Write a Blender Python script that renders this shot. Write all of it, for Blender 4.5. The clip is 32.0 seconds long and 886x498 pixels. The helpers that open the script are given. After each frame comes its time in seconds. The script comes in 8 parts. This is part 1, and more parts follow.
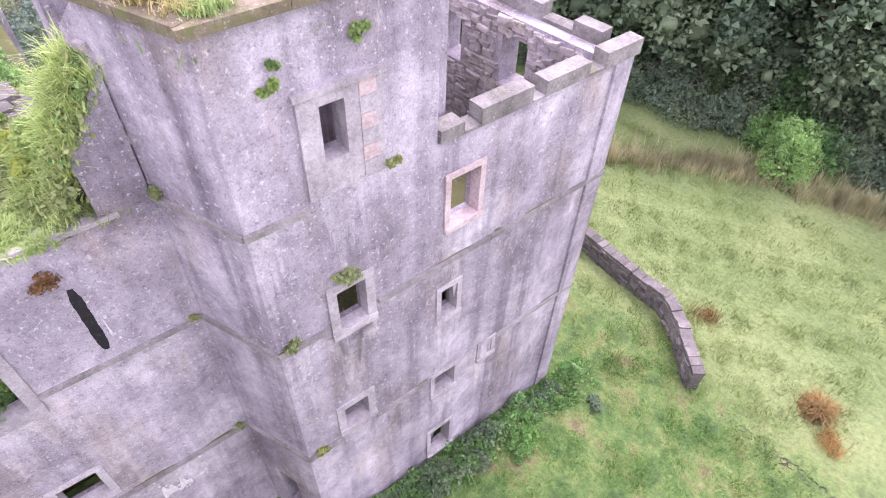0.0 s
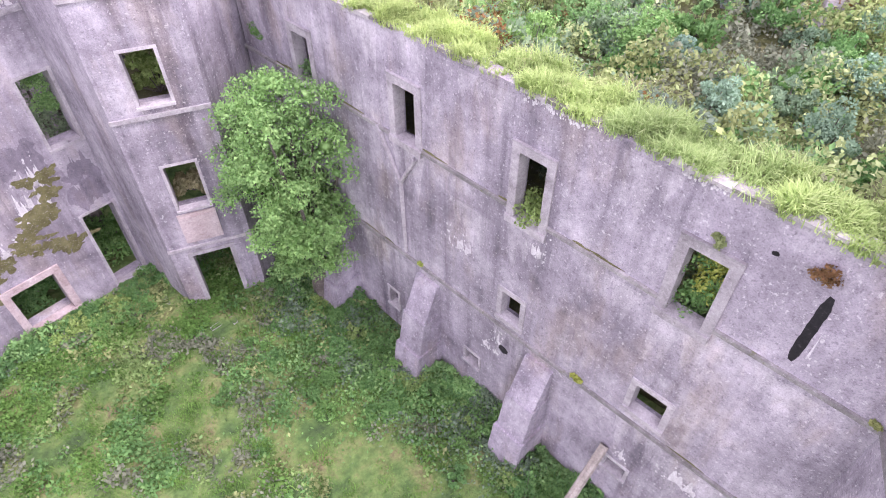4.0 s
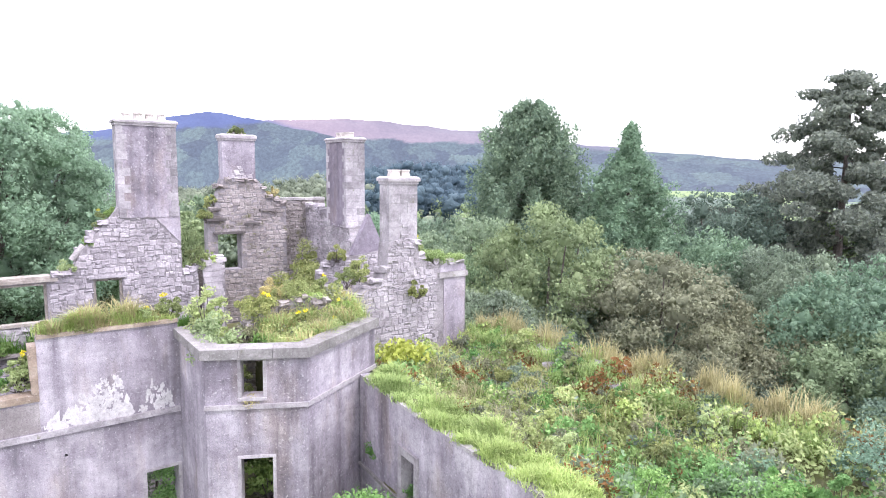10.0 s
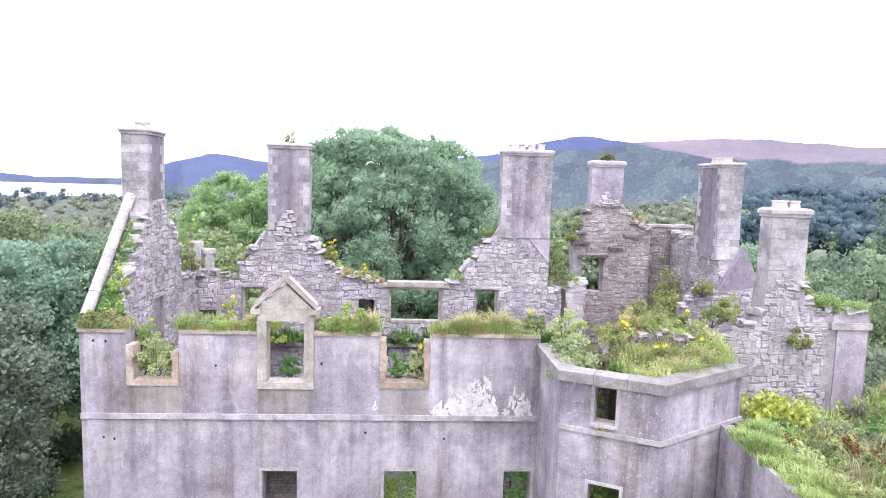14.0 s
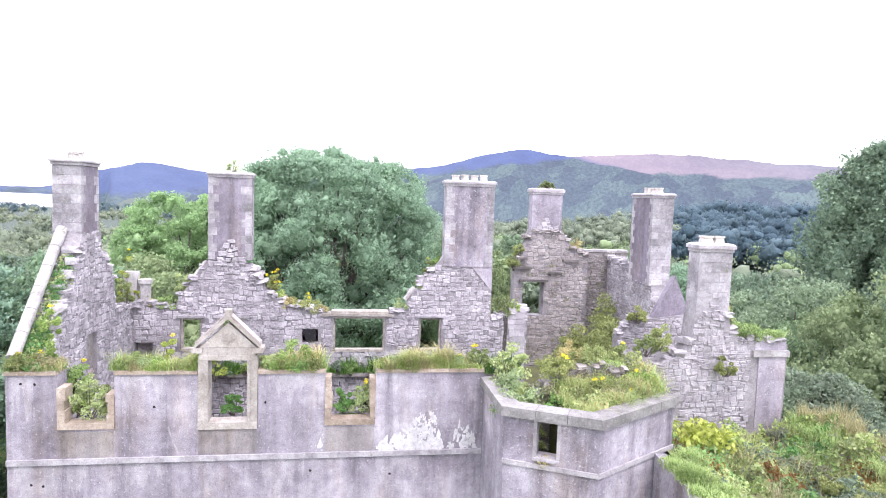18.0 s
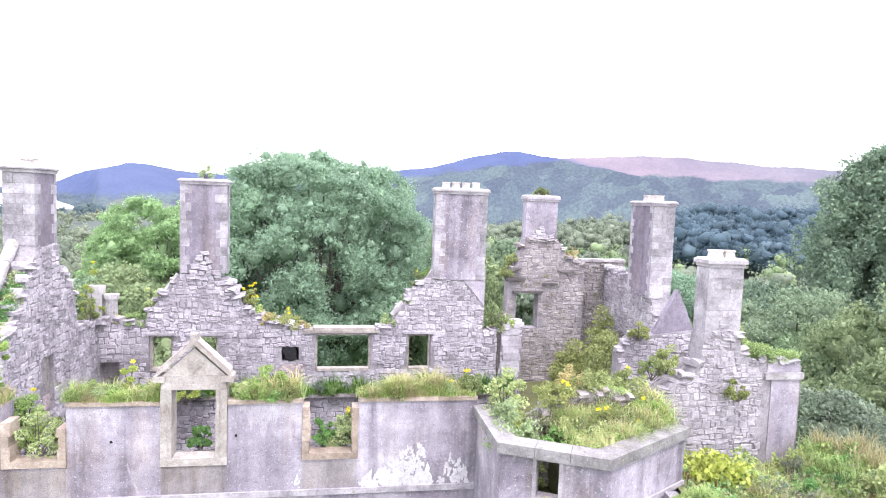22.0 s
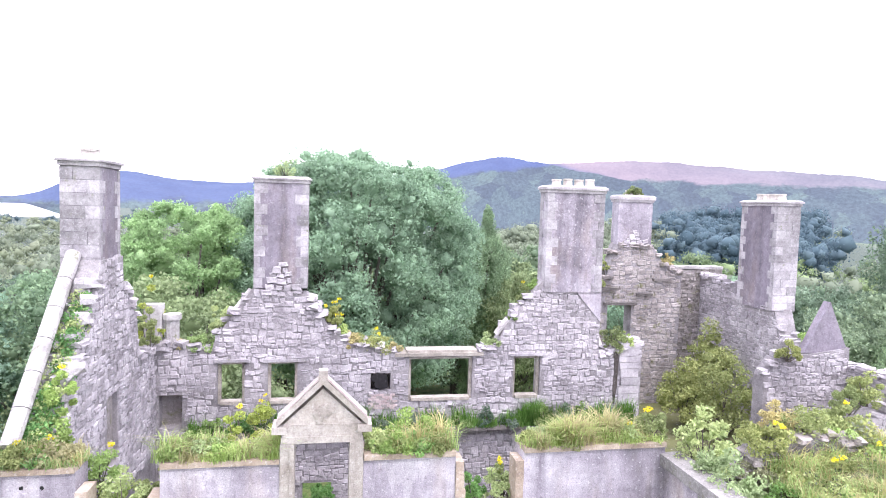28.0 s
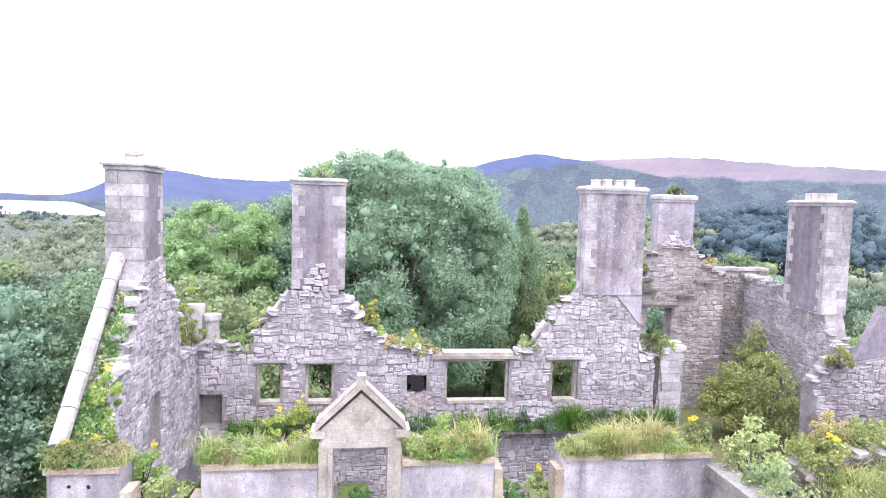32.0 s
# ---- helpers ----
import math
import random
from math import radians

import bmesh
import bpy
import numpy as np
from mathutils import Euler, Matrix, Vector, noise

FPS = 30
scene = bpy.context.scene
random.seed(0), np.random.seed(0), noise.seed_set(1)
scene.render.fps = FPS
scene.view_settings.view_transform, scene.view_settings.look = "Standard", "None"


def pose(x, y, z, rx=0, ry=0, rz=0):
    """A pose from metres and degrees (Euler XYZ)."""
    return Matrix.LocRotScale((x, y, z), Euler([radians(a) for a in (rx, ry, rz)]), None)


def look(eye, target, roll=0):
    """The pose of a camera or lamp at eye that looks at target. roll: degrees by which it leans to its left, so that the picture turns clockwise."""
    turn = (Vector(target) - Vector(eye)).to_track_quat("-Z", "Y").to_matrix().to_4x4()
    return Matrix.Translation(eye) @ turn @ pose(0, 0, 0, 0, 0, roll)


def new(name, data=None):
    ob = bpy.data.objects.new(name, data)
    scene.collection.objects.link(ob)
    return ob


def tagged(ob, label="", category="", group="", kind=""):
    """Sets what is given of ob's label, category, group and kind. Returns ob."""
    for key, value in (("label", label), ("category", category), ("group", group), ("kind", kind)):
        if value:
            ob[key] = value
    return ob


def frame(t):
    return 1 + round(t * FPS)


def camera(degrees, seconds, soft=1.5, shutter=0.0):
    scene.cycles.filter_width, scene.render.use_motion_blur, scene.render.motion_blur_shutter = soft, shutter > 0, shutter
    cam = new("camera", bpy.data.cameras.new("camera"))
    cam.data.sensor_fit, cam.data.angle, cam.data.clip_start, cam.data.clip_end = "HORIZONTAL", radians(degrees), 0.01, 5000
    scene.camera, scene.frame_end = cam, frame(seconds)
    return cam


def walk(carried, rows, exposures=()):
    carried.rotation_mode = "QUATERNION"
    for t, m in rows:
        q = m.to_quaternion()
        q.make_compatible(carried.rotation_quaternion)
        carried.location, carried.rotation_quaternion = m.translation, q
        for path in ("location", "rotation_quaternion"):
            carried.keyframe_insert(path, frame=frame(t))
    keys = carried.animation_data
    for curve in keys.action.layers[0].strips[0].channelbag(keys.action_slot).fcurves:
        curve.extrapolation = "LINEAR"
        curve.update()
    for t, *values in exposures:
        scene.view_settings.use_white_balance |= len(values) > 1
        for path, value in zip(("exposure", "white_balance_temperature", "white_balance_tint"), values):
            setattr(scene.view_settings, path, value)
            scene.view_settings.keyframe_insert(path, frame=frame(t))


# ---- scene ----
cam = camera(72.0, 32.0, 1.0)
PATH = [
    (0, (10.282, -20.770, 17.569), (11.289, -21.719, 16.124), 2.3),
    (0.5, (10.284, -20.680, 17.507), (11.456, -21.414, 16.062), 1.8),
    (1, (10.285, -20.590, 17.445), (11.581, -21.086, 16.004), 1.3),
    (1.5, (10.286, -20.500, 17.382), (11.652, -20.781, 15.948), 1.2),
    (2, (10.288, -20.410, 17.320), (11.686, -20.437, 15.891), 1.0),
    (2.5, (10.289, -20.320, 17.258), (11.675, -20.080, 15.836), 1.0),
    (3, (10.291, -20.231, 17.196), (11.611, -19.742, 15.775), 0.9),
    (3.5, (10.292, -20.141, 17.134), (11.505, -19.423, 15.715), 0.6),
    (4, (10.294, -20.051, 17.072), (11.360, -19.128, 15.653), 0.0),
    (4.5, (10.295, -19.961, 17.009), (11.264, -18.959, 15.575), 0.2),
    (6.5, (10.528, -19.713, 16.754), (11.525, -18.297, 15.754), -0.1),
    (7, (10.648, -19.990, 16.740), (11.688, -18.477, 15.946), -0.3),
    (7.5, (10.825, -20.117, 16.779), (11.893, -18.533, 16.190), -0.2),
    (8, (10.917, -20.014, 16.941), (12.016, -18.390, 16.546), 0.1),
    (8.5, (10.799, -20.242, 17.093), (11.922, -18.604, 16.857), 0.1),
    (9, (10.784, -20.332, 17.152), (11.922, -18.704, 16.918), 0.3),
    (10, (10.882, -20.281, 17.383), (12.057, -18.682, 17.136), 0.7),
    (10.5, (10.832, -20.213, 17.416), (11.914, -18.549, 17.165), 0.4),
    (11, (10.628, -20.181, 17.228), (11.346, -18.328, 16.998), 1.1),
    (11.5, (10.630, -20.190, 17.081), (11.112, -18.261, 16.864), 1.6),
    (12, (10.703, -20.124, 17.070), (11.020, -18.161, 16.855), 1.3),
    (12.5, (10.791, -20.124, 17.163), (10.929, -18.140, 16.947), 1.2),
    (13, (10.785, -20.137, 17.416), (10.863, -18.151, 17.194), 1.3),
    (14, (10.737, -20.239, 17.614), (10.850, -18.252, 17.414), 1.6),
    (14.5, (10.854, -20.242, 17.717), (10.985, -18.256, 17.522), 1.5),
    (16.5, (10.941, -20.280, 17.996), (11.153, -18.300, 17.813), 1.7),
    (17, (10.718, -20.341, 18.057), (10.961, -18.362, 17.889), 1.9),
    (18, (10.575, -20.476, 18.489), (10.876, -18.505, 18.332), 2.0),
    (19, (10.992, -20.310, 18.849), (11.298, -18.339, 18.690), 1.6),
    (20, (10.853, -20.507, 18.942), (11.189, -18.542, 18.789), 2.0),
    (21, (10.952, -19.950, 18.936), (11.284, -17.984, 18.780), 2.1),
    (22, (10.859, -18.650, 18.824), (11.192, -16.684, 18.673), 2.1),
    (23, (10.578, -16.871, 18.678), (10.909, -14.904, 18.526), 1.9),
    (24, (9.948, -16.014, 18.515), (10.282, -14.047, 18.372), 1.8),
    (25, (9.189, -15.671, 18.567), (9.525, -13.705, 18.416), 2.0),
    (25.5, (8.776, -15.273, 18.550), (9.110, -13.307, 18.402), 1.8),
    (27.5, (7.033, -13.925, 18.485), (7.393, -11.962, 18.349), 1.8),
    (28, (6.807, -13.930, 18.466), (7.170, -11.968, 18.335), 1.7),
    (29, (6.725, -13.810, 18.592), (7.078, -11.847, 18.452), 1.5),
    (30, (6.731, -13.772, 18.625), (7.058, -11.804, 18.484), 1.4),
    (31, (6.765, -13.728, 18.644), (7.042, -11.753, 18.499), 1.2),
    (32, (6.704, -13.718, 18.603), (6.960, -11.739, 18.461), 1.6),
]
walk(cam, [(t, look(eye, target, roll)) for t, eye, target, roll in PATH],
     exposures=[(0, 1.1, 6350, 36), (1.5, 1.08, 6350, 38), (3, 1.05, 6350, 37), (4.5, 1.1, 6350, 33), (6.5, 1.32, 6350, 24), (7.2, 1.4, 6350, 20), (8, 1.22, 6350, 17), (9, 1.05, 6300, 21), (13, 0.88, 6300, 20), (20, 1.06, 6300, 19), (24, 1.15, 6300, 19), (32, 1.06, 6300, 20)])

# ---- light: a bright overcast day ----
world = bpy.data.worlds.new("overcast_sky")
scene.world = world
world.use_nodes = True
wn, wl = world.node_tree.nodes, world.node_tree.links
wn.clear()
sky = wn.new("ShaderNodeTexSky")
sky.sky_type, sky.sun_disc = "NISHITA", False
sky.sun_elevation, sky.sun_rotation = radians(62), radians(159)
sky_bg = wn.new("ShaderNodeBackground")
sky_bg.inputs["Strength"].default_value = 0.06
wl.new(sky.outputs[0], sky_bg.inputs["Color"])
cloud_bg = wn.new("ShaderNodeBackground")
cloud_bg.inputs["Color"].default_value = (1.0, 0.985, 1.0, 1)
cloud_bg.inputs["Strength"].default_value = 1.35
sky_sum = wn.new("ShaderNodeAddShader")
wl.new(sky_bg.outputs[0], sky_sum.inputs[0])
wl.new(cloud_bg.outputs[0], sky_sum.inputs[1])
sky_out = wn.new("ShaderNodeOutputWorld")
wl.new(sky_sum.outputs[0], sky_out.inputs["Surface"])
sun = new("sun", bpy.data.lights.new("sun", "SUN"))
sun.data.energy, sun.data.angle, sun.data.color = 1.2, radians(20), (1.0, 0.97, 0.92)
sun.matrix_basis = look((0, 0, 60), (-11, 29, 0))

# ---- materials ----


def nodes_of(name):
    m = bpy.data.materials.new(name)
    m.use_nodes = True
    n, l = m.node_tree.nodes, m.node_tree.links
    return m, n, l, n["Principled BSDF"]


def ramp(n, l, src, stops):
    r = n.new("ShaderNodeValToRGB")
    while len(r.color_ramp.elements) < len(stops):
        r.color_ramp.elements.new(0.5)
    for e, (p, c) in zip(r.color_ramp.elements, stops):
        e.position, e.color = p, (*c, 1)
    l.new(src, r.inputs[0])
    return r.outputs[0]


def noise_tex(n, l, scale, detail=6, rough=0.6, stretch=(1, 1, 1), coords=None, dist=0.0):
    if coords is None:
        coords = n.new("ShaderNodeNewGeometry").outputs["Position"]
    mp = n.new("ShaderNodeMapping")
    mp.inputs["Scale"].default_value = stretch
    l.new(coords, mp.inputs[0])
    t = n.new("ShaderNodeTexNoise")
    t.inputs["Scale"].default_value, t.inputs["Detail"].default_value = scale, detail
    t.inputs["Roughness"].default_value, t.inputs["Distortion"].default_value = rough, dist
    l.new(mp.outputs[0], t.inputs["Vector"])
    return t.outputs["Fac"]


def mixed(n, l, kind, fac, a, b):
    x = n.new("ShaderNodeMix")
    x.data_type, x.blend_type = "RGBA", kind
    for sock, v in ((x.inputs[0], fac), (x.inputs[6], a), (x.inputs[7], b)):
        if isinstance(v, (int, float)):
            sock.default_value = v
        elif isinstance(v, tuple):
            sock.default_value = (*v, 1)
        else:
            l.new(v, sock)
    return x.outputs[2]


def bump(n, l, bsdf, src, strength, distance=0.02):
    b = n.new("ShaderNodeBump")
    b.inputs["Strength"].default_value, b.inputs["Distance"].default_value = strength, distance
    l.new(src, b.inputs["Height"])
    l.new(b.outputs[0], bsdf.inputs["Normal"])


def stone_mat(name, dark, mid, light, scale=3.0, rough=0.9, moss=0.0, spread=0.25):
    """Weathered masonry: two scales of stain, lichen spots and a shift of tone from piece to piece."""
    m, n, l, p = nodes_of(name)
    big = noise_tex(n, l, scale * 0.35, 5, 0.65)
    fine = noise_tex(n, l, scale * 9, 6, 0.7)
    col = ramp(n, l, big, [(0.3, dark), (0.5, mid), (0.72, light)])
    col = mixed(n, l, "MULTIPLY", 0.55, col, ramp(n, l, fine, [(0.28, (0.5, 0.49, 0.5)), (0.5, (0.95, 0.94, 0.95)), (0.7, (1.18, 1.17, 1.18))]))
    mott = noise_tex(n, l, scale * 2.6, 5, 0.7, dist=0.5)
    col = mixed(n, l, "MULTIPLY", 0.6, col, ramp(n, l, mott, [(0.32, (0.62, 0.58, 0.62)), (0.5, (1, 1, 1)), (0.68, (1.25, 1.24, 1.26))]))
    info = n.new("ShaderNodeObjectInfo")
    col = mixed(n, l, "MULTIPLY", 1.0, col, ramp(n, l, info.outputs["Random"], [(0, (1 - spread,) * 3), (1, (1 + spread, 1 + spread * 0.96, 1 + spread))]))
    isle = n.new("ShaderNodeNewGeometry")
    col = mixed(n, l, "MULTIPLY", 1.0, col, ramp(n, l, isle.outputs["Random Per Island"], [(0, (1 - spread,) * 3), (1, (1 + spread, 1 + spread * 0.96, 1 + spread))]))
    lich = noise_tex(n, l, scale * 4.3, 4, 0.6)
    col = mixed(n, l, "MIX", ramp(n, l, lich, [(0.6, (0, 0, 0)), (0.7, (0.5, 0.5, 0.5))]), col, (0.6, 0.585, 0.59))
    if moss:
        ms = noise_tex(n, l, scale * 0.8, 7, 0.7)
        col = mixed(n, l, "MIX", ramp(n, l, ms, [(0.62 - moss * 0.2, (0, 0, 0)), (0.72 - moss * 0.2, (0.8, 0.8, 0.8))]), col, (0.13, 0.14, 0.05))
    l.new(col, p.inputs["Base Color"])
    p.inputs["Roughness"].default_value = rough
    bump(n, l, p, fine, 0.6, 0.025)
    return m


def harl_mat(name, dark, mid, light, speck=0.5):
    """Roughcast render: grey-lilac, streaked downwards, with pale worn patches and white pebble specks."""
    m, n, l, p = nodes_of(name)
    cloud = noise_tex(n, l, 0.45, 6, 0.62, dist=0.4)
    col = ramp(n, l, cloud, [(0.28, dark), (0.5, mid), (0.72, light)])
    run = noise_tex(n, l, 1.6, 5, 0.62, (1, 1, 0.07))
    col = mixed(n, l, "MULTIPLY", 0.72, col, ramp(n, l, run, [(0.3, (0.42, 0.4, 0.44)), (0.46, (1, 1, 1)), (0.64, (1.38, 1.38, 1.38))]))
    mott = noise_tex(n, l, 3.2, 7, 0.7)
    col = mixed(n, l, "MULTIPLY", 0.6, col, ramp(n, l, mott, [(0.3, (0.6, 0.58, 0.61)), (0.5, (1, 1, 1)), (0.66, (1.25, 1.24, 1.25))]))
    spot = noise_tex(n, l, 11, 4, 0.65)
    col = mixed(n, l, "MULTIPLY", 0.6, col, ramp(n, l, spot, [(0.34, (0.5, 0.48, 0.51)), (0.42, (1, 1, 1)), (0.62, (1, 1, 1)), (0.72, (1.5, 1.49, 1.5))]))
    peb = noise_tex(n, l, 13, 3, 0.55)
    col = mixed(n, l, "MIX", ramp(n, l, peb, [(0.61, (0, 0, 0)), (0.68, (speck,) * 3)]), col, (0.66, 0.64, 0.66))
    rust = noise_tex(n, l, 0.7, 5, 0.65, (1, 1, 0.35))
    col = mixed(n, l, "MULTIPLY", 1.0, col, ramp(n, l, rust, [(0.52, (1, 1, 1)), (0.66, (0.93, 0.88, 0.79))]))
    pit = noise_tex(n, l, 30, 2, 0.6)
    col = mixed(n, l, "MULTIPLY", 0.42, col, ramp(n, l, pit, [(0.3, (0.4, 0.38, 0.42)), (0.5, (1, 1, 1)), (0.7, (1.2, 1.2, 1.2))]))
    patch = noise_tex(n, l, 0.9, 8, 0.72, (1, 1, 0.6), dist=1.0)
    col = mixed(n, l, "MIX", ramp(n, l, patch, [(0.67, (0, 0, 0)), (0.73, (0.55, 0.55, 0.55))]), col, (0.62, 0.6, 0.61))
    l.new(col, p.inputs["Base Color"])
    p.inputs["Roughness"].default_value = 0.95
    bump(n, l, p, pit, 0.5, 0.025)
    return m


def leaf_mat(name, a, b, c, rough=0.55, drift=0.55):
    """Foliage: tone varies from leaf to leaf and, more widely, from bough to bough."""
    m, n, l, p = nodes_of(name)
    geo = n.new("ShaderNodeNewGeometry")
    a = tuple(q + (p_ - q) * 0.7 for p_, q in zip(a, b))
    c = tuple(q + (p_ - q) * 0.5 for p_, q in zip(c, b))
    col = ramp(n, l, geo.outputs["Random Per Island"], [(0, a), (0.55, b), (1, c)])
    big = noise_tex(n, l, drift, 4, 0.6)
    col = mixed(n, l, "MULTIPLY", 0.8, col, ramp(n, l, big, [(0.3, (0.6, 0.62, 0.6)), (0.7, (1.25, 1.25, 1.15))]))
    info = n.new("ShaderNodeObjectInfo")
    col = mixed(n, l, "MULTIPLY", 1.0, col, ramp(n, l, info.outputs["Random"], [(0, (0.95, 1.0, 1.03)), (1, (1.25, 1.2, 1.07))]))
    l.new(col, p.inputs["Base Color"])
    p.inputs["Roughness"].default_value = rough
    p.inputs["Specular IOR Level"].default_value = 0.05
    tr = n.new("ShaderNodeBsdfTranslucent")
    l.new(col, tr.inputs["Color"])
    mx = n.new("ShaderNodeMixShader")
    mx.inputs[0].default_value = 0.32
    l.new(p.outputs[0], mx.inputs[1])
    l.new(tr.outputs[0], mx.inputs[2])
    l.new(mx.outputs[0], n["Material Output"].inputs["Surface"])
    return m


HARL = harl_mat("roughcast", (0.155, 0.138, 0.165), (0.295, 0.27, 0.31), (0.46, 0.433, 0.475), 0.5)
HARL_APRON = harl_mat("smooth_brown_render", (0.2, 0.18, 0.185), (0.27, 0.247, 0.25), (0.35, 0.33, 0.33), 0.15)
HARL_PALE = harl_mat("roughcast_washed", (0.22, 0.203, 0.228), (0.355, 0.33, 0.365), (0.51, 0.485, 0.52), 0.5)
HARL_DARK = harl_mat("roughcast_dark", (0.13, 0.115, 0.14), (0.19, 0.17, 0.205), (0.27, 0.25, 0.285), 0.2)
HARL_MID = harl_mat("roughcast_purple", (0.14, 0.124, 0.152), (0.2, 0.18, 0.215), (0.28, 0.258, 0.297), 0.2)
DARK_BOARD_GAP = stone_mat("dark_boards_and_gaps", (0.035, 0.03, 0.028), (0.07, 0.06, 0.055), (0.14, 0.12, 0.11), 6.0, spread=0.25)
DRYSTONE = stone_mat("dry_stone", (0.075, 0.07, 0.066), (0.135, 0.124, 0.12), (0.22, 0.205, 0.198), 3.0, moss=0.2, spread=0.25)
MOSS_STONE = stone_mat("mossy_sandstone", (0.1, 0.085, 0.05), (0.17, 0.145, 0.095), (0.27, 0.24, 0.18), 5.0, moss=0.7, spread=0.12)
CORNICE = stone_mat("weathered_cornice", (0.15, 0.145, 0.14), (0.25, 0.242, 0.238), (0.37, 0.36, 0.355), 4.0, moss=0.12, spread=0.12)
TOWER_COPE = stone_mat("tower_coping_stone", (0.12, 0.115, 0.105), (0.21, 0.2, 0.19), (0.32, 0.31, 0.305), 4.0, moss=0.2, spread=0.12)
RUBBLE = stone_mat("rubble_stone", (0.23, 0.216, 0.23), (0.365, 0.347, 0.365), (0.52, 0.5, 0.52), 3.0, spread=0.17)
RUBBLE_BROWN = stone_mat("brown_rubble", (0.2, 0.18, 0.17), (0.31, 0.285, 0.275), (0.44, 0.41, 0.4), 3.0, moss=0.25, spread=0.2)
MORTAR = stone_mat("mortar_core", (0.17, 0.159, 0.168), (0.275, 0.259, 0.271), (0.39, 0.371, 0.386), 5.0, spread=0.02)
ASHLAR = stone_mat("dressed_granite", (0.17, 0.163, 0.172), (0.33, 0.316, 0.332), (0.5, 0.485, 0.5), 3.0, spread=0.2, moss=0.04)
COPING = stone_mat("pale_coping_stone", (0.27, 0.26, 0.255), (0.41, 0.395, 0.395), (0.55, 0.54, 0.54), 4.0, spread=0.12, moss=0.1)
DORMER = stone_mat("lichened_sandstone", (0.26, 0.23, 0.2), (0.39, 0.36, 0.325), (0.53, 0.5, 0.465), 4.0, spread=0.1)
SANDSTONE = stone_mat("warm_sandstone", (0.24, 0.19, 0.145), (0.35, 0.285, 0.225), (0.48, 0.42, 0.35), 3.0, spread=0.12)
PINK = stone_mat("pink_sandstone", (0.36, 0.28, 0.27), (0.47, 0.39, 0.385), (0.58, 0.51, 0.51), 4.0, spread=0.1)
SURROUND = stone_mat("window_dressing", (0.25, 0.235, 0.245), (0.375, 0.355, 0.37), (0.5, 0.48, 0.495), 4.0, spread=0.1)
LIMEWASH = stone_mat("limewash", (0.44, 0.43, 0.44), (0.58, 0.57, 0.58), (0.7, 0.69, 0.7), 3.0, spread=0.05)
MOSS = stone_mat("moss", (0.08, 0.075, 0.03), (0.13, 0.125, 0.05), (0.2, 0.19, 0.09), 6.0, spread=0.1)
CLAY = stone_mat("fired_clay", (0.4, 0.37, 0.34), (0.52, 0.49, 0.45), (0.62, 0.59, 0.56), 5.0, spread=0.1)
TIMBER = stone_mat("weathered_timber", (0.22, 0.2, 0.17), (0.36, 0.33, 0.29), (0.5, 0.47, 0.42), 6.0, spread=0.15)
BARK = stone_mat("bark", (0.07, 0.06, 0.05), (0.12, 0.105, 0.09), (0.2, 0.18, 0.16), 5.0, spread=0.1)
SOIL = stone_mat("soil", (0.07, 0.075, 0.04), (0.13, 0.135, 0.065), (0.21, 0.2, 0.12), 2.0, spread=0.0, moss=0.9)
# near-black for soot scars, and for shade in holes drawn as flat patches
PIT, n0, l0, p0 = nodes_of("soot_and_hole_shade")
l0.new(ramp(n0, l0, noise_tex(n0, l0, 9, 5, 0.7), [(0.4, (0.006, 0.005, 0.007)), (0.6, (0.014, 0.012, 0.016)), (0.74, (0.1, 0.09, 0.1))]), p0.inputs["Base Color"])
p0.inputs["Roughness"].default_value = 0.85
LEAF_ASH = leaf_mat("ash_leaves", (0.185, 0.28, 0.22), (0.25, 0.375, 0.29), (0.31, 0.44, 0.34))
LEAF_SPRING = leaf_mat("spring_green_leaves", (0.24, 0.36, 0.16), (0.34, 0.48, 0.235), (0.44, 0.57, 0.32))
LEAF_ELDER = leaf_mat("elder_leaves", (0.15, 0.29, 0.115), (0.25, 0.43, 0.17), (0.4, 0.57, 0.25))
LEAF_LIME = leaf_mat("bright_leaves", (0.18, 0.28, 0.1), (0.28, 0.4, 0.15), (0.41, 0.52, 0.23))
LEAF_DARK = leaf_mat("dark_leaves", (0.11, 0.165, 0.12), (0.18, 0.255, 0.18), (0.275, 0.36, 0.25))
LEAF_GREY = leaf_mat("grey_green_leaves", (0.125, 0.17, 0.14), (0.195, 0.255, 0.21), (0.29, 0.355, 0.29))
LEAF_BROWN = leaf_mat("brownish_leaves", (0.17, 0.185, 0.135), (0.26, 0.275, 0.2), (0.37, 0.38, 0.28))
LEAF_BLUE = leaf_mat("blue_green_leaves", (0.135, 0.21, 0.15), (0.215, 0.315, 0.215), (0.33, 0.435, 0.305))
# next two: distance haze painted into the leaf colour, bluer and paler
LEAF_FAR_HAZED = leaf_mat("far_wood_leaves_hazed", (0.075, 0.115, 0.15), (0.115, 0.165, 0.205), (0.165, 0.22, 0.245), drift=0.09)
LEAF_HAZE = leaf_mat("haze_paled_leaves", (0.14, 0.175, 0.145), (0.215, 0.255, 0.205), (0.29, 0.33, 0.265), drift=0.09)
LEAF_GLADE = leaf_mat("sunlit_wood_leaves", (0.17, 0.235, 0.13), (0.26, 0.34, 0.19), (0.36, 0.44, 0.27), drift=0.12)
LEAF_MAPLE = leaf_mat("maple_leaves", (0.15, 0.215, 0.165), (0.235, 0.32, 0.245), (0.34, 0.43, 0.325))
LEAF_OLIVE = leaf_mat("olive_leaves", (0.19, 0.235, 0.105), (0.3, 0.345, 0.16), (0.44, 0.46, 0.24))
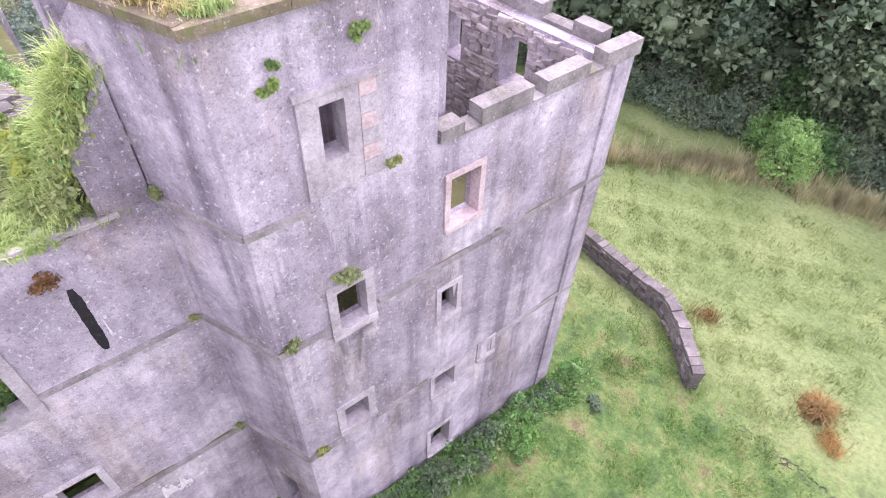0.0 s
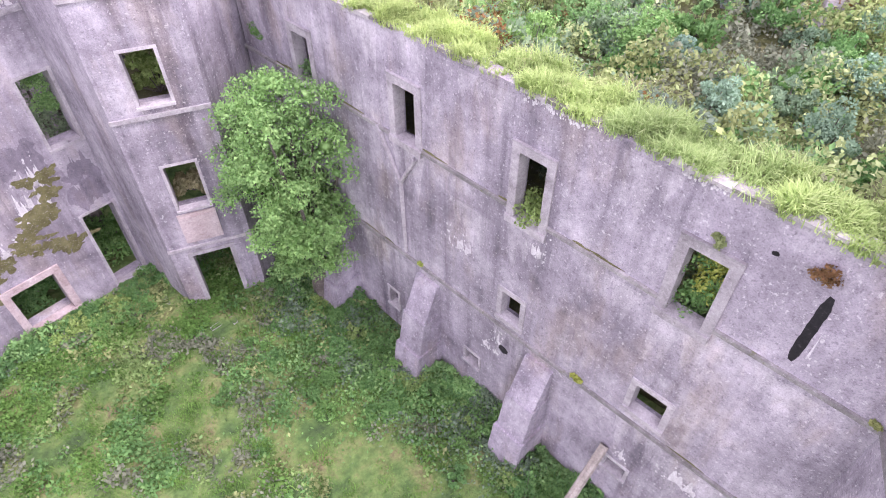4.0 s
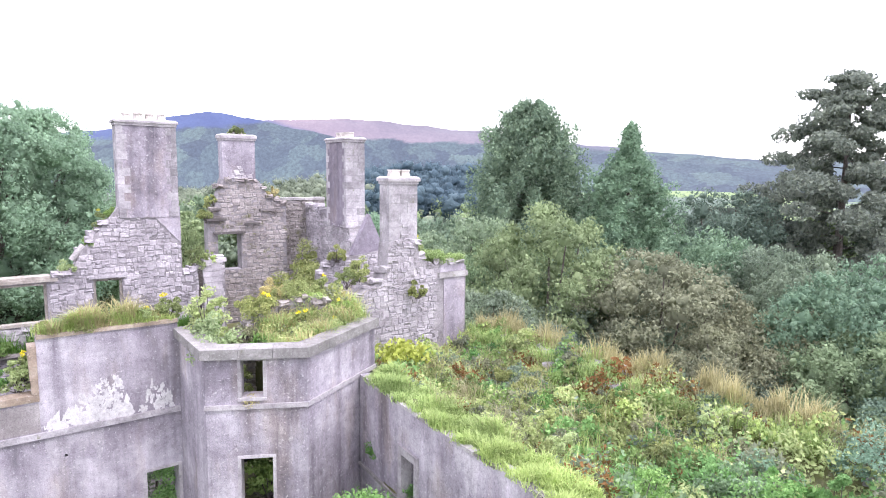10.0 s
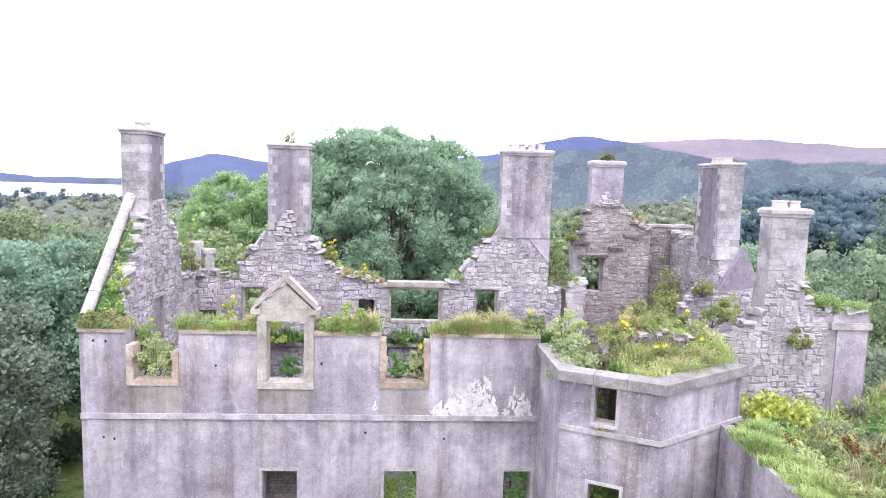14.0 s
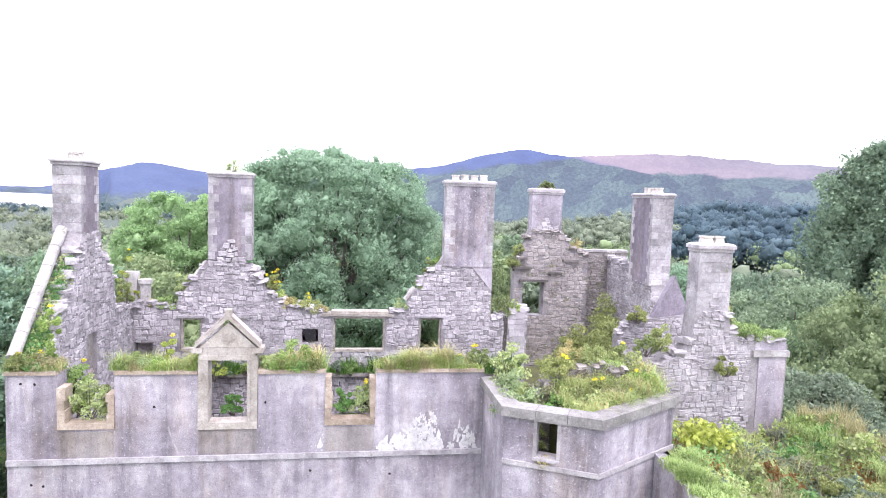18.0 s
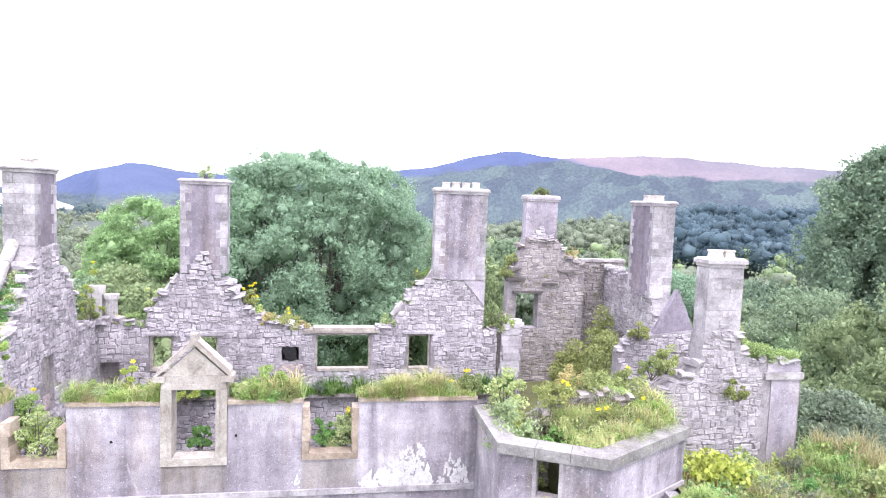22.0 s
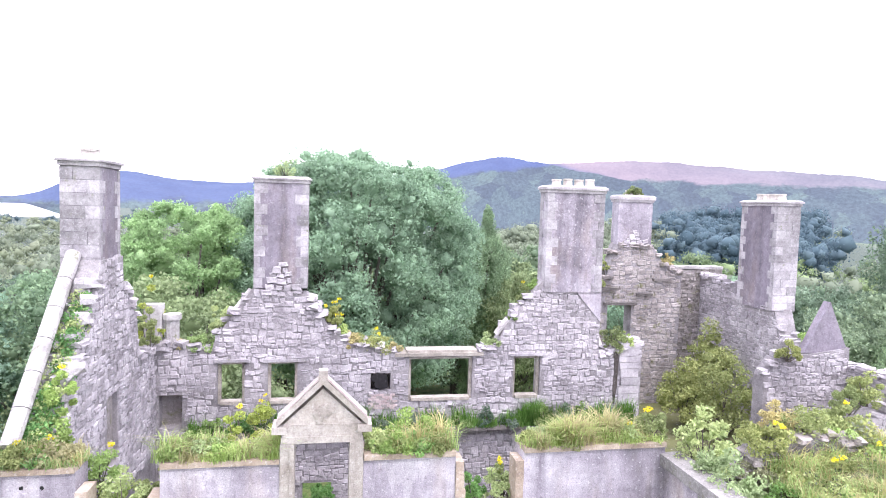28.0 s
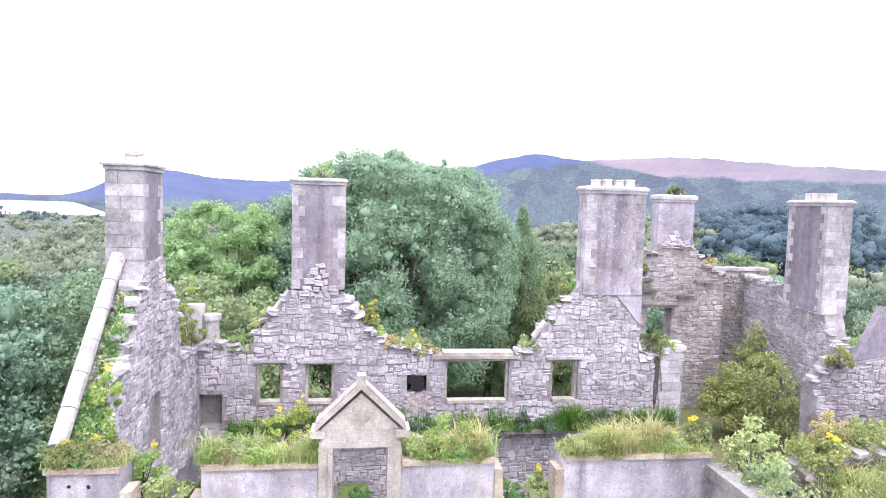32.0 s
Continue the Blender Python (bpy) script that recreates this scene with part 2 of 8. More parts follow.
LEAF_NETTLE = leaf_mat("nettle_leaves", (0.095, 0.205, 0.085), (0.155, 0.31, 0.115), (0.25, 0.42, 0.17))
LEAF_CONIFER = leaf_mat("conifer_needles", (0.11, 0.165, 0.13), (0.185, 0.26, 0.195), (0.29, 0.375, 0.27))
LEAF_FIR = leaf_mat("fir_needles", (0.14, 0.22, 0.15), (0.215, 0.32, 0.22), (0.31, 0.42, 0.3))
LEAF_DULL = leaf_mat("dull_olive_leaves", (0.155, 0.21, 0.12), (0.24, 0.31, 0.185), (0.36, 0.43, 0.27))
LEAF_PINE = leaf_mat("pine_needles", (0.12, 0.145, 0.135), (0.19, 0.22, 0.2), (0.28, 0.31, 0.26))
LEAF_PALE = leaf_mat("pale_green_leaves", (0.28, 0.37, 0.18), (0.42, 0.5, 0.27), (0.56, 0.62, 0.39))
LEAF_RUST = leaf_mat("rust_leaves", (0.16, 0.1, 0.05), (0.24, 0.13, 0.07), (0.3, 0.2, 0.1))
GRASS = leaf_mat("wall_grass", (0.21, 0.31, 0.115), (0.37, 0.48, 0.2), (0.6, 0.68, 0.38), 0.7)
GRASS_DRY = leaf_mat("dry_grass", (0.3, 0.28, 0.15), (0.45, 0.41, 0.24), (0.58, 0.52, 0.36), 0.8)
LAWN_TUFT = leaf_mat("lawn_grass", (0.085, 0.18, 0.05), (0.14, 0.275, 0.075), (0.24, 0.38, 0.12), 0.7)
RUST_GRASS = leaf_mat("rust_grass_blades", (0.24, 0.15, 0.07), (0.34, 0.22, 0.1), (0.45, 0.32, 0.16), 0.8)
PASTURE = leaf_mat("pasture_blades", (0.15, 0.215, 0.075), (0.225, 0.295, 0.11), (0.34, 0.395, 0.175), 0.7)
YELLOW = leaf_mat("ragwort_flowers", (0.7, 0.58, 0.03), (0.8, 0.68, 0.05), (0.85, 0.76, 0.15))
YELLOW_LEAF = leaf_mat("yellow_leaves", (0.29, 0.35, 0.08), (0.42, 0.48, 0.13), (0.55, 0.59, 0.22))

# ---- building blocks ----


def mesh_of(name, verts, faces, mat):
    me = bpy.data.meshes.new(name)
    me.from_pydata([tuple(v) for v in verts], [], [tuple(f) for f in faces])
    me.materials.append(mat)
    me.update()
    return me


def quick_mesh(name, verts, faces, mat):
    """A mesh from arrays: verts n x 3, faces m x 3 or m x 4."""
    verts, faces = np.asarray(verts, np.float32), np.asarray(faces, np.int32)
    me = bpy.data.meshes.new(name)
    k = faces.shape[1]
    me.vertices.add(len(verts)), me.loops.add(faces.size), me.polygons.add(len(faces))
    me.vertices.foreach_set("co", verts.ravel())
    me.loops.foreach_set("vertex_index", faces.ravel())
    me.polygons.foreach_set("loop_start", np.arange(0, faces.size, k, dtype=np.int32))
    me.polygons.foreach_set("loop_total", np.full(len(faces), k, np.int32))
    me.materials.append(mat)
    me.update(calc_edges=True)
    return me


def thing(name, loc, label, category, group="", kind=""):
    ob = new(name)
    ob.location = loc
    ob.empty_display_size = 0.2
    return tagged(ob, label, category, group, kind)


def part(name, me, parent, label=""):
    """Links a mesh, given in world coordinates, as one part under its thing."""
    ob = new(name, me)
    ob.parent = parent
    ob.matrix_parent_inverse = Matrix.Translation(-parent.location)
    p = parent.parent
    if p:
        ob.matrix_parent_inverse = Matrix.Identity(4)
    return tagged(ob, label)


BOX_F = [(0, 3, 2, 1), (4, 5, 6, 7), (0, 1, 5, 4), (1, 2, 6, 5), (2, 3, 7, 6), (3, 0, 4, 7)]


class Mesh:
    """Collects boxes and prisms into one mesh."""

    def __init__(self):
        self.v, self.f = [], []

    def add(self, verts, faces):
        o = len(self.v)
        self.v += [tuple(v) for v in verts]
        self.f += [tuple(i + o for i in f) for f in faces]
        return self

    def hexa(self, low, high):
        """low and high: four points each, in turn round the block."""
        return self.add([*low, *high], BOX_F)

    def box(self, x0, y0, z0, x1, y1, z1):
        return self.hexa([(x0, y0, z0), (x1, y0, z0), (x1, y1, z0), (x0, y1, z0)], [(x0, y0, z1), (x1, y0, z1), (x1, y1, z1), (x0, y1, z1)])

    def done(self, name, mat):
        return mesh_of(name, self.v, self.f, mat)

    def welded(self, name, mat):
        """The blocks as one shell: shared corners merged, faces between two blocks left out."""
        key, idx, at = {}, [], []
        for p in self.v:
            q = tuple(round(c, 4) for c in p)
            if q not in key:
                key[q] = len(at)
                at.append(p)
            idx.append(key[q])
        faces, count = [], {}
        for f in self.f:
            g = tuple(idx[i] for i in f)
            s = frozenset(g)
            count[s] = count.get(s, 0) + 1
            faces.append((g, s))
        return mesh_of(name, at, [g for g, s in faces if count[s] == 1 and len(s) == len(g)], mat)


class Face:
    """A vertical face: from a to b in plan; out points away from the wall's body, which is behind it."""

    def __init__(self, a, b):
        self.a, self.b = Vector((*a, 0)), Vector((*b, 0))
        self.u = (self.b - self.a).normalized()
        self.out = Vector((self.u.y, -self.u.x, 0))
        self.length = (self.b - self.a).length

    def at(self, u, z, d=0.0):
        p = self.a + self.u * u + self.out * d
        return (p.x, p.y, z)

    def block(self, m, u0, u1, z0, z1, d0, d1, z2=None, z3=None):
        """A block from u0 to u1, z0 up to z1, d0 to d1 outwards; z2, z3: the top at u0 and u1 where it slopes."""
        za, zb = (z1, z1) if z2 is None else (z2, z3)
        return m.hexa([self.at(u0, z0, d1), self.at(u1, z0, d1), self.at(u1, z0, d0), self.at(u0, z0, d0)],
                      [self.at(u0, za, d1), self.at(u1, zb, d1), self.at(u1, zb, d0), self.at(u0, za, d0)])

    def wall(self, m, top, z0, thick, holes=()):
        """Columns of wall under the line top [(u, z), ...], with holes (u0, u1, z0, z1) right through."""
        cuts = sorted({u for u, _ in top} | {h[0] for h in holes} | {h[1] for h in holes})
        tu, tz = [u for u, _ in top], [z for _, z in top]
        for u0, u1 in zip(cuts, cuts[1:]):
            if u1 - u0 < 1e-4:
                continue
            za, zb = float(np.interp(u0 + 1e-5, tu, tz)), float(np.interp(u1 - 1e-5, tu, tz))
            z = z0
            for h in sorted((h for h in holes if h[0] < u1 - 1e-4 and h[1] > u0 + 1e-4), key=lambda h: h[2]):
                if h[2] > z + 1e-3:
                    self.block(m, u0, u1, z, h[2], -thick, 0)
                z = h[3]
            if min(za, zb) > z + 1e-3:
                self.block(m, u0, u1, z, 0, -thick, 0, za, zb)
        return m

    def surround(self, m, u0, u1, z0, z1, w=0.14, proud=0.03, deep=0.25, sill=True):
        """Dressed margins round an opening, a little proud of the wall, with a sill."""
        e = 0.006
        self.block(m, u0 - w, u0 + e, z0 + e, z1 - e, -deep, proud)
        self.block(m, u1 - e, u1 + w, z0 + e, z1 - e, -deep, proud)
        self.block(m, u0 - w, u1 + w, z1 - e, z1 + w, -deep, proud)
        if sill:
            self.block(m, u0 - w, u1 + w, z0 - w * 0.9, z0 + e, -deep, proud + 0.05)
        return m


def opening(face, parent, u0, u1, z0, z1, mat=None, w=0.14, proud=0.03, label="", deep=0.25):
    m = face.surround(Mesh(), u0, u1, z0, z1, w, proud, deep)
    return part("window_surround", m.done("window_surround", mat or SURROUND), parent, label)


# Stones: a dozen unit shapes, each used by many.
def stone_shape(seed):
    r = random.Random(seed)
    j = lambda a: r.uniform(-a, a)
    back = [(-0.5, -0.5), (0.5, -0.5), (0.5, 0.5), (-0.5, 0.5)]
    ring = [(x * 0.96 + j(0.1), y * 0.96 + j(0.14)) for x, y in back]
    mids = []
    for (xa, ya), (xb, yb) in zip(ring, ring[1:] + ring[:1]):
        mids += [(xa, ya), ((xa + xb) / 2 + j(0.07), (ya + yb) / 2 + j(0.08))]
    v = [(x, 0.0, y) for x, y in mids] + [(x * 0.97, -0.7 + j(0.12), y * 0.95) for x, y in mids]
    v += [(x * 0.8, -1.0 + j(0.22), y * 0.74) for x, y in mids]
    f = []
    for k in (0, 8):
        f += [(k + i, k + (i + 1) % 8, k + 8 + (i + 1) % 8, k + 8 + i) for i in range(8)]
    f.append(tuple(range(16, 24)))
    return v, f


STONES = [stone_shape(s) for s in range(14)]
STONE_MESHES = {}


def stone_mesh(k, mat):
    key = (k, mat.name)
    if key not in STONE_MESHES:
        STONE_MESHES[key] = mesh_of("stone", *STONES[k], mat)
    return STONE_MESHES[key]


def rubble(face, parent, inside, u0, u1, z0, z1, mat, seed, size=(0.12, 0.38), rows=(0.12, 0.28), proud=0.026, limit=300, near=None, name="stone", skip=0.02):
    """Rubble stones on a wall's face where inside(u, z) holds: the first ones as parts, the rest joined."""
    r = random.Random(seed)
    spots, z = [], z0
    while z < z1:
        h = r.uniform(*rows)
        u = u0 + r.uniform(-0.2, 0)
        while u < u1:
            w = r.uniform(*size)
            hh = h * r.uniform(0.86, 1.06)
            stack = [(0.0, 1.0)] if h < rows[0] * 1.25 or r.random() < 0.86 else [(0.0, 0.52), (0.52, 1.0)] if r.random() < 0.6 else [(0.0, 0.35), (0.35, 0.7), (0.7, 1.0)]
            for lo, hi in stack:
                zm, hs = z + h * (lo + hi) / 2 + 0.16 * noise.noise(Vector((u * 0.55, z * 0.4, seed))), hh * (hi - lo)
                if inside(u + w / 2, zm) and inside(u + 0.12 * w, zm) and inside(u + 0.88 * w, zm) and r.random() > skip:
                    spots.append((u + w / 2 + r.uniform(-0.02, 0.02), zm + r.uniform(-0.04, 0.04), w * r.uniform(0.84, 1.12), hs * r.uniform(0.8, 1.2), proud * r.uniform(0.3, 1.9), r.uniform(-9, 9), r.randrange(14)))
            u += w
        z += h
    if near:
        spots.sort(key=lambda s: abs(s[0] - near[0]) + abs(s[1] - near[1]))
    turn = Matrix((face.u, -face.out, Vector((0, 0, 1)))).transposed().to_4x4()
    rest_v, rest_f, o = [], [], 0
    for i, (u, z, w, h, d, a, k) in enumerate(spots):
        m = Matrix.Translation(face.at(u, z, -0.01)) @ turn @ Matrix.Rotation(radians(a), 4, "Y") @ Matrix.Diagonal((w, d + 0.01, h, 1))
        if i < limit:
            ob = new(name, stone_mesh(k, mat))
            ob.parent = parent
            ob.matrix_parent_inverse = Matrix.Translation(-parent.location)
            ob.matrix_basis = m
        else:
            v, f = STONES[k]
            rest_v += [tuple(m @ Vector(p)) for p in v]
            rest_f += [tuple(q + o for q in g) for g in f]
            o += len(v)
    if rest_v:
        ob = part("stonework", mesh_of("stonework", rest_v, rest_f, mat), parent)
        tagged(ob, kind="stuff")


def ragged_top(face, parent, top, thick, mat, seed, step=0.34, size=(0.22, 0.55)):
    """Loose, uneven stones left along a broken wall head."""
    r = random.Random(seed)
    tu, tz = [u for u, _ in top], [z for _, z in top]
    turn = Matrix((face.u, -face.out, Vector((0, 0, 1)))).transposed().to_4x4()
    u = tu[0] + 0.1
    while u < tu[-1] - 0.1:
        w = r.uniform(*size)
        rise = abs(np.interp(u + 0.1, tu, tz) - np.interp(u - 0.1, tu, tz)) / 0.2
        if rise < 4:
            for d in ((r.uniform(-0.12, 0.1),) if r.random() < 0.5 else (0.06, -thick * 0.55)):
                h = r.uniform(0.12, 0.34)
                ob = new("stone", stone_mesh(r.randrange(14), mat))
                ob.parent = parent
                ob.matrix_parent_inverse = Matrix.Translation(-parent.location)
                ob.matrix_basis = Matrix.Translation(face.at(u, float(np.interp(u, tu, tz)) + h * r.uniform(-0.1, 0.4), d - 0.32)) @ turn @ Matrix.Rotation(r.uniform(-0.3, 0.3), 4, "Z") @ Matrix.Rotation(r.uniform(-0.14, 0.14), 4, "Y") @ Matrix.Diagonal((w, r.uniform(0.32, 0.45), h, 1))
        u += step * r.uniform(0.6, 1.4)


def inside_of(top, holes=(), low=-99.0, pad=0.03):
    tu, tz = [u for u, _ in top], [z for _, z in top]

    def test(u, z):
        if not (tu[0] < u < tu[-1]) or z < low or z > np.interp(u, tu, tz) - 0.06:
            return False
        return not any(h[0] - pad < u < h[1] + pad and h[2] - pad < z < h[3] + pad for h in holes)
    return test


def blob(face, seed, u, z, w, h, d=0.006, n=40, ragged=0.5):
    """A thin ragged patch on a wall's face."""
    r = random.Random(seed)
    ring = []
    ph = [r.uniform(0, 6.28) for _ in range(6)]
    for i in range(n):
        a = 2 * math.pi * i / n
        k = 1 + ragged * sum(math.sin((q + 2) * a + ph[q]) / (q + 2) for q in range(6)) + r.uniform(-0.08, 0.08)
        k = max(0.3, k)
        ring.append((u + math.cos(a) * w / 2 * k, z + math.sin(a) * h / 2 * k))
    v = [face.at(a, b, d) for a, b in ring] + [face.at(a, b, -0.02) for a, b in ring] + [face.at(u, z, d)]
    f = [(i, (i + 1) % n, 2 * n) for i in range(n)] + [(i, i + n, (i + 1) % n + n, (i + 1) % n) for i in range(n)]
    return v, f


# ---- plants ----
RNG = np.random.default_rng(7)


def leaves(points, size, up=0.3, long=1.6, rng=RNG, single=False):
    """Small folded leaf sprays at the points: two quads each, in any direction."""
    n = len(points)
    d = rng.normal(size=(n, 3))
    d[:, 2] += up
    d /= np.linalg.norm(d, axis=1, keepdims=True)
    q = rng.normal(size=(n, 3))
    s = np.cross(d, q)
    s /= np.linalg.norm(s, axis=1, keepdims=True) + 1e-9
    nn = np.cross(d, s)
    k = (size * rng.uniform(0.6, 1.4, n))[:, None]
    a, tip = points - d * k * long * 0.5, points + d * k * long * 0.5
    left, right = points + s * k * 0.5 + nn * k * 0.18, points - s * k * 0.5 + nn * k * 0.18
    if single:
        v = np.stack([left, tip, right], 1).reshape(-1, 3)
        return v, np.arange(n * 3).reshape(-1, 3)
    v = np.stack([a, left, tip, right], 1).reshape(-1, 3)
    i = np.arange(n)[:, None] * 4
    f = np.concatenate([i + np.array([[0, 2, 1]]), i + np.array([[0, 3, 2]])], 1).reshape(-1, 3)
    return v, f


def cloud(centres, radii, per, size, up=0.3, rng=RNG, flat=0.75, single=False):
    """Leaf points in shells round the centres."""
    c = np.repeat(np.asarray(centres), per, axis=0)
    r = np.repeat(np.asarray(radii), per)
    d = rng.normal(size=(len(c), 3))
    d /= np.linalg.norm(d, axis=1, keepdims=True)
    p = c + d * (r * rng.uniform(0.35, 1.05, len(c)) ** 0.6)[:, None] * np.array([1, 1, flat])
    return leaves(p, size, up, rng=rng, single=single)


def knots(centres, radii, rng):
    """Crumpled twenty-sided knots of foliage that close the inside of a crown."""
    g = (1 + 5 ** 0.5) / 2
    ico = np.array([(-1, g, 0), (1, g, 0), (-1, -g, 0), (1, -g, 0), (0, -1, g), (0, 1, g), (0, -1, -g), (0, 1, -g), (g, 0, -1), (g, 0, 1), (-g, 0, -1), (-g, 0, 1)]) / 1.9
    tri = np.array([(0, 11, 5), (0, 5, 1), (0, 1, 7), (0, 7, 10), (0, 10, 11), (1, 5, 9), (5, 11, 4), (11, 10, 2), (10, 7, 6), (7, 1, 8), (3, 9, 4), (3, 4, 2), (3, 2, 6), (3, 6, 8), (3, 8, 9), (4, 9, 5), (2, 4, 11), (6, 2, 10), (8, 6, 7), (9, 8, 1)])
    n = len(centres)
    v = np.asarray(centres)[:, None] + ico[None] * np.asarray(radii)[:, None, None] * rng.uniform(0.55, 1.25, (n, 12, 1)) + rng.normal(size=(n, 12, 3)) * 0.12 * np.asarray(radii)[:, None, None]
    return v.reshape(-1, 3), (tri[None] + 12 * np.arange(n)[:, None, None]).reshape(-1, 3)


def blades(base, height, lean=0.5, wide=0.03, rng=RNG):
    """Bent grass blades, three-sided, at base points."""
    n = len(base)
    a = rng.uniform(0, 2 * np.pi, n)
    d = np.stack([np.cos(a), np.sin(a), 0 * a], 1)
    s = np.stack([-np.sin(a), np.cos(a), 0 * a], 1) * wide * 0.5
    wave = 0.38 + 1.15 * np.abs(np.sin(base[:, 0] * 2.3 + base[:, 1] * 1.7) * np.cos(base[:, 0] * 0.9 - base[:, 1] * 1.3 + 1))
    h = (height * wave * rng.uniform(0.25, 1.5, n))[:, None]
    b = lean * rng.uniform(0.2, 1.2, n)[:, None]
    z = np.array([[0, 0, 1.0]])
    mid, tip = base + z * h * 0.6 + d * h * b * 0.4, base + z * h * (1 - 0.3 * b) + d * h * b * 1.1
    v = np.stack([base - s, base + s, mid + s * 0.8, mid - s * 0.8, tip], 1).reshape(-1, 3)
    i = np.arange(n)[:, None] * 5
    f = np.concatenate([i + np.array([[0, 1, 2]]), i + np.array([[0, 2, 3]]), i + np.array([[3, 2, 4]])], 1).reshape(-1, 3)
    return v, f


def join(*pieces):
    v, f, o = [], [], 0
    for a, b in pieces:
        v.append(a), f.append(b + o)
        o += len(a)
    return np.concatenate(v), np.concatenate(f)


def limb(m, a, b, ra, rb, n=7):
    a, b = Vector(a), Vector(b)
    d = (b - a).normalized()
    s = d.cross(Vector((0.3, 0.9, 0.2))).normalized()
    t = d.cross(s)
    ring = lambda c, r: [c + (s * math.cos(2 * math.pi * i / n) + t * math.sin(2 * math.pi * i / n)) * r for i in range(n)]
    m.add(ring(a, ra) + ring(b, rb), [(i, (i + 1) % n, n + (i + 1) % n, n + i) for i in range(n)] + [tuple(range(n, 2 * n))])


def grass_on(points_fn, n, height, mat, name, label, lean=0.6, wide=0.035, parent=None, seed=1):
    rng = np.random.default_rng(seed)
    base = points_fn(rng, n)
    me = quick_mesh(name, *blades(base, height, lean, wide, rng), mat)
    ob = new(name, me)
    return tagged(ob, label, "grass", "", "stuff")


def tufted(rng, n, tufts, spread):
    """Points in tufts: n points round the given centres."""
    k = rng.integers(0, len(tufts), n)
    p = tufts[k].copy()
    p[:, :2] += rng.normal(size=(n, 2)) * spread
    return p


def carpet(name, sites, lump, mats, size, label, seed, patch=0.5, tall=0.22):
    """A low growth of leaves over the given ground points, lumpy, in drifts of one kind after another."""
    rng = np.random.default_rng(seed)
    k = np.array([max(range(len(mats)), key=lambda q: noise.noise(Vector((x * patch, y * patch, 7.3 * q + seed))) + 0.12 * rng.normal()) for x, y, _ in sites])
    h = np.array([lump * max(0.06, 0.35 + 0.9 * noise.noise(Vector((x * 0.9, y * 0.9, seed))) + 0.5 * noise.noise(Vector((x * 2.7, y * 2.7, seed)))) for x, y, _ in sites])
    p = sites + np.stack([0 * h, 0 * h, h - np.abs(rng.normal(size=len(h))) * tall * np.minimum(1, h / 0.3)], 1)
    for q, (mt, tint) in enumerate(mats):
        if (k == q).sum() > 10:
            tagged(new(name, quick_mesh(name, *leaves(p[k == q], size, 0.25, rng=rng), mt)), tint + " " + label, "weeds", "", "stuff")


def bush(name, centre, radius, height, mat, label, category="shrub", n=1400, size=0.09, seed=1, flowers=0, squash=0.8, group=""):
    """A shrub: stems from the base and a crown of leaf clumps."""
    rng = np.random.default_rng(seed)
    x, y, z = centre
    ob = thing(name, (x, y, z), label, category, group)
    k = max(14, int(radius * radius * 34) + 12)
    a, q = rng.uniform(0, 2 * np.pi, k), rng.uniform(0, 1, k) ** 0.5
    hh = rng.uniform(0.2, 1.0, k) * (1 - 0.4 * q * q) * rng.uniform(0.75, 1.15, k)
    cs = np.stack([x + np.cos(a) * q * radius * 0.8, y + np.sin(a) * q * radius * 0.8, z + hh * height * 0.85], 1)
    m = Mesh()
    for c in cs[:12]:
        limb(m, (x + rng.uniform(-0.1, 0.1), y + rng.uniform(-0.1, 0.1), z - 0.05), c, 0.03 * max(0.6, radius), 0.008, 5)
    tagged(part("stem", m.done("stem", BARK), ob), kind="stuff")
    part("foliage", quick_mesh("foliage", *cloud(cs, rng.uniform(0.1, 0.34, k) * max(radius, 0.5), max(8, int(2.9 * n) // k), size * 0.56, 0.4, rng, squash), mat), ob)
    if flowers:
        top = cs[np.argsort(-cs[:, 2])[:flowers]] + [0, 0, 0.18 * height]
        tagged(part("flower_head", quick_mesh("flower_head", *cloud(top, np.full(len(top), 0.08), 26, 0.04, 0.6, rng), YELLOW), ob, "bright yellow ragwort blossom"), "bright yellow ragwort blossom", kind="stuff")
    return ob


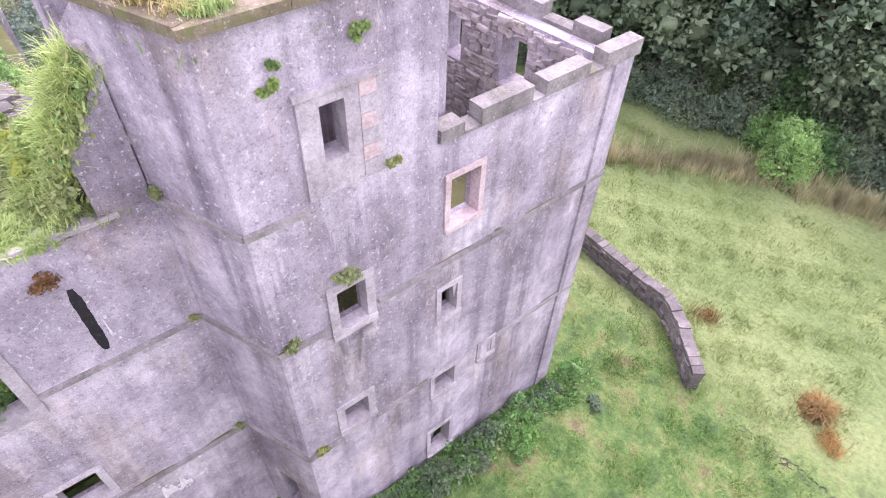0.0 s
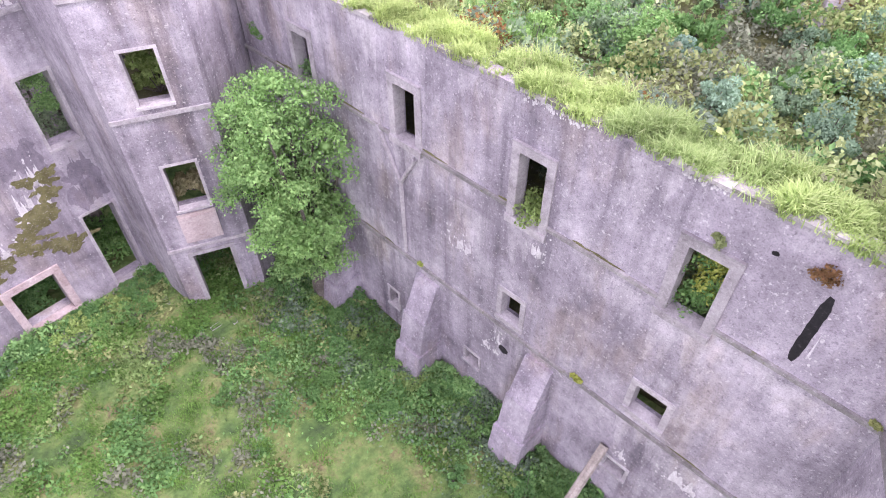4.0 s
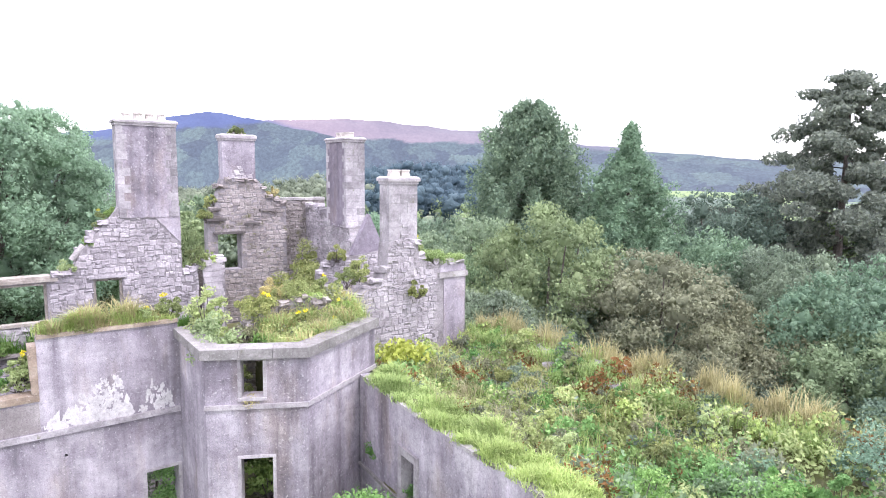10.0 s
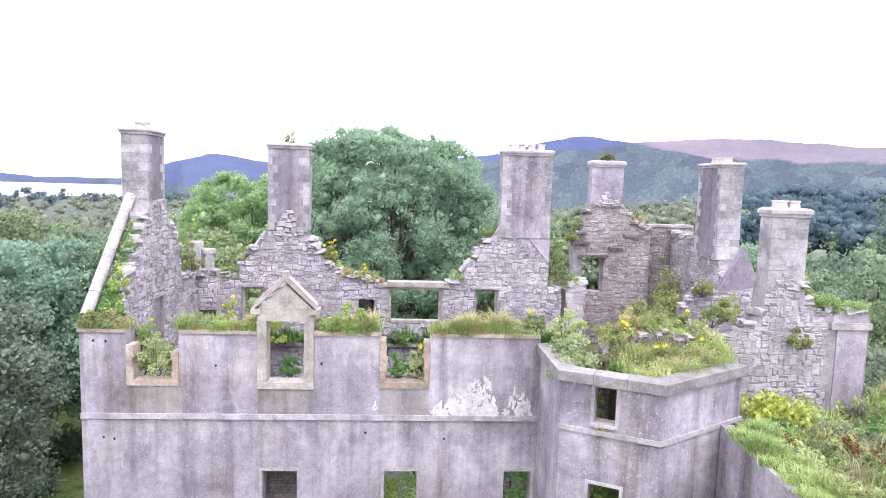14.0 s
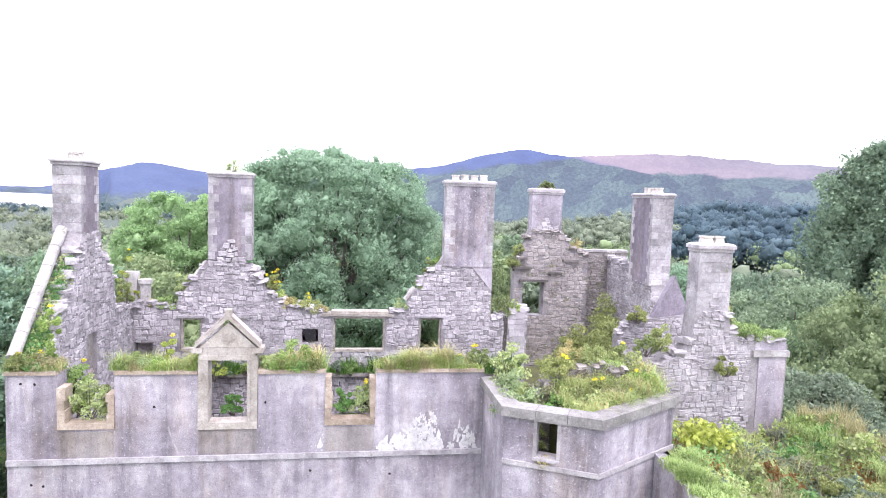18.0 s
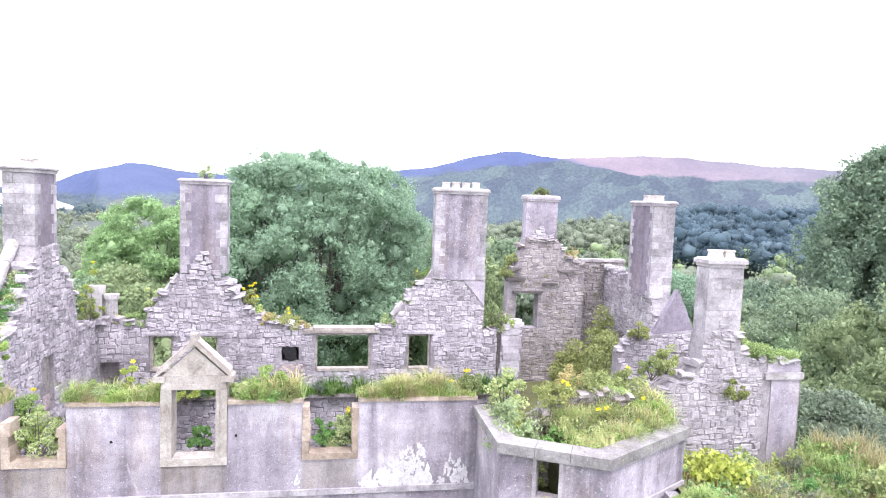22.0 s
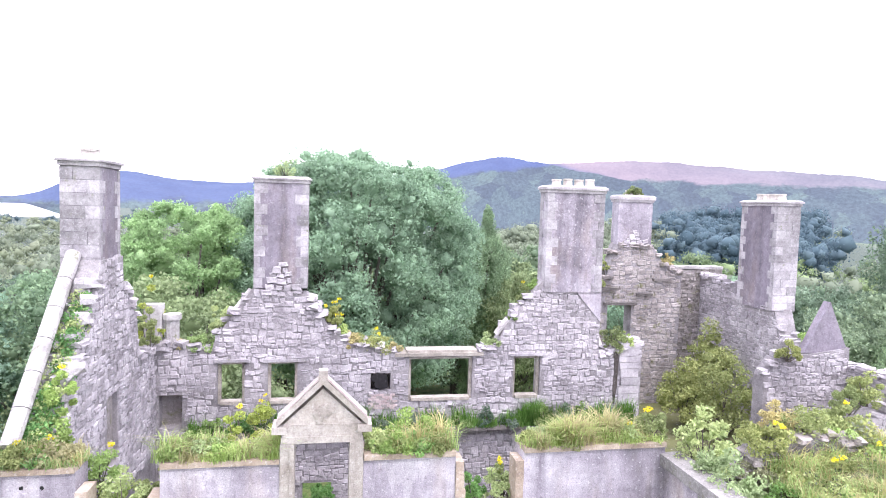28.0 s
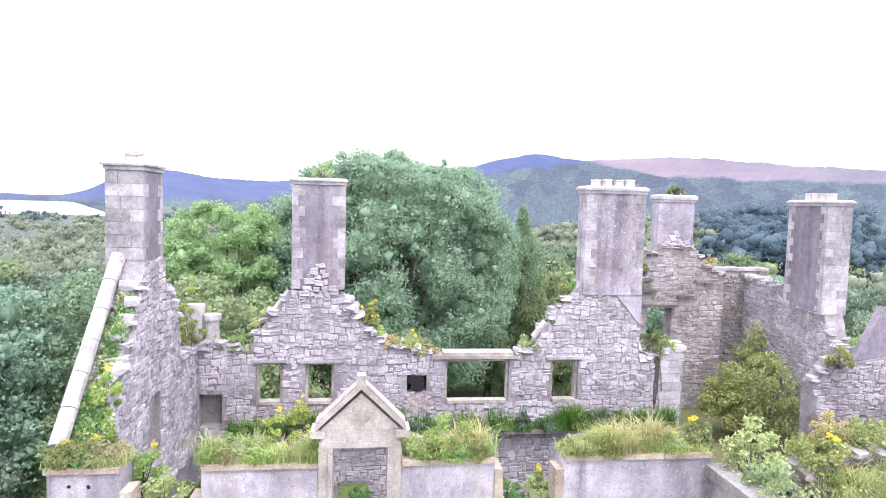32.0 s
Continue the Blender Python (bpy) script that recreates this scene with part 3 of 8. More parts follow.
def tree_meshes(seed, height, spread, mat, kind="round", n=4200, size=0.4, lobes=22, core=0.5):
    """Trunk with limbs, and a crown of leaf clumps with gaps; base at the origin."""
    rng = np.random.default_rng(seed)
    m = Mesh()
    rt = height * 0.028 + 0.08
    cs, rs = [], []
    if kind in ("conifer", "fir"):
        limb(m, (0, 0, 0), (0, 0, height * 0.96), rt, 0.03, 9)
        power = 0.72 if kind == "fir" else 0.5
        for i in range(280):
            f = 1 - rng.uniform(0.0, 0.93) ** 1.15
            a = rng.uniform(0, 6.28)
            r = (spread * (1 - f) ** power * (0.9 + 0.1 * math.sin(3 * a + 9 * f)) * rng.uniform(0.75, 1.12) + 0.12)
            z = height * f
            if i % 5 == 0:
                limb(m, (0, 0, z), (math.cos(a) * r, math.sin(a) * r, z - r * 0.12), 0.06, 0.015, 5)
            for q in (0.45, 0.75, 1.0):
                cs.append(np.array([math.cos(a) * r * q, math.sin(a) * r * q, z + r * (0.1 * q * q - 0.1)]) + rng.normal(size=3) * 0.2)
                rs.append((0.4 + 0.6 * (1 - f)) * spread * 0.2 * (1.2 - 0.35 * q) + 0.15)
    elif kind == "pine":
        limb(m, (0, 0, 0), (0.3, 0.2, height * 0.95), rt, 0.06, 9)
        for i in range(64):
            f = rng.uniform(0.2, 1.0)
            a, r = rng.uniform(0, 6.28), spread * (1.12 - f) ** 0.6 * rng.uniform(0.5, 1.1)
            e = (math.cos(a) * r, math.sin(a) * r, height * f + r * 0.12)
            limb(m, (0.2 * f, 0.1 * f, height * f * 0.97), e, 0.08, 0.03, 5)
            for q in range(7):
                k = rng.uniform(0.35, 1.08)
                cs.append(np.array([e[0] * k, e[1] * k, e[2] - 0.1 * r * (1 - k)]) + rng.normal(size=3) * [0.4, 0.4, 0.2])
                rs.append(rng.uniform(0.5, 0.9) * spread * 0.17)
    else:
        fork = height * 0.3
        limb(m, (0, 0, 0), (0, 0, fork), rt, rt * 0.75, 10)
        zc, zr = height * 0.6, height * 0.4
        for i in range(lobes):
            # boughs: each a limb with a billow of leaf clumps on its outer side
            f = 1 - 2 * (i + 0.5) / lobes
            az = i * 2.39996 + rng.uniform(-0.35, 0.35)
            f = max(-0.95, min(1.0, f + rng.uniform(-0.08, 0.08)))
            ring = max(0.0, 1 - f * f) ** (0.4 if lobes < 60 else 0.32)
            reach = rng.uniform(0.66, 0.84) if lobes < 60 else rng.uniform(0.76, 0.83)
            lr = spread * (rng.uniform(0.24, 0.42) if lobes < 60 else rng.uniform(0.29, 0.36)) * (20 / lobes) ** 0.25
            if lobes >= 60:
                f = f if f < 0.7 else 0.7 + (f - 0.7) * 0.55
            e = np.array([math.cos(az) * ring * spread * reach, math.sin(az) * ring * spread * reach, zc + f * zr * (reach + 0.06)])
            b = np.array([0, 0, fork * rng.uniform(0.75, 1.0)])
            h = (b + e) / 2 + np.array([0, 0, -0.05 * height])
            if i % 2 == 0:
                limb(m, b, h, rt * 0.4, rt * 0.25, 6)
                limb(m, h, e, rt * 0.25, rt * 0.08, 5)
            out = e - np.array([0, 0, zc])
            out = out / (np.linalg.norm(out) + 1e-6)
            for _ in range(max(13, 360 // lobes)):
                d = rng.normal(size=3) + out * 0.9 + np.array([0, 0, 0.35])
                d /= np.linalg.norm(d)
                q = lr * rng.uniform(0.6, 1.12)
                cs.append(e + d * q * np.array([1, 1, 0.8]))
                rs.append(rng.uniform(0.35, 0.6) * lr)
            for q in (1.0, 0.72):
                cs.append(np.array([e[0] * q, e[1] * q, zc + (e[2] - zc) * q]))
                rs.append(lr * 0.95)
    trunk = m.done("trunk", BARK)
    cs, rs = np.array(cs), np.array(rs)
    v, f = cloud(cs, rs, np.maximum(3, (n * rs ** 1.7 / (rs ** 1.7).sum()).astype(int)), size, 0.2, rng, 0.6, True)
    cv, cf = knots(cs * np.array([0.96, 0.96, 1.0]), rs * np.where(rs > np.quantile(rs, 0.85), core * 1.3, core), rng) if core else (np.zeros((0, 3)), np.zeros((0, 3), int))
    crown = quick_mesh("crown", *join((v, f), (cv, cf)), mat)
    return trunk, crown


def spire_meshes(seed, height, spread, profile, mat, n, size, clumps=380, hang=1.2, ragged=0.15, lump=0.13):
    """A conifer: trunk, side boughs, and hanging clumps of needles out to the profile [(height, width), ...]."""
    rng = np.random.default_rng(seed)
    m = Mesh()
    limb(m, (0, 0, 0), (0, 0, height * 0.97), height * 0.022 + 0.06, 0.03, 9)
    px, pr = [p[0] for p in profile], [p[1] for p in profile]
    cs, rs = [], []
    for i in range(clumps):
        f = 0.04 + 0.96 * ((i + 0.5) / clumps) ** 1.12
        a = i * 2.39996 + rng.uniform(-0.4, 0.4)
        w = spread * float(np.interp(f, px, pr)) * (1 + ragged * (0.6 * math.sin(3 * a + 11 * f) + rng.uniform(-0.9, 0.7)))
        z = height * f
        if i % 4 == 0:
            limb(m, (0, 0, z - 0.1 * w), (math.cos(a) * w * 0.9, math.sin(a) * w * 0.9, z), 0.06, 0.015, 5)
        for q in (0.95, 0.62):
            q *= rng.uniform(0.85, 1.02)
            cs.append((math.cos(a) * w * q, math.sin(a) * w * q, z + (0.95 - q) * 0.5 + rng.normal() * 0.15))
            rs.append(spread * lump * (0.55 + 0.6 * w / spread) * rng.uniform(0.7, 1.2) + 0.1)
    cs, rs = np.array(cs), np.array(rs)
    v, f = cloud(cs, rs, np.maximum(3, (n * rs ** 1.8 / (rs ** 1.8).sum()).astype(int)), size, -0.35, rng, hang, True)
    crown = quick_mesh("crown", *join((v, f), knots(cs * np.array([0.82, 0.82, 1.0]), rs * 0.5, rng)), mat)
    return m.done("trunk", BARK), crown


def tree(name, loc, meshes, label, scale=(1, 1, 1), turn=0.0, category="tree", group=""):
    ob = thing(name, loc, label, category, group)
    for pn, me in zip(("trunk", "crown"), meshes):
        c = new(pn, me)
        c.parent = ob
        c.matrix_basis = Matrix.Rotation(turn, 4, "Z") @ Matrix.Diagonal((*scale, 1))
    return ob

# ---- ground, hills, water ----


def ground_z(x, y):
    """Level courtyard, a fall to the south, and low land to the horizon."""
    d = math.hypot(x - 12, y - 2)
    z = -1.0 - 0.05 * max(0.0, min(-y - 12, 40)) + 0.06 * noise.noise(Vector((x * 0.35, y * 0.35, 0)))
    far = min(1.0, max(0.0, (d - 60) / 900))
    brg = math.degrees(math.atan2(x - 10, y + 16))
    drop = 7 + 31 * min(1.0, max(0.0, (brg + 17) / 8 if brg < 90 else 1.0))
    return z - 2.0 * min(1.0, max(0.0, (d - 30) / 40)) * (1 if y > -20 else 0.3) - drop * far * far * (3 - 2 * far) + min(6.0, d / 90) * noise.noise(Vector((x * 0.006, y * 0.006, 3))) \
        + 20 * math.exp(-((x - 215) / 130) ** 2 - ((y - 265) / 90) ** 2) + 24 * math.exp(-((x - 430) / 130) ** 2 - ((y - 215) / 130) ** 2)


def build_ground():
    n = 190
    s = [14 * math.sinh(6.45 * (2 * i / n - 1)) for i in range(n + 1)]
    v = []
    for b in s:
        for a in s:
            x, y = 12 + a, -8 + b
            z = ground_z(x, y)
            brg, dist = math.degrees(math.atan2(x - 10, y + 16)), math.hypot(x - 10, y + 16)
            if -70 < brg < -19 and dist > 1040:
                k = min(1.0, (dist - 1040) / 60) * min(1.0, (brg + 70) / 8) * min(1.0, (-19 - brg) / 2)
                z = z * (1 - k) + k * (-60)
            v.append((x, y, z))
    f = [(j * (n + 1) + i, j * (n + 1) + i + 1, (j + 1) * (n + 1) + i + 1, (j + 1) * (n + 1) + i) for j in range(n) for i in range(n)]
    m, nn, l, p = nodes_of("ground_cover")
    big = noise_tex(nn, l, 0.22, 6, 0.65)
    fine = noise_tex(nn, l, 5.0, 6, 0.7)
    hue = noise_tex(nn, l, 0.9, 5, 0.65)
    pale = ramp(nn, l, big, [(0.32, (0.135, 0.195, 0.07)), (0.5, (0.175, 0.24, 0.09)), (0.66, (0.225, 0.28, 0.115))])
    moss = ramp(nn, l, hue, [(0.28, (0.04, 0.075, 0.028)), (0.42, (0.085, 0.16, 0.045)), (0.52, (0.14, 0.215, 0.065)), (0.6, (0.19, 0.22, 0.085)), (0.68, (0.17, 0.135, 0.08)), (0.78, (0.09, 0.07, 0.05))])
    sep = nn.new("ShaderNodeSeparateXYZ")
    l.new(nn.new("ShaderNodeNewGeometry").outputs["Position"], sep.inputs[0])
    yard = nn.new("ShaderNodeMapRange")
    yard.inputs["From Min"].default_value, yard.inputs["From Max"].default_value = -38.5, -35.5
    l.new(sep.outputs["Y"], yard.inputs["Value"])
    col = mixed(nn, l, "MIX", yard.outputs[0], pale, moss)
    # far woods and fields by distance, toned down in place of haze
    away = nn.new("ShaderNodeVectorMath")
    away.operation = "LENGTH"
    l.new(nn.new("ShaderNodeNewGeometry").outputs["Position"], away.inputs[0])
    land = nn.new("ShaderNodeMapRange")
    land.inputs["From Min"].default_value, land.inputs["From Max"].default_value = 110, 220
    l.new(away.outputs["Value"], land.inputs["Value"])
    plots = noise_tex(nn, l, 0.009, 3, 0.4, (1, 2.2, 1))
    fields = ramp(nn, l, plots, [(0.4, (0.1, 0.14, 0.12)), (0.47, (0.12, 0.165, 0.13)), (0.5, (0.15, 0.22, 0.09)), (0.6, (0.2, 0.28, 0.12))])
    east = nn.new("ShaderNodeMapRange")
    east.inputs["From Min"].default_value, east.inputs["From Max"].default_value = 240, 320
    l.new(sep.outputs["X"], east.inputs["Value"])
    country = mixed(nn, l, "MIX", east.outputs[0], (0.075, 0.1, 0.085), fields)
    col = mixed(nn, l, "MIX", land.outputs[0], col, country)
    col = mixed(nn, l, "MULTIPLY", 0.75, col, ramp(nn, l, fine, [(0.3, (0.5, 0.52, 0.5)), (0.65, (1.2, 1.2, 1.15))]))
    l.new(col, p.inputs["Base Color"])
    p.inputs["Roughness"].default_value = 0.95
    bump(nn, l, p, fine, 0.9, 0.12)
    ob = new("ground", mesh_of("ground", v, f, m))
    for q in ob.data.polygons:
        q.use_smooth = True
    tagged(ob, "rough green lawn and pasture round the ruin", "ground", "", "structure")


build_ground()

SKYLINE = [(-180, 0.3), (-75, 0.1), (-50, 0.15), (-33, 0.12), (-27, 0.0), (-24.5, 0.15), (-23, 0.5), (-20.9, 1.5), (-17.7, 2.4), (-14.6, 2.15), (-12, 1.75), (-4, 1.9), (2, 2.4), (7, 3.0), (10.2, 3.65),
           (12.6, 4.45), (14.6, 4.78), (17.0, 4.72), (20.0, 4.32), (24, 4.5), (27.5, 4.68), (32, 4.35), (38, 3.85), (43, 3.45), (49, 2.65), (56, 1.9), (64, 1.3), (80, 1.0), (180, 0.3)]


def build_hills():
    """Forest and heather hills, as a far backdrop, with haze put into their colours."""
    nb, nr = 420, 26
    v = []
    for i in range(nb + 1):
        brg = -75 + 165 * i / nb
        e = np.interp(brg, [b for b, _ in SKYLINE], [h for _, h in SKYLINE]) + 0.15 * min(1.0, max(0.0, brg / 8))
        for j in range(nr + 1):
            d = 1700 + 2500 * j / nr
            k = j / nr
            lake = brg < -20
            start = 0.55 if lake else 0.0
            k2 = max(0.0, (k - start) / (1 - start))
            top = 17 + 4200 * math.tan(radians(e))
            z = -48 + (top + 48) * (k2 ** 1.25) + 14 * k2 * noise.noise(Vector((brg * 0.35, d * 0.002, 1))) + 5 * k2 * noise.noise(Vector((brg * 2.2, d * 0.006, 2)))
            if k2 == 0:
                z = -70
            x, y = 10 + d * math.sin(radians(brg)), -16 + d * math.cos(radians(brg))
            v.append((x, y, z))
    f = [(i * (nr + 1) + j, (i + 1) * (nr + 1) + j, (i + 1) * (nr + 1) + j + 1, i * (nr + 1) + j + 1) for i in range(nb) for j in range(nr)]
    m, n, l, p = nodes_of("far_hills_hazed")
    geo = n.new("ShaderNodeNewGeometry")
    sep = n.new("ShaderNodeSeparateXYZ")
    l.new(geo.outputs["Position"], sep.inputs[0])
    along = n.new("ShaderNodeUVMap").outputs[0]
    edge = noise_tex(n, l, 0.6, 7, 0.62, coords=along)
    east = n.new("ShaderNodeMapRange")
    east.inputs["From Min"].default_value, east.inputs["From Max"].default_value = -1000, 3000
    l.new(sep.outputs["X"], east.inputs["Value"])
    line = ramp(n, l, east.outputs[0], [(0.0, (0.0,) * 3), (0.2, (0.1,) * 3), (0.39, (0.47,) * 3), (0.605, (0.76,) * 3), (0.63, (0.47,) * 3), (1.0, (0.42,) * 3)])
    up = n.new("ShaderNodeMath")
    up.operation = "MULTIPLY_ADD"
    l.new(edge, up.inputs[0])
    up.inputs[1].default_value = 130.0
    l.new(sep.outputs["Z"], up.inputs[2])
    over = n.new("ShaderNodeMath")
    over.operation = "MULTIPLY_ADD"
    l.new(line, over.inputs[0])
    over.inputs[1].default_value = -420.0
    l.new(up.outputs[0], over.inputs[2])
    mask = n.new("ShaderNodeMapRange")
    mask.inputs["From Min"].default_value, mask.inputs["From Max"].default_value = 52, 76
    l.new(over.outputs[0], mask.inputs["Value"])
    # blue of the western ridge is painted haze; the lilac is heather
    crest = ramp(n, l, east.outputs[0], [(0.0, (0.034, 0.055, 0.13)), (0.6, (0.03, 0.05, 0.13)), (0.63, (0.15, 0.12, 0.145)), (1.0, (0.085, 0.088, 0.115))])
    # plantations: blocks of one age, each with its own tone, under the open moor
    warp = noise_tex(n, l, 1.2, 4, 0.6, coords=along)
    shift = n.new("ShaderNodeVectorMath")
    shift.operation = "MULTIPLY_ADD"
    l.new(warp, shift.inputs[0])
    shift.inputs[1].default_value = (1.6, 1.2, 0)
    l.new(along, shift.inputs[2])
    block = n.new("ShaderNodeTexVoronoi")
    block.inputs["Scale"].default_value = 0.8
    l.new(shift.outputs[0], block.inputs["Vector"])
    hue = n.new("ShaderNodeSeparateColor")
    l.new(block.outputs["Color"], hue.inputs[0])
    # forest tones are blued to carry the haze
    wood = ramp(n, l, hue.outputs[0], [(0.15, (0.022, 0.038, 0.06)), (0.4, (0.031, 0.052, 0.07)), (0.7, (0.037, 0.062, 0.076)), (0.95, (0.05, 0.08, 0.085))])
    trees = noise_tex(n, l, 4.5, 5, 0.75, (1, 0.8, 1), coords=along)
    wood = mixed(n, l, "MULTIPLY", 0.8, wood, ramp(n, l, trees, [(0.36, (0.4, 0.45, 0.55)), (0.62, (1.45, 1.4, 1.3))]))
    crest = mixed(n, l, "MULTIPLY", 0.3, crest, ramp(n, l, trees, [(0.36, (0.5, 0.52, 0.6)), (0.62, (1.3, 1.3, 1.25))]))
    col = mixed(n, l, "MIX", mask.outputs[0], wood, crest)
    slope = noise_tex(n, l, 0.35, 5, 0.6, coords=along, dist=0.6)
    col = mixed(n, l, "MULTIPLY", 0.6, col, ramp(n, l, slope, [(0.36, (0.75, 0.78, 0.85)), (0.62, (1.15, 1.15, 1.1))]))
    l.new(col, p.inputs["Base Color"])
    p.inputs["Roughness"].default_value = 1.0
    # a faint glow lifts the whole backdrop, as haze would
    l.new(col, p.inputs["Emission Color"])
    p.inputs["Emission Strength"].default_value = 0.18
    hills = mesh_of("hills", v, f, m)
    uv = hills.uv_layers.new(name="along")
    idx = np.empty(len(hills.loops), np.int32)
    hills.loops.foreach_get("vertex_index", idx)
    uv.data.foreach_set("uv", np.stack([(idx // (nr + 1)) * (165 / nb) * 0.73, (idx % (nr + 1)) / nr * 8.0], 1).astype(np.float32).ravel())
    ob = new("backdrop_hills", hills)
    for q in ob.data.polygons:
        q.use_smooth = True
    tagged(ob, "distant forest and heather hills, haze painted into their colour", "hills", "", "structure")


build_hills()
m, n, l, p = nodes_of("lake_water")
p.inputs["Base Color"].default_value, p.inputs["Roughness"].default_value = (0.55, 0.58, 0.62, 1), 0.12
bump(n, l, p, noise_tex(n, l, 0.2, 3, 0.5), 0.1, 0.3)
q = ((-4600, 1050), (-355, 950), (-1330, 3000), (-4600, 3400))
ob = new("water", Mesh().hexa([(a, b, -30) for a, b in q], [(a, b, -12) for a, b in q]).done("water", m))
tagged(ob, "pale still lake beyond the woods", "lake", "", "structure")

# ---- the front wall ----
FRONT = Face((0, 0), (15.32, 0))
wins = [(5.92, 7.1, 5.4, 7.84), (10.06, 11.2, 5.4, 7.84), (14.22, 15.18, 5.4, 7.84)]
lows = [(6.05, 7.62, -0.85, 2.5), (10.82, 12.3, -0.72, 1.15), (14.0, 15.14, -0.9, 2.62)]
gaps = [(1.5, 3.2, 10.8, 14), (5.75, 7.65, 10.72, 14), (9.85, 11.55, 10.78, 14)]
wall_front = new("wall_front", FRONT.wall(Mesh(), [(0, 12.58), (15.32, 12.58)], -1.6, 0.7, wins + lows + gaps).welded("wall_front", HARL))
tagged(wall_front, "tall grey roughcast front wall of the ruin, roofless and streaked", "wall", "", "structure")
for w in wins:
    opening(FRONT, wall_front, *w, w=0.1, proud=0.02)
opening(FRONT, wall_front, *lows[0], w=0.2, proud=0.05)
opening(FRONT, wall_front, *lows[1], mat=PINK, w=0.26, proud=0.07, label="pink sandstone surround of a ground floor window")
opening(FRONT, wall_front, *lows[2], w=0.1, proud=0.02)
m = Mesh()
FRONT.block(m, 0.0, 15.3, 9.66, 9.84, -0.1, 0.07)
part("string_course", m.done("string_course", ASHLAR), wall_front, "weathered stone string course")
r = random.Random(4)
for a, b in ((-0.06, 1.5), (3.2, 5.75), (7.65, 9.85), (11.55, 15.32)):
    k = max(1, round((b - a) / 1.1))
    for i in range(k):
        m = Mesh()
        FRONT.block(m, a + (b - a) * i / k + 0.006, a + (b - a) * (i + 1) / k - 0.006, 12.584, 12.70 + r.uniform(-0.01, 0.015), -0.72, 0.06 + r.uniform(-0.01, 0.012))
        part("coping_slab", m.done("coping_slab", SANDSTONE), wall_front)
# dressed jambs and sills of the two open dormers
for (u0, u1, z0), tops in (((1.5, 3.2, 10.8), (12.25, 11.95)), ((9.85, 11.55, 10.78), (12.45, 12.4))):
    m = Mesh()
    FRONT.block(m, u0 + 0.003, u1 - 0.003, z0 + 0.002, z0 + 0.2, -0.45, 0.05)
    part("dormer_sill", m.done("dormer_sill", SANDSTONE), wall_front)
    for s, top in ((0, tops[0]), (1, tops[1])):
        z = z0 + 0.204
        while z < top - 0.1:
            h = min(r.uniform(0.3, 0.45), top - z)
            m = Mesh()
            w = 0.21 + r.uniform(-0.03, 0.05)
            a, b = (u0 + 0.004, u0 + w) if s == 0 else (u1 - w, u1 - 0.004)
            FRONT.block(m, a, b, z + 0.004, z + h - 0.004, -0.5, 0.045 + r.uniform(0, 0.012))
            part("jamb_stone", m.done("jamb_stone", SANDSTONE), wall_front)
            z += h

# pedimented dormer
dormer = thing("pedimented_dormer", (6.7, 0, 10.72), "pale sandstone window dormer with a triangular pediment on the front wall", "dormer")
m = Mesh()
FRONT.block(m, 5.755, 7.645, 10.722, 10.95, -0.5, 0.06)
part("sill", m.done("sill", DORMER), dormer, "orange-stained sandstone sill")
for a, b in ((5.757, 6.08), (7.32, 7.643)):
    m = Mesh()
    FRONT.block(m, a, b, 10.954, 13.04, -0.5, 0.05)
    i = 0.22 if a < 6.5 else 0.0
    FRONT.block(m, a + i, a + i + 0.1, 10.956, 13.038, 0.048, 0.085)
    part("jamb", m.done("jamb", DORMER), dormer)
m = Mesh()
FRONT.block(m, 5.78, 7.62, 13.044, 13.2, -0.5, 0.06)
FRONT.block(m, 5.8, 7.6, 13.2, 13.46, -0.48, 0.04)
part("lintel", m.done("lintel", DORMER), dormer)
m = Mesh()
m.add([FRONT.at(5.8, 13.464, 0.02), FRONT.at(7.6, 13.464, 0.02), FRONT.at(6.7, 14.3, 0.02), FRONT.at(5.8, 13.464, -0.3), FRONT.at(7.6, 13.464, -0.3), FRONT.at(6.7, 14.3, -0.3)],
      [(0, 1, 2), (3, 5, 4), (0, 3, 4, 1), (1, 4, 5, 2), (2, 5, 3, 0)])
part("tympanum", m.done("tympanum", DORMER), dormer)
m = Mesh()
v, f = blob(FRONT, 31, 6.7, 13.75, 0.42, 0.34, 0.05)
m.add(v, f)
part("carved_panel", m.done("carved_panel", DORMER), dormer)
for s in (-1, 1):
    m = Mesh()
    a, b = (6.7 + s * 1.02, 13.46), (6.7, 14.42)
    pts = [(a[0], a[1]), (b[0], b[1]), (b[0], b[1] + 0.17), (a[0], a[1] + 0.15)]
    m.add([FRONT.at(x, z, 0.13) for x, z in pts] + [FRONT.at(x, z, -0.42) for x, z in pts], [(0, 1, 2, 3), (7, 6, 5, 4), (0, 4, 5, 1), (1, 5, 6, 2), (2, 6, 7, 3), (3, 7, 4, 0)])
    part("raking_cornice", m.done("raking_cornice", DORMER), dormer)
    m = Mesh()
    FRONT.block(m, min(6.7 + s * 0.8, 6.7 + s * 1.12), max(6.7 + s * 0.8, 6.7 + s * 1.12), 13.3, 13.464, -0.44, 0.14)
    part("kneeler", m.done("kneeler", DORMER), dormer)
m = Mesh()
FRONT.block(m, 6.6, 6.8, 14.5, 14.72, -0.2, 0.08)
part("finial_stump", m.done("finial_stump", DORMER), dormer)

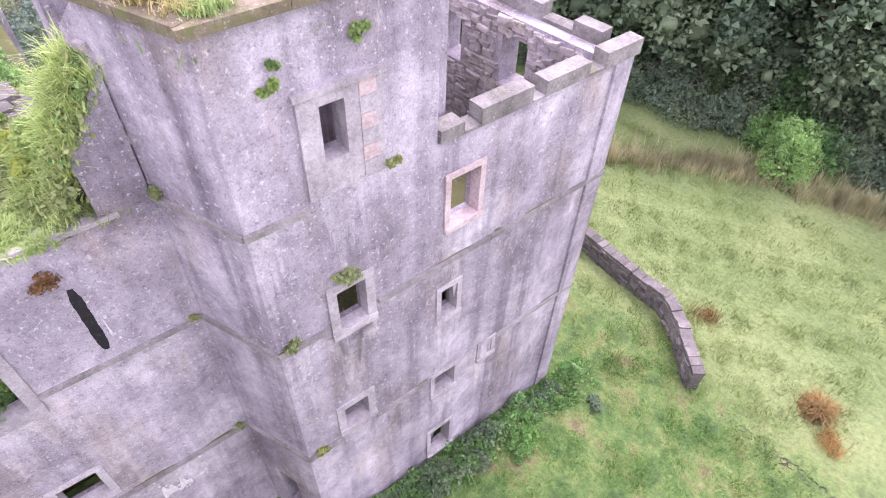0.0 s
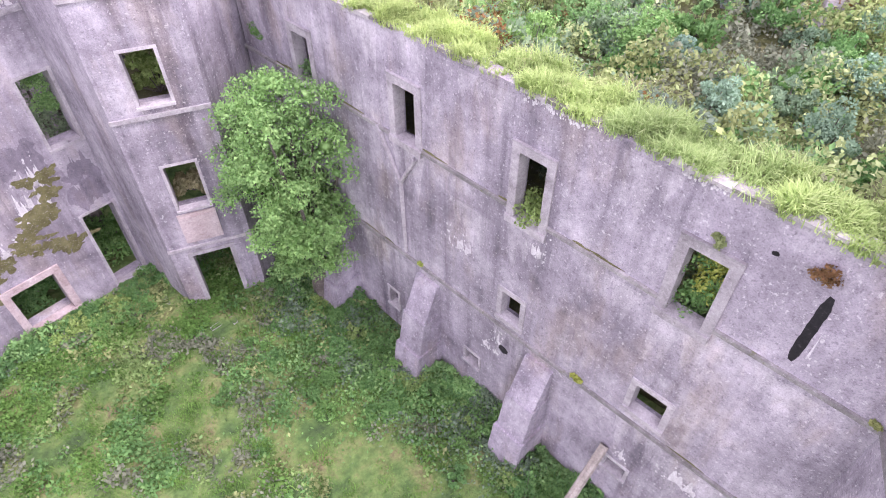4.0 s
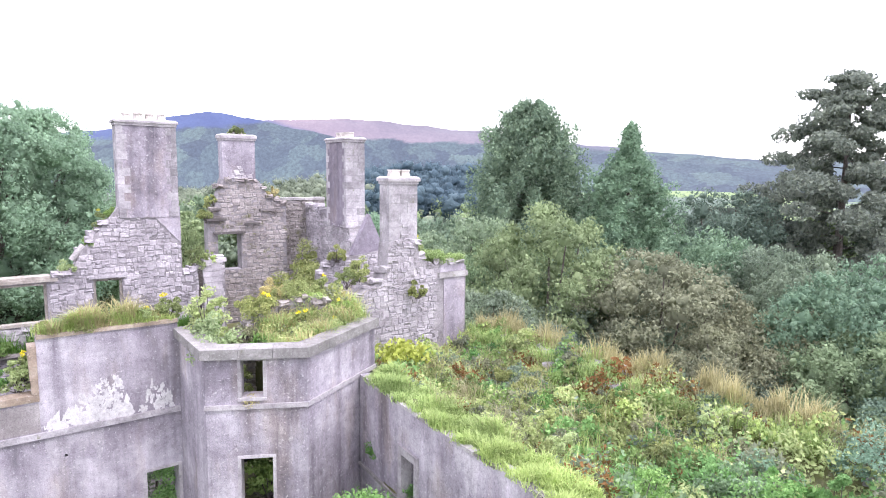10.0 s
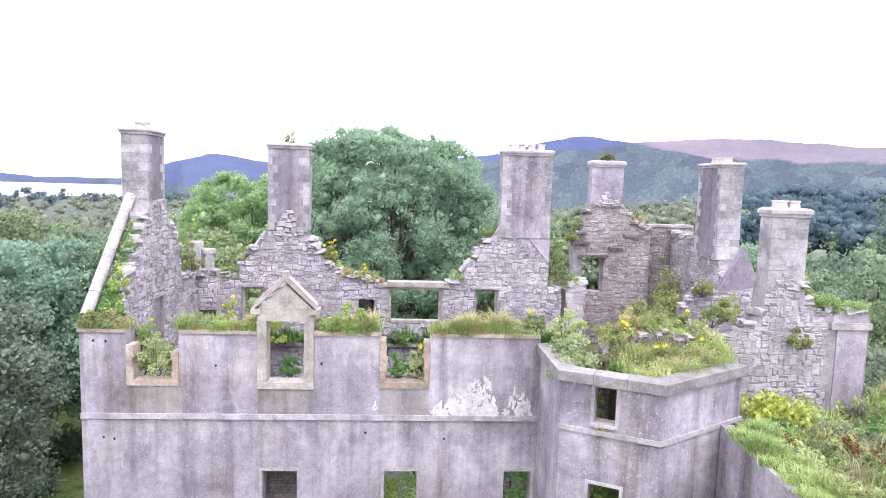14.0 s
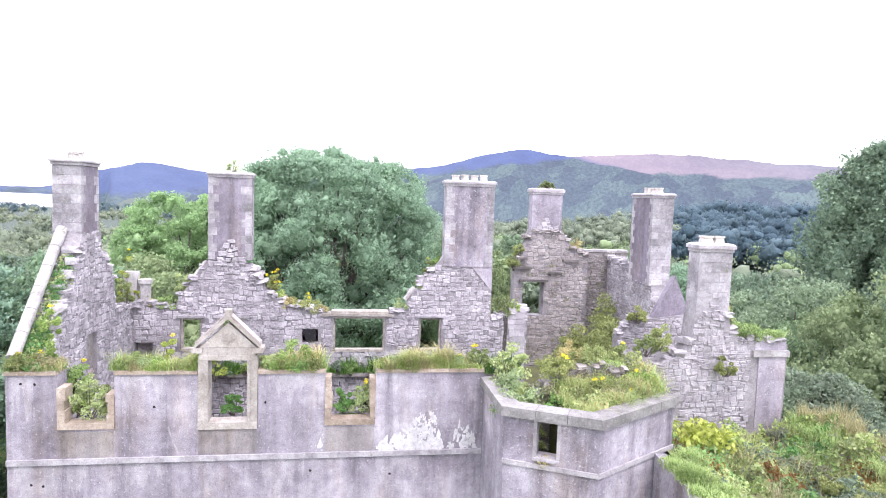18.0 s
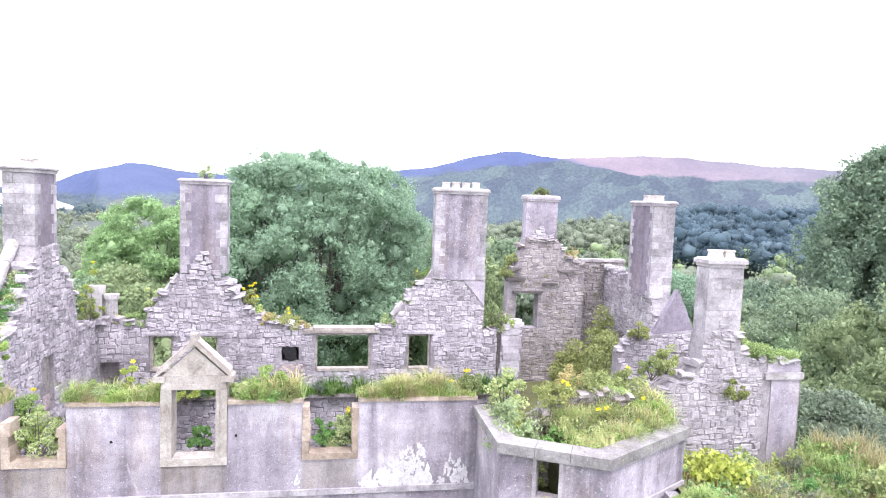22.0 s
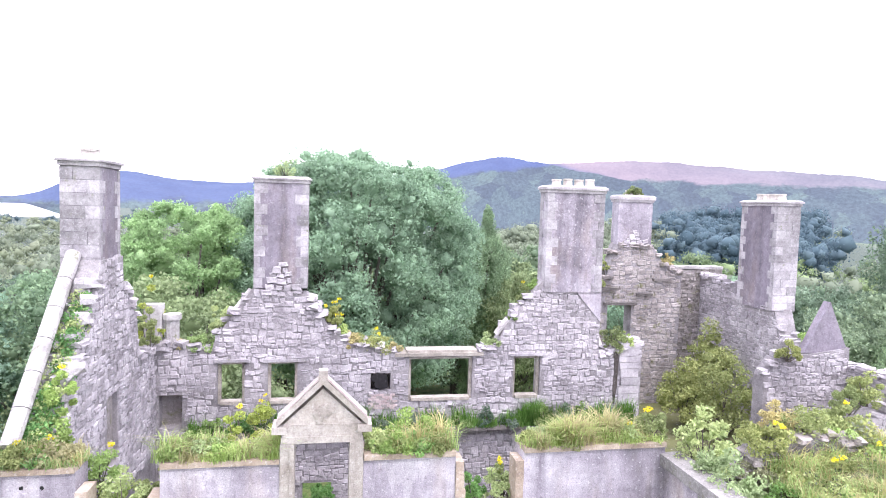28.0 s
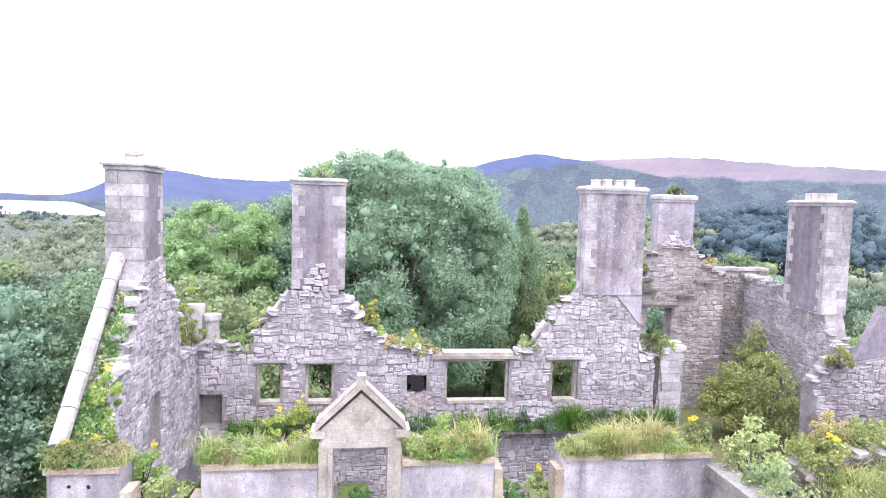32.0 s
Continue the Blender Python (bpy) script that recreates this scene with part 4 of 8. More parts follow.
# limewash patches and the mossy scar over the ground floor window
def lime_tongues(face, u0, u1, z0, height, seed, base=0.5, d=0.006):
    """A ragged sheet of limewash: broken lower edge, tongues running up."""
    r = random.Random(seed)
    m = Mesh()
    n = int((u1 - u0) / 0.035)
    ph = [r.uniform(0, 6.28) for _ in range(5)]
    rows = []
    for i in range(n + 1):
        q = i / n
        env = min(1.0, 4 * q, 4 * (1 - q)) ** 0.5
        w = 0.5 + 0.22 * math.sin(9 * q + ph[0]) + 0.2 * math.sin(21 * q + ph[1]) + 0.16 * math.sin(47 * q + ph[2])
        lo = z0 + 0.1 * abs(math.sin(13 * q + ph[3])) + r.uniform(0, 0.05) + (1 - env) * 0.25
        hi = lo + height * env * max(-0.2, w - (1 - base) * 0.5) * r.uniform(0.8, 1.12)
        rows.append((u0 + (u1 - u0) * q, lo, hi))
    for (ua, la, ha), (ub, lb, hb) in zip(rows, rows[1:]):
        if ha - la > 0.03 and hb - lb > 0.03:
            m.add([face.at(ua, la, d), face.at(ub, lb, d), face.at(ub, hb, d), face.at(ua, ha, d)], [(0, 1, 2, 3)])
    for _ in range(int(26 * (u1 - u0))):
        u, z, s = r.uniform(u0, u1), z0 + height * r.random() ** 1.5 * 1.1, r.uniform(0.01, 0.045)
        m.add([face.at(u + s * math.cos(k * 1.05) * r.uniform(0.6, 1.2), z + s * math.sin(k * 1.05) * r.uniform(0.6, 1.8), d) for k in range(6)], [(0, 1, 2, 3, 4, 5)])
    return m


def lime_patch(face, u0, u1, z0, height, seed, n=60):
    """Limewash left in overlapping flakes, thick at the foot and thinning upwards."""
    r = random.Random(seed)
    m = Mesh()
    for k in range(n):
        q = r.random() ** 1.6
        u = u0 + (u1 - u0) * (0.5 + (r.random() - 0.5) * (1 - 0.55 * q))
        w = r.uniform(0.03, 0.24) * (1 - 0.5 * q)
        m.add(*blob(face, seed * 100 + k, u, z0 + height * q, w, w * r.uniform(0.8, 2.4), 0.003 + 0.0002 * k, 16, 0.8))
    return m


for u0, u1, z0 in ((1.5, 3.2, 9.86), (5.75, 7.65, 9.86), (9.85, 11.55, 9.86)):
    part("apron", FRONT.block(Mesh(), u0 + 0.02, u1 - 0.02, z0, z0 + 0.85, -0.05, 0.003).done("apron", HARL_APRON), wall_front, "smooth brown render below a dormer")
for i, (a, b, z, h, n) in enumerate(((11.5, 14.2, 9.92, 0.4, 90), (12.6, 13.9, 9.95, 1.25, 80), (12.2, 13.0, 10.0, 0.7, 30), (14.2, 15.1, 9.92, 0.8, 34))):
    part("limewash_patch", lime_patch(FRONT, a, b, z, h, 40 + i, n).done("limewash_patch", LIMEWASH), wall_front, "peeling white limewash")
for i, (a, b, z, h, k) in enumerate([(9.55, 9.85, 9.9, 0.7, 0.4), (12.7, 13.6, 3.7, 1.2, 0.6), (8.0, 8.8, 2.8, 0.9, 0.5)]):
    part("limewash_patch", lime_tongues(FRONT, a, b, z, h, 50 + i, k, 0.004 + 0.002 * (i % 3)).done("limewash_patch", LIMEWASH), wall_front, "peeling white limewash")
for u0, u1, z0, z1, sd in ((13.9, 15.25, 2.85, 5.2, 5), (12.3, 13.9, 4.9, 6.2, 6)):
    m, r = Mesh(), random.Random(sd)
    for k in range(16):
        w = r.uniform(0.4, 0.9)
        m.add(*blob(FRONT, 1200 + 20 * sd + k, min(r.uniform(u0 + 0.3, u1 - 0.25), 14.95), r.uniform(z0 + 0.3, z1 - 0.3), w * 0.8, w, 0.002 + 0.0001 * k, 20, 0.5))
    part("bare_patch", m.done("bare_patch", HARL_MID), wall_front, "dark purple patch where the render has gone")
r = random.Random(81)
moss_line = [(10.3, 1.2), (10.5, 1.9), (11.2, 2.3), (11.9, 2.5), (12.4, 3.0), (12.8, 3.5), (13.3, 4.1), (13.5, 4.8), (13.2, 3.3), (12.9, 2.2), (13.4, 1.9)]
for i, (u, z) in enumerate(moss_line):
    m = Mesh()
    for k in range(9):
        w = r.uniform(0.12, 0.5)
        m.add(*blob(FRONT, 800 + 10 * i + k, u + r.gauss(0, 0.24), z + r.gauss(0, 0.17), w, w * r.uniform(0.5, 1.1), 0.012 + 0.002 * k + 0.001 * (i % 2), 22, 0.8))
    tagged(part("moss_patch", m.done("moss_patch", MOSS), wall_front, "dark brown moss"), kind="stuff")
for i, (a, b, z, h) in enumerate(((12.2, 13.5, 3.1, 1.6), (12.9, 13.7, 4.4, 1.2), (11.3, 12.2, 2.4, 0.7), (2.0, 3.4, 0.2, 1.6), (3.0, 4.6, 1.5, 1.2), (8.3, 9.4, 1.2, 1.0))):
    part("limewash_patch", lime_tongues(FRONT, a, b, z, h, 70 + i, 0.75, 0.004 + 0.0015 * (i % 3)).done("limewash_patch", LIMEWASH), wall_front, "peeling white limewash")
for k in range(7):
    m = Mesh()
    FRONT.block(m, 5.93, 7.09, 5.42 + 0.34 * k, 5.73 + 0.34 * k, -0.62 - 0.01 * (k % 2), -0.56)
    part("board", m.done("board", DARK_BOARD_GAP), wall_front, "dark weathered board closing the window")
# flat black spots paint the shade of small holes; nothing is cut
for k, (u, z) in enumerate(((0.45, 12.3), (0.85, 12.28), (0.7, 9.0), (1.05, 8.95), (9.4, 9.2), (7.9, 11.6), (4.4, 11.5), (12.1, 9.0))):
    part("putlog_hole", Mesh().add(*blob(FRONT, 180 + k, u, z, 0.08, 0.09, 0.006, 14, 0.2)).done("putlog_hole", PIT), wall_front, "flat black spot for the shade in a small wall hole")

# ---- the canted bay in the corner ----
BAY = [Face((15.32, 0.0), (15.32, -2.98)), Face((15.32, -2.98), (17.83, -4.27)), Face((17.83, -4.27), (21.2, -2.3))]
bayw = [(0.98, 1.6, 10.95, 12.05), (0.92, 1.82, 7.45, 9.13), (0.86, 1.84, 3.5, 5.28), (0.7, 2.0, -1.02, 1.4)]
m = Mesh()
BAY[0].wall(m, [(0, 12.1), (2.98, 12.1)], -1.6, 0.5)
BAY[1].wall(m, [(0, 12.1), (BAY[1].length, 12.1)], -1.6, 0.5, bayw)
BAY[2].wall(m, [(0, 12.1), (BAY[2].length, 12.1)], -1.6, 0.5)
wall_bay = new("wall_bay", m.welded("wall_bay", HARL))
tagged(wall_bay, "canted stair bay with grey roughcast faces in the courtyard corner", "wall", "", "structure")
for w in bayw[:3]:
    opening(BAY[1], wall_bay, *w, w=0.09, proud=0.02)
m = Mesh()
BAY[1].surround(m, *bayw[3], 0.16, 0.03, 0.4, False)
part("door_surround", m.done("door_surround", SURROUND), wall_bay, "plain stone doorway")
m = Mesh()
BAY[1].block(m, 0.7, 1.95, 2.05, 3.32, -0.2, 0.05)
BAY[1].block(m, 0.82, 1.83, 2.17, 3.2, 0.048, 0.07)
part("carved_panel", m.done("carved_panel", PINK), wall_bay, "pink sandstone armorial panel, worn smooth")
for z, h in ((10.62, 0.14), (7.05, 0.14), (1.75, 0.12)):
    for k, fc in enumerate(BAY[1:] if z > 10 else BAY[1:2]):
        m = Mesh()
        fc.block(m, -0.03, fc.length + 0.02, z, z + h, -0.1, 0.06)
        part("string_course", m.done("string_course", SURROUND), wall_bay)
for fc, k, zz in ((BAY[0], 3, 0.0), (BAY[1], 3, 0.006), (BAY[2], 4, 0.0)):
    for i in range(k):
        m = Mesh()
        a, b = fc.length * i / k, fc.length * (i + 1) / k
        fc.block(m, a + 0.006 - (0.08 if i == 0 else 0), b - 0.006 + (0.08 if i == k - 1 else 0), 12.104 + zz, 12.4 + zz, -0.5, 0.13)
        part("cornice_stone", m.done("cornice_stone", CORNICE), wall_bay)

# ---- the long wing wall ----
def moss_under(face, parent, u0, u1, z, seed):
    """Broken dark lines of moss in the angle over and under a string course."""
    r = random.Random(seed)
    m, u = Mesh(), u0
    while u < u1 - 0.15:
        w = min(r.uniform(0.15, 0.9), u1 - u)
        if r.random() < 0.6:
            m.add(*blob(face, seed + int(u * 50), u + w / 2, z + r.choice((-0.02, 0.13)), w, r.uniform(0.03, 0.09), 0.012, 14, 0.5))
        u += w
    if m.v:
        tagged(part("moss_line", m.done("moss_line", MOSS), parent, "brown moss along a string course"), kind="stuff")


wx = lambda y: 20.5 + 0.0702 * y
WING = Face((wx(-2.9), -2.9), (wx(-22.36), -22.36))
wu = lambda y: (-2.9 - y) * 1.00246
ww = [(wu(-5.85), wu(-6.6), 7.5, 9.15), (wu(-10.2), wu(-10.98), 7.65, 9.25), (wu(-14.3), wu(-15.05), 7.4, 9.25), (wu(-18.3), wu(-19.08), 7.4, 9.22)]
wlw = [(wu(-14.22), wu(-14.86), 3.62, 4.64), (wu(-18.38), wu(-19.18), 3.68, 4.68), (wu(-13.0), wu(-13.55), 0.3, 0.82), (wu(-18.33), wu(-18.95), 0.53, 1.04), (wu(-9.3), wu(-9.75), 0.05, 0.85)]
wing_top = [(0, 10.72), (4, 10.6), (9, 10.75), (14, 10.7), (WING.length, 10.8)]
wall_wing = new("wall_wing", WING.wall(Mesh(), wing_top, -1.7, 0.36, ww + wlw).welded("wall_wing", HARL))
tagged(wall_wing, "long grey roughcast wing wall facing the courtyard, stained and patched", "wall", "", "structure")
for w in ww:
    m = Mesh()
    WING.surround(m, *w, 0.22, 0.04, 0.3)
    WING.block(m, w[0] - 0.22, w[1] + 0.22, w[3] + 0.222, w[3] + 0.27, -0.1, 0.08)
    part("window_surround", m.done("window_surround", SURROUND), wall_wing, "broad worn stone window frame")
for w in wlw:
    opening(WING, wall_wing, *w, w=0.16 if w[2] > 2 else 0.1, proud=0.03)
for z, h in ((7.6, 0.1), (3.16, 0.11)):
    cuts = [0.0] + sorted(c for w in ww for c in (w[0] - 0.22, w[1] + 0.22) if z > 5) + [WING.length]
    for a, b in zip(cuts[::2], cuts[1::2]):
        m = Mesh()
        WING.block(m, a, b, z, z + h, -0.1, 0.075)
        part("string_course", m.done("string_course", CORNICE), wall_wing)
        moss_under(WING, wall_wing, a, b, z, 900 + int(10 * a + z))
m = Mesh()
side = [((0.095 + 0.005 * math.sin(1.3 * i) + 0.005 * math.sin(3.1 * i)) * min(1, 0.45 + 0.2 * i, 0.45 + 0.2 * (20 - i)), 7.98 + 1.7 * i / 20) for i in range(21)]
ring = side + [(-a * 0.9, z + 0.02) for a, z in reversed(side)]
m.add([WING.at(wu(-20.62) + a, z, 0.008) for a, z in ring], [(i, i + 1, 40 - i, 41 - i) for i in range(20)])
part("soot_stain", m.done("soot_stain", PIT), wall_wing, "tall dark slit-shaped scar in the render")
for i, (y, z, w, h, mt) in enumerate([(-14.45, 2.16, 0.35, 0.3, PIT), (-19.6, 9.95, 0.12, 0.1, PIT)]):
    part("soot_stain", Mesh().add(*blob(WING, 120 + i, wu(y), z, w, h, 0.006, 30, 0.12)).done("soot_stain", mt), wall_wing, "dark scar in the render")
for i, (y, z, w, h) in enumerate([(-20.72, 8.1, 0.2, 1.3), (-14.7, 6.5, 0.7, 0.8), (-14.0, 2.2, 0.5, 0.8), (-13.6, 1.6, 0.8, 0.5), (-18.4, 1.3, 0.5, 0.7), (-14.2, 10.5, 1.6, 0.15), (-17.6, 10.55, 1.1, 0.13), (-19.5, 2.0, 1.6, 1.0), (-12.0, 5.0, 1.2, 0.7)]):
    part("limewash_patch", lime_tongues(WING, wu(y), wu(y) + w, z, h, 140 + i, 0.45, 0.004 + 0.002 * (i % 3)).done("limewash_patch", LIMEWASH), wall_wing, "bare white patch")


def wash(face, parent, u0, u1, z, length, seed, d=0.003):
    """Where rain has run down and bleached the render: long ragged tongues hanging from z."""
    r = random.Random(seed)
    m = Mesh()
    n = max(6, int((u1 - u0) / 0.03))
    ph = [r.uniform(0, 6.28) for _ in range(4)]
    ends = []
    for i in range(n + 1):
        q = i / n
        k = 0.55 + 0.25 * math.sin(7 * q + ph[0]) + 0.2 * math.sin(19 * q + ph[1]) + r.uniform(-0.12, 0.12)
        ends.append(z - length * max(0.08, k) * min(1.0, 0.4 + 5 * q, 0.4 + 5 * (1 - q)))
    for i in range(n):
        ua, ub = u0 + (u1 - u0) * i / n, u0 + (u1 - u0) * (i + 1) / n
        m.add([face.at(ua, ends[i], d), face.at(ub, ends[i + 1], d), face.at(ub, z, d), face.at(ua, z, d)], [(0, 1, 2, 3)])
    part("bleached_run", m.done("bleached_run", HARL_PALE), parent, "pale run of bleached render")


for i, w in enumerate(ww + wlw[:2]):
    wash(WING, wall_wing, w[0] - 0.2, w[1] + 0.25, w[2] - 0.2, 1.6 if w[2] > 5 else 2.0, 300 + i)
for i, (y, z, w, h) in enumerate(((-8.6, 10.5, 1.1, 1.3), (-12.4, 10.5, 1.6, 0.9), (-16.6, 10.5, 1.2, 1.5), (-4.6, 7.4, 1.3, 2.0), (-12.2, 6.8, 1.4, 1.6), (-16.9, 7.4, 0.9, 1.2), (-19.4, 3.0, 2.2, 2.2), (-8.2, 3.0, 1.4, 1.5), (-20.2, 7.4, 1.4, 1.0))):
    wash(WING, wall_wing, wu(y), wu(y) + w, z, h, 320 + i)
for i, w in enumerate(wins):
    wash(FRONT, wall_front, w[0] - 0.1, w[1] + 0.1, w[2] - 0.1, 1.8, 340 + i)
for i, (u, z, w, h) in enumerate(((0.2, 9.6, 2.2, 1.8), (3.2, 9.6, 1.6, 1.0), (7.8, 9.6, 1.4, 1.6), (11.6, 9.6, 1.5, 1.2), (0.1, 12.5, 0.7, 1.9), (3.4, 12.5, 1.3, 0.8), (8.0, 12.5, 1.2, 1.0))):
    wash(FRONT, wall_front, u, u + w, z, h, 350 + i)
m = Mesh()
for a, b in (((-9.45, 7.7), (-10.3, 6.15)), ((-10.95, 7.3), (-10.3, 6.15)), ((-10.3, 6.2), (-10.35, 3.4))):
    limb(m, WING.at(wu(a[0]), a[1], 0.04), WING.at(wu(b[0]), b[1], 0.04), 0.07, 0.06, 6)
part("drain_scar", m.done("drain_scar", SURROUND), wall_wing, "forked lead drain crusted with lime")

for y in (-7.0, -11.35, -15.75):
    but = thing("buttress", (wx(y) - 0.5, y, -1.2), "stepped grey masonry buttress leaning on the wing wall", "buttress", "buttresses along the wing wall")
    u = wu(y)
    for z0, z1, d0, d1, k in ((-1.3, 0.15, 1.35, 1.1, 0.56), (0.154, 1.55, 1.0, 0.75, 0.5), (1.554, 2.85, 0.7, 0.12, 0.46)):
        m = Mesh()
        m.hexa([WING.at(u - k, z0, d0), WING.at(u + k, z0, d0), WING.at(u + k, z0, -0.02), WING.at(u - k, z0, -0.02)], [WING.at(u - k, z1, d1), WING.at(u + k, z1, d1), WING.at(u + k, z1, -0.02), WING.at(u - k, z1, -0.02)])
        part("buttress_stage", m.done("buttress_stage", HARL), but)
m = Mesh()
limb(m, (wx(-18.2) - 0.05, -18.2, 1.5), (16.3, -18.05, -1.15), 0.13, 0.15, 8)
tagged(new("timber_prop", m.done("timber_prop", TIMBER)), "bleached timber pole leaning against the wing wall", "pole")

# the wing's other sides and its overgrown top
m = Mesh()
Face((28.9, -22.5), (28.9, 0.7)).wall(m, [(0, 10.6), (8, 10.3), (15, 10.65), (23.2, 10.5)], -3, 0.8)
wall_wing_east = tagged(new("wall_wing_east", m.done("wall_wing_east", RUBBLE)), "rubble east wall of the wing, its top overgrown", "wall", "", "structure")


def wing_floor_z(x, y):
    k = min(1.0, max(0.0, min(x - wx(y) - 0.8, 28.1 - x) / 1.6))
    return 10.55 - 0.75 * k + 0.25 * noise.noise(Vector((x * 0.6, y * 0.6, 5))) + 0.12 * noise.noise(Vector((x * 1.8, y * 1.8, 9)))


v, f = [], []
ni, nj = 26, 60
for j in range(nj + 1):
    y = -22.3 + 22.9 * j / nj
    for i in range(ni + 1):
        x0 = wx(y) + 0.1 if y < -3 else max(wx(y) + 0.1, 20.9)
        x = x0 + (28.75 - x0) * i / ni
        v.append((x, y, wing_floor_z(x, y)))
f = [(j * (ni + 1) + i, j * (ni + 1) + i + 1, (j + 1) * (ni + 1) + i + 1, (j + 1) * (ni + 1) + i) for j in range(nj) for i in range(ni)]
o = len(v)
v += [(a, b, c - 0.35) for a, b, c in v[:o]]
f += [tuple(q + o for q in reversed(g)) for g in f]
tagged(new("wing_roof_soil", mesh_of("wing_roof_soil", v, f, SOIL)), "soil and moss over the fallen wing roof", "soil", "", "structure")

# ---- the south tower ----
TW = Face((17.07, -23.0), (16.61, -32.32))
TN = Face((18.95, -22.36), (17.07, -23.0))
tu = lambda y: (-23.0 - y) * (TW.length / 9.32)
tww = [(tu(-24.5), tu(-24.95), 11.64, 12.65), (tu(-27.1), tu(-27.88), 8.72, 10.0), (tu(-26.96), tu(-27.46), 5.7, 6.72), (tu(-24.34), tu(-25.0), 7.4, 8.57), (tu(-24.1), tu(-24.76), 3.6, 4.45),
       (tu(-26.84), tu(-27.56), 2.2, 3.13), (tu(-28.52), tu(-28.95), 2.56, 3.2), (tu(-26.76), tu(-27.52), -1.4, 0.05)]
step = tu(-26.75)
tower_top = [(0, 14.15), (step, 14.15), (step + 0.0005, 10.95), (TW.length, 10.95)]
m = Mesh()
TW.wall(m, tower_top, -3.0, 0.38, tww)
TN.wall(m, [(0, 14.15), (TN.length, 14.15)], -3.0, 0.6, [(0.55, 1.15, -1.2, 0.9)])
Face((16.61, -32.32), (23.0, -32.0)).wall(m, [(0, 10.95), (6.4, 10.95)], -3.0, 0.7, [(2.4, 3.22, 9.1, 10.45), (4.6, 5.3, 9.1, 10.4), (1.9, 2.75, 3.4, 5.4)])
Face((23.0, -32.0), (23.0, -21.5)).wall(m, [(0, 10.9), (4.5, 10.9), (5.0, 13.2), (9.5, 13.4)], -3.0, 0.7, [(2, 2.9, 7.8, 9.9)])
Face((23.0, -20.98), (18.95, -22.36)).wall(m, [(0, 10.9), (2.4, 11.2), (3.2, 12.3), (3.7, 12.6), (3.75, 13.6), (4.28, 14.1)], -1, 0.6)
Face((17.3, -27.3), (23.0, -27.2)).wall(m, [(0, 14.1), (2.6, 14.1), (3.2, 12.4), (5.7, 12.0)], -3, 0.55)
wall_tower = new("wall_tower", m.welded("wall_tower", HARL))
tagged(wall_tower, "square roughcast tower with one tall block and a lower open part", "tower", "", "structure")
for i, w in enumerate(tww):
    if i == 0:
        m = Mesh()
        TW.block(m, tu(-24.15), w[0] + 0.006, 11.0, 12.85, -0.25, 0.05)
        TW.block(m, w[1] - 0.006, tu(-25.62), 11.0, 12.85, -0.25, 0.03)
        TW.block(m, w[0] + 0.006, w[1] - 0.006, 12.644, 12.85, -0.25, 0.05)
        TW.block(m, w[0] + 0.006, w[1] - 0.006, 11.0, 11.646, -0.25, 0.04)
        TW.block(m, tu(-24.1), tu(-25.66), 12.852, 12.95, -0.1, 0.1)
        part("window_surround", m.done("window_surround", SURROUND), wall_tower, "tall stone frame, half of it blocked up")
        for k in range(6):
            m = Mesh()
            TW.block(m, tu(-25.2), tu(-25.5), 11.06 + 0.3 * k, 11.33 + 0.3 * k, 0.0, 0.05)
            part("blocking_stone", m.done("blocking_stone", PINK if k % 2 else SURROUND), wall_tower)
    else:
        opening(TW, wall_tower, *w, w=0.2 if i in (3, 4) else 0.13, proud=0.04, mat=PINK if i == 1 else None, label="reddened stone frame" if i == 1 else "")
for z, a, b in ((10.8, 0, tu(-24.1)), (7.6, 0, tu(-24.1)), (7.6, tu(-25.3), TW.length), (3.17, 0, tu(-23.9)), (3.17, tu(-25.0), tu(-26.6)), (3.17, tu(-29.1), TW.length)):
    m = Mesh()
    TW.block(m, a - 0.03, b, z, z + 0.12, -0.1, 0.075)
    part("string_course", m.done("string_course", CORNICE), wall_tower)
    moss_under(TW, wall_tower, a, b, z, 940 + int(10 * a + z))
for z in (10.8, 7.6, 3.17):
    m = Mesh()
    TN.block(m, 0, TN.length, z, z + 0.12, -0.1, 0.07)
    part("string_course", m.done("string_course", CORNICE), wall_tower)
for k, (fc, a, b) in enumerate(((TW, -0.15, 1.3), (TW, 1.3, 2.6), (TW, 2.6, step + 0.1), (TN, 0.0, 1.0), (TN, 1.0, 2.0))):
    m = Mesh()
    fc.block(m, a + 0.006, b - 0.006, 14.154 + 0.008 * (k > 2), 14.3 + 0.008 * (k > 2), -0.4, 0.14)
    part("cornice_stone", m.done("cornice_stone", MOSS_STONE), wall_tower, "brown mossy cornice")
for k, (a, b, z) in enumerate(((step + 0.05, step + 0.6, 11.3), (step + 0.62, step + 1.0, 11.08), (step + 1.02, step + 2.35, 11.4), (step + 2.37, step + 2.7, 11.06), (step + 2.72, step + 4.0, 11.36), (step + 4.02, step + 4.5, 11.08), (step + 4.52, TW.length + 0.1, 11.38))):
    m = Mesh()
    TW.block(m, a, b, 10.954, z - 0.06, -0.34, 0.05)
    part("coping_block", m.done("coping_block", TOWER_COPE), wall_tower)
TSO = Face((16.61, -32.32), (23.0, -32.0))
for a, b, z in ((0.72, 1.5, 11.35), (1.52, 2.4, 11.1), (2.42, 4.0, 11.4), (4.02, 5.0, 11.1), (5.02, 6.3, 11.38)):
    m = Mesh()
    TSO.block(m, a, b, 10.954, z - 0.06, -0.34, 0.05)
    part("coping_block", m.done("coping_block", TOWER_COPE), wall_tower)
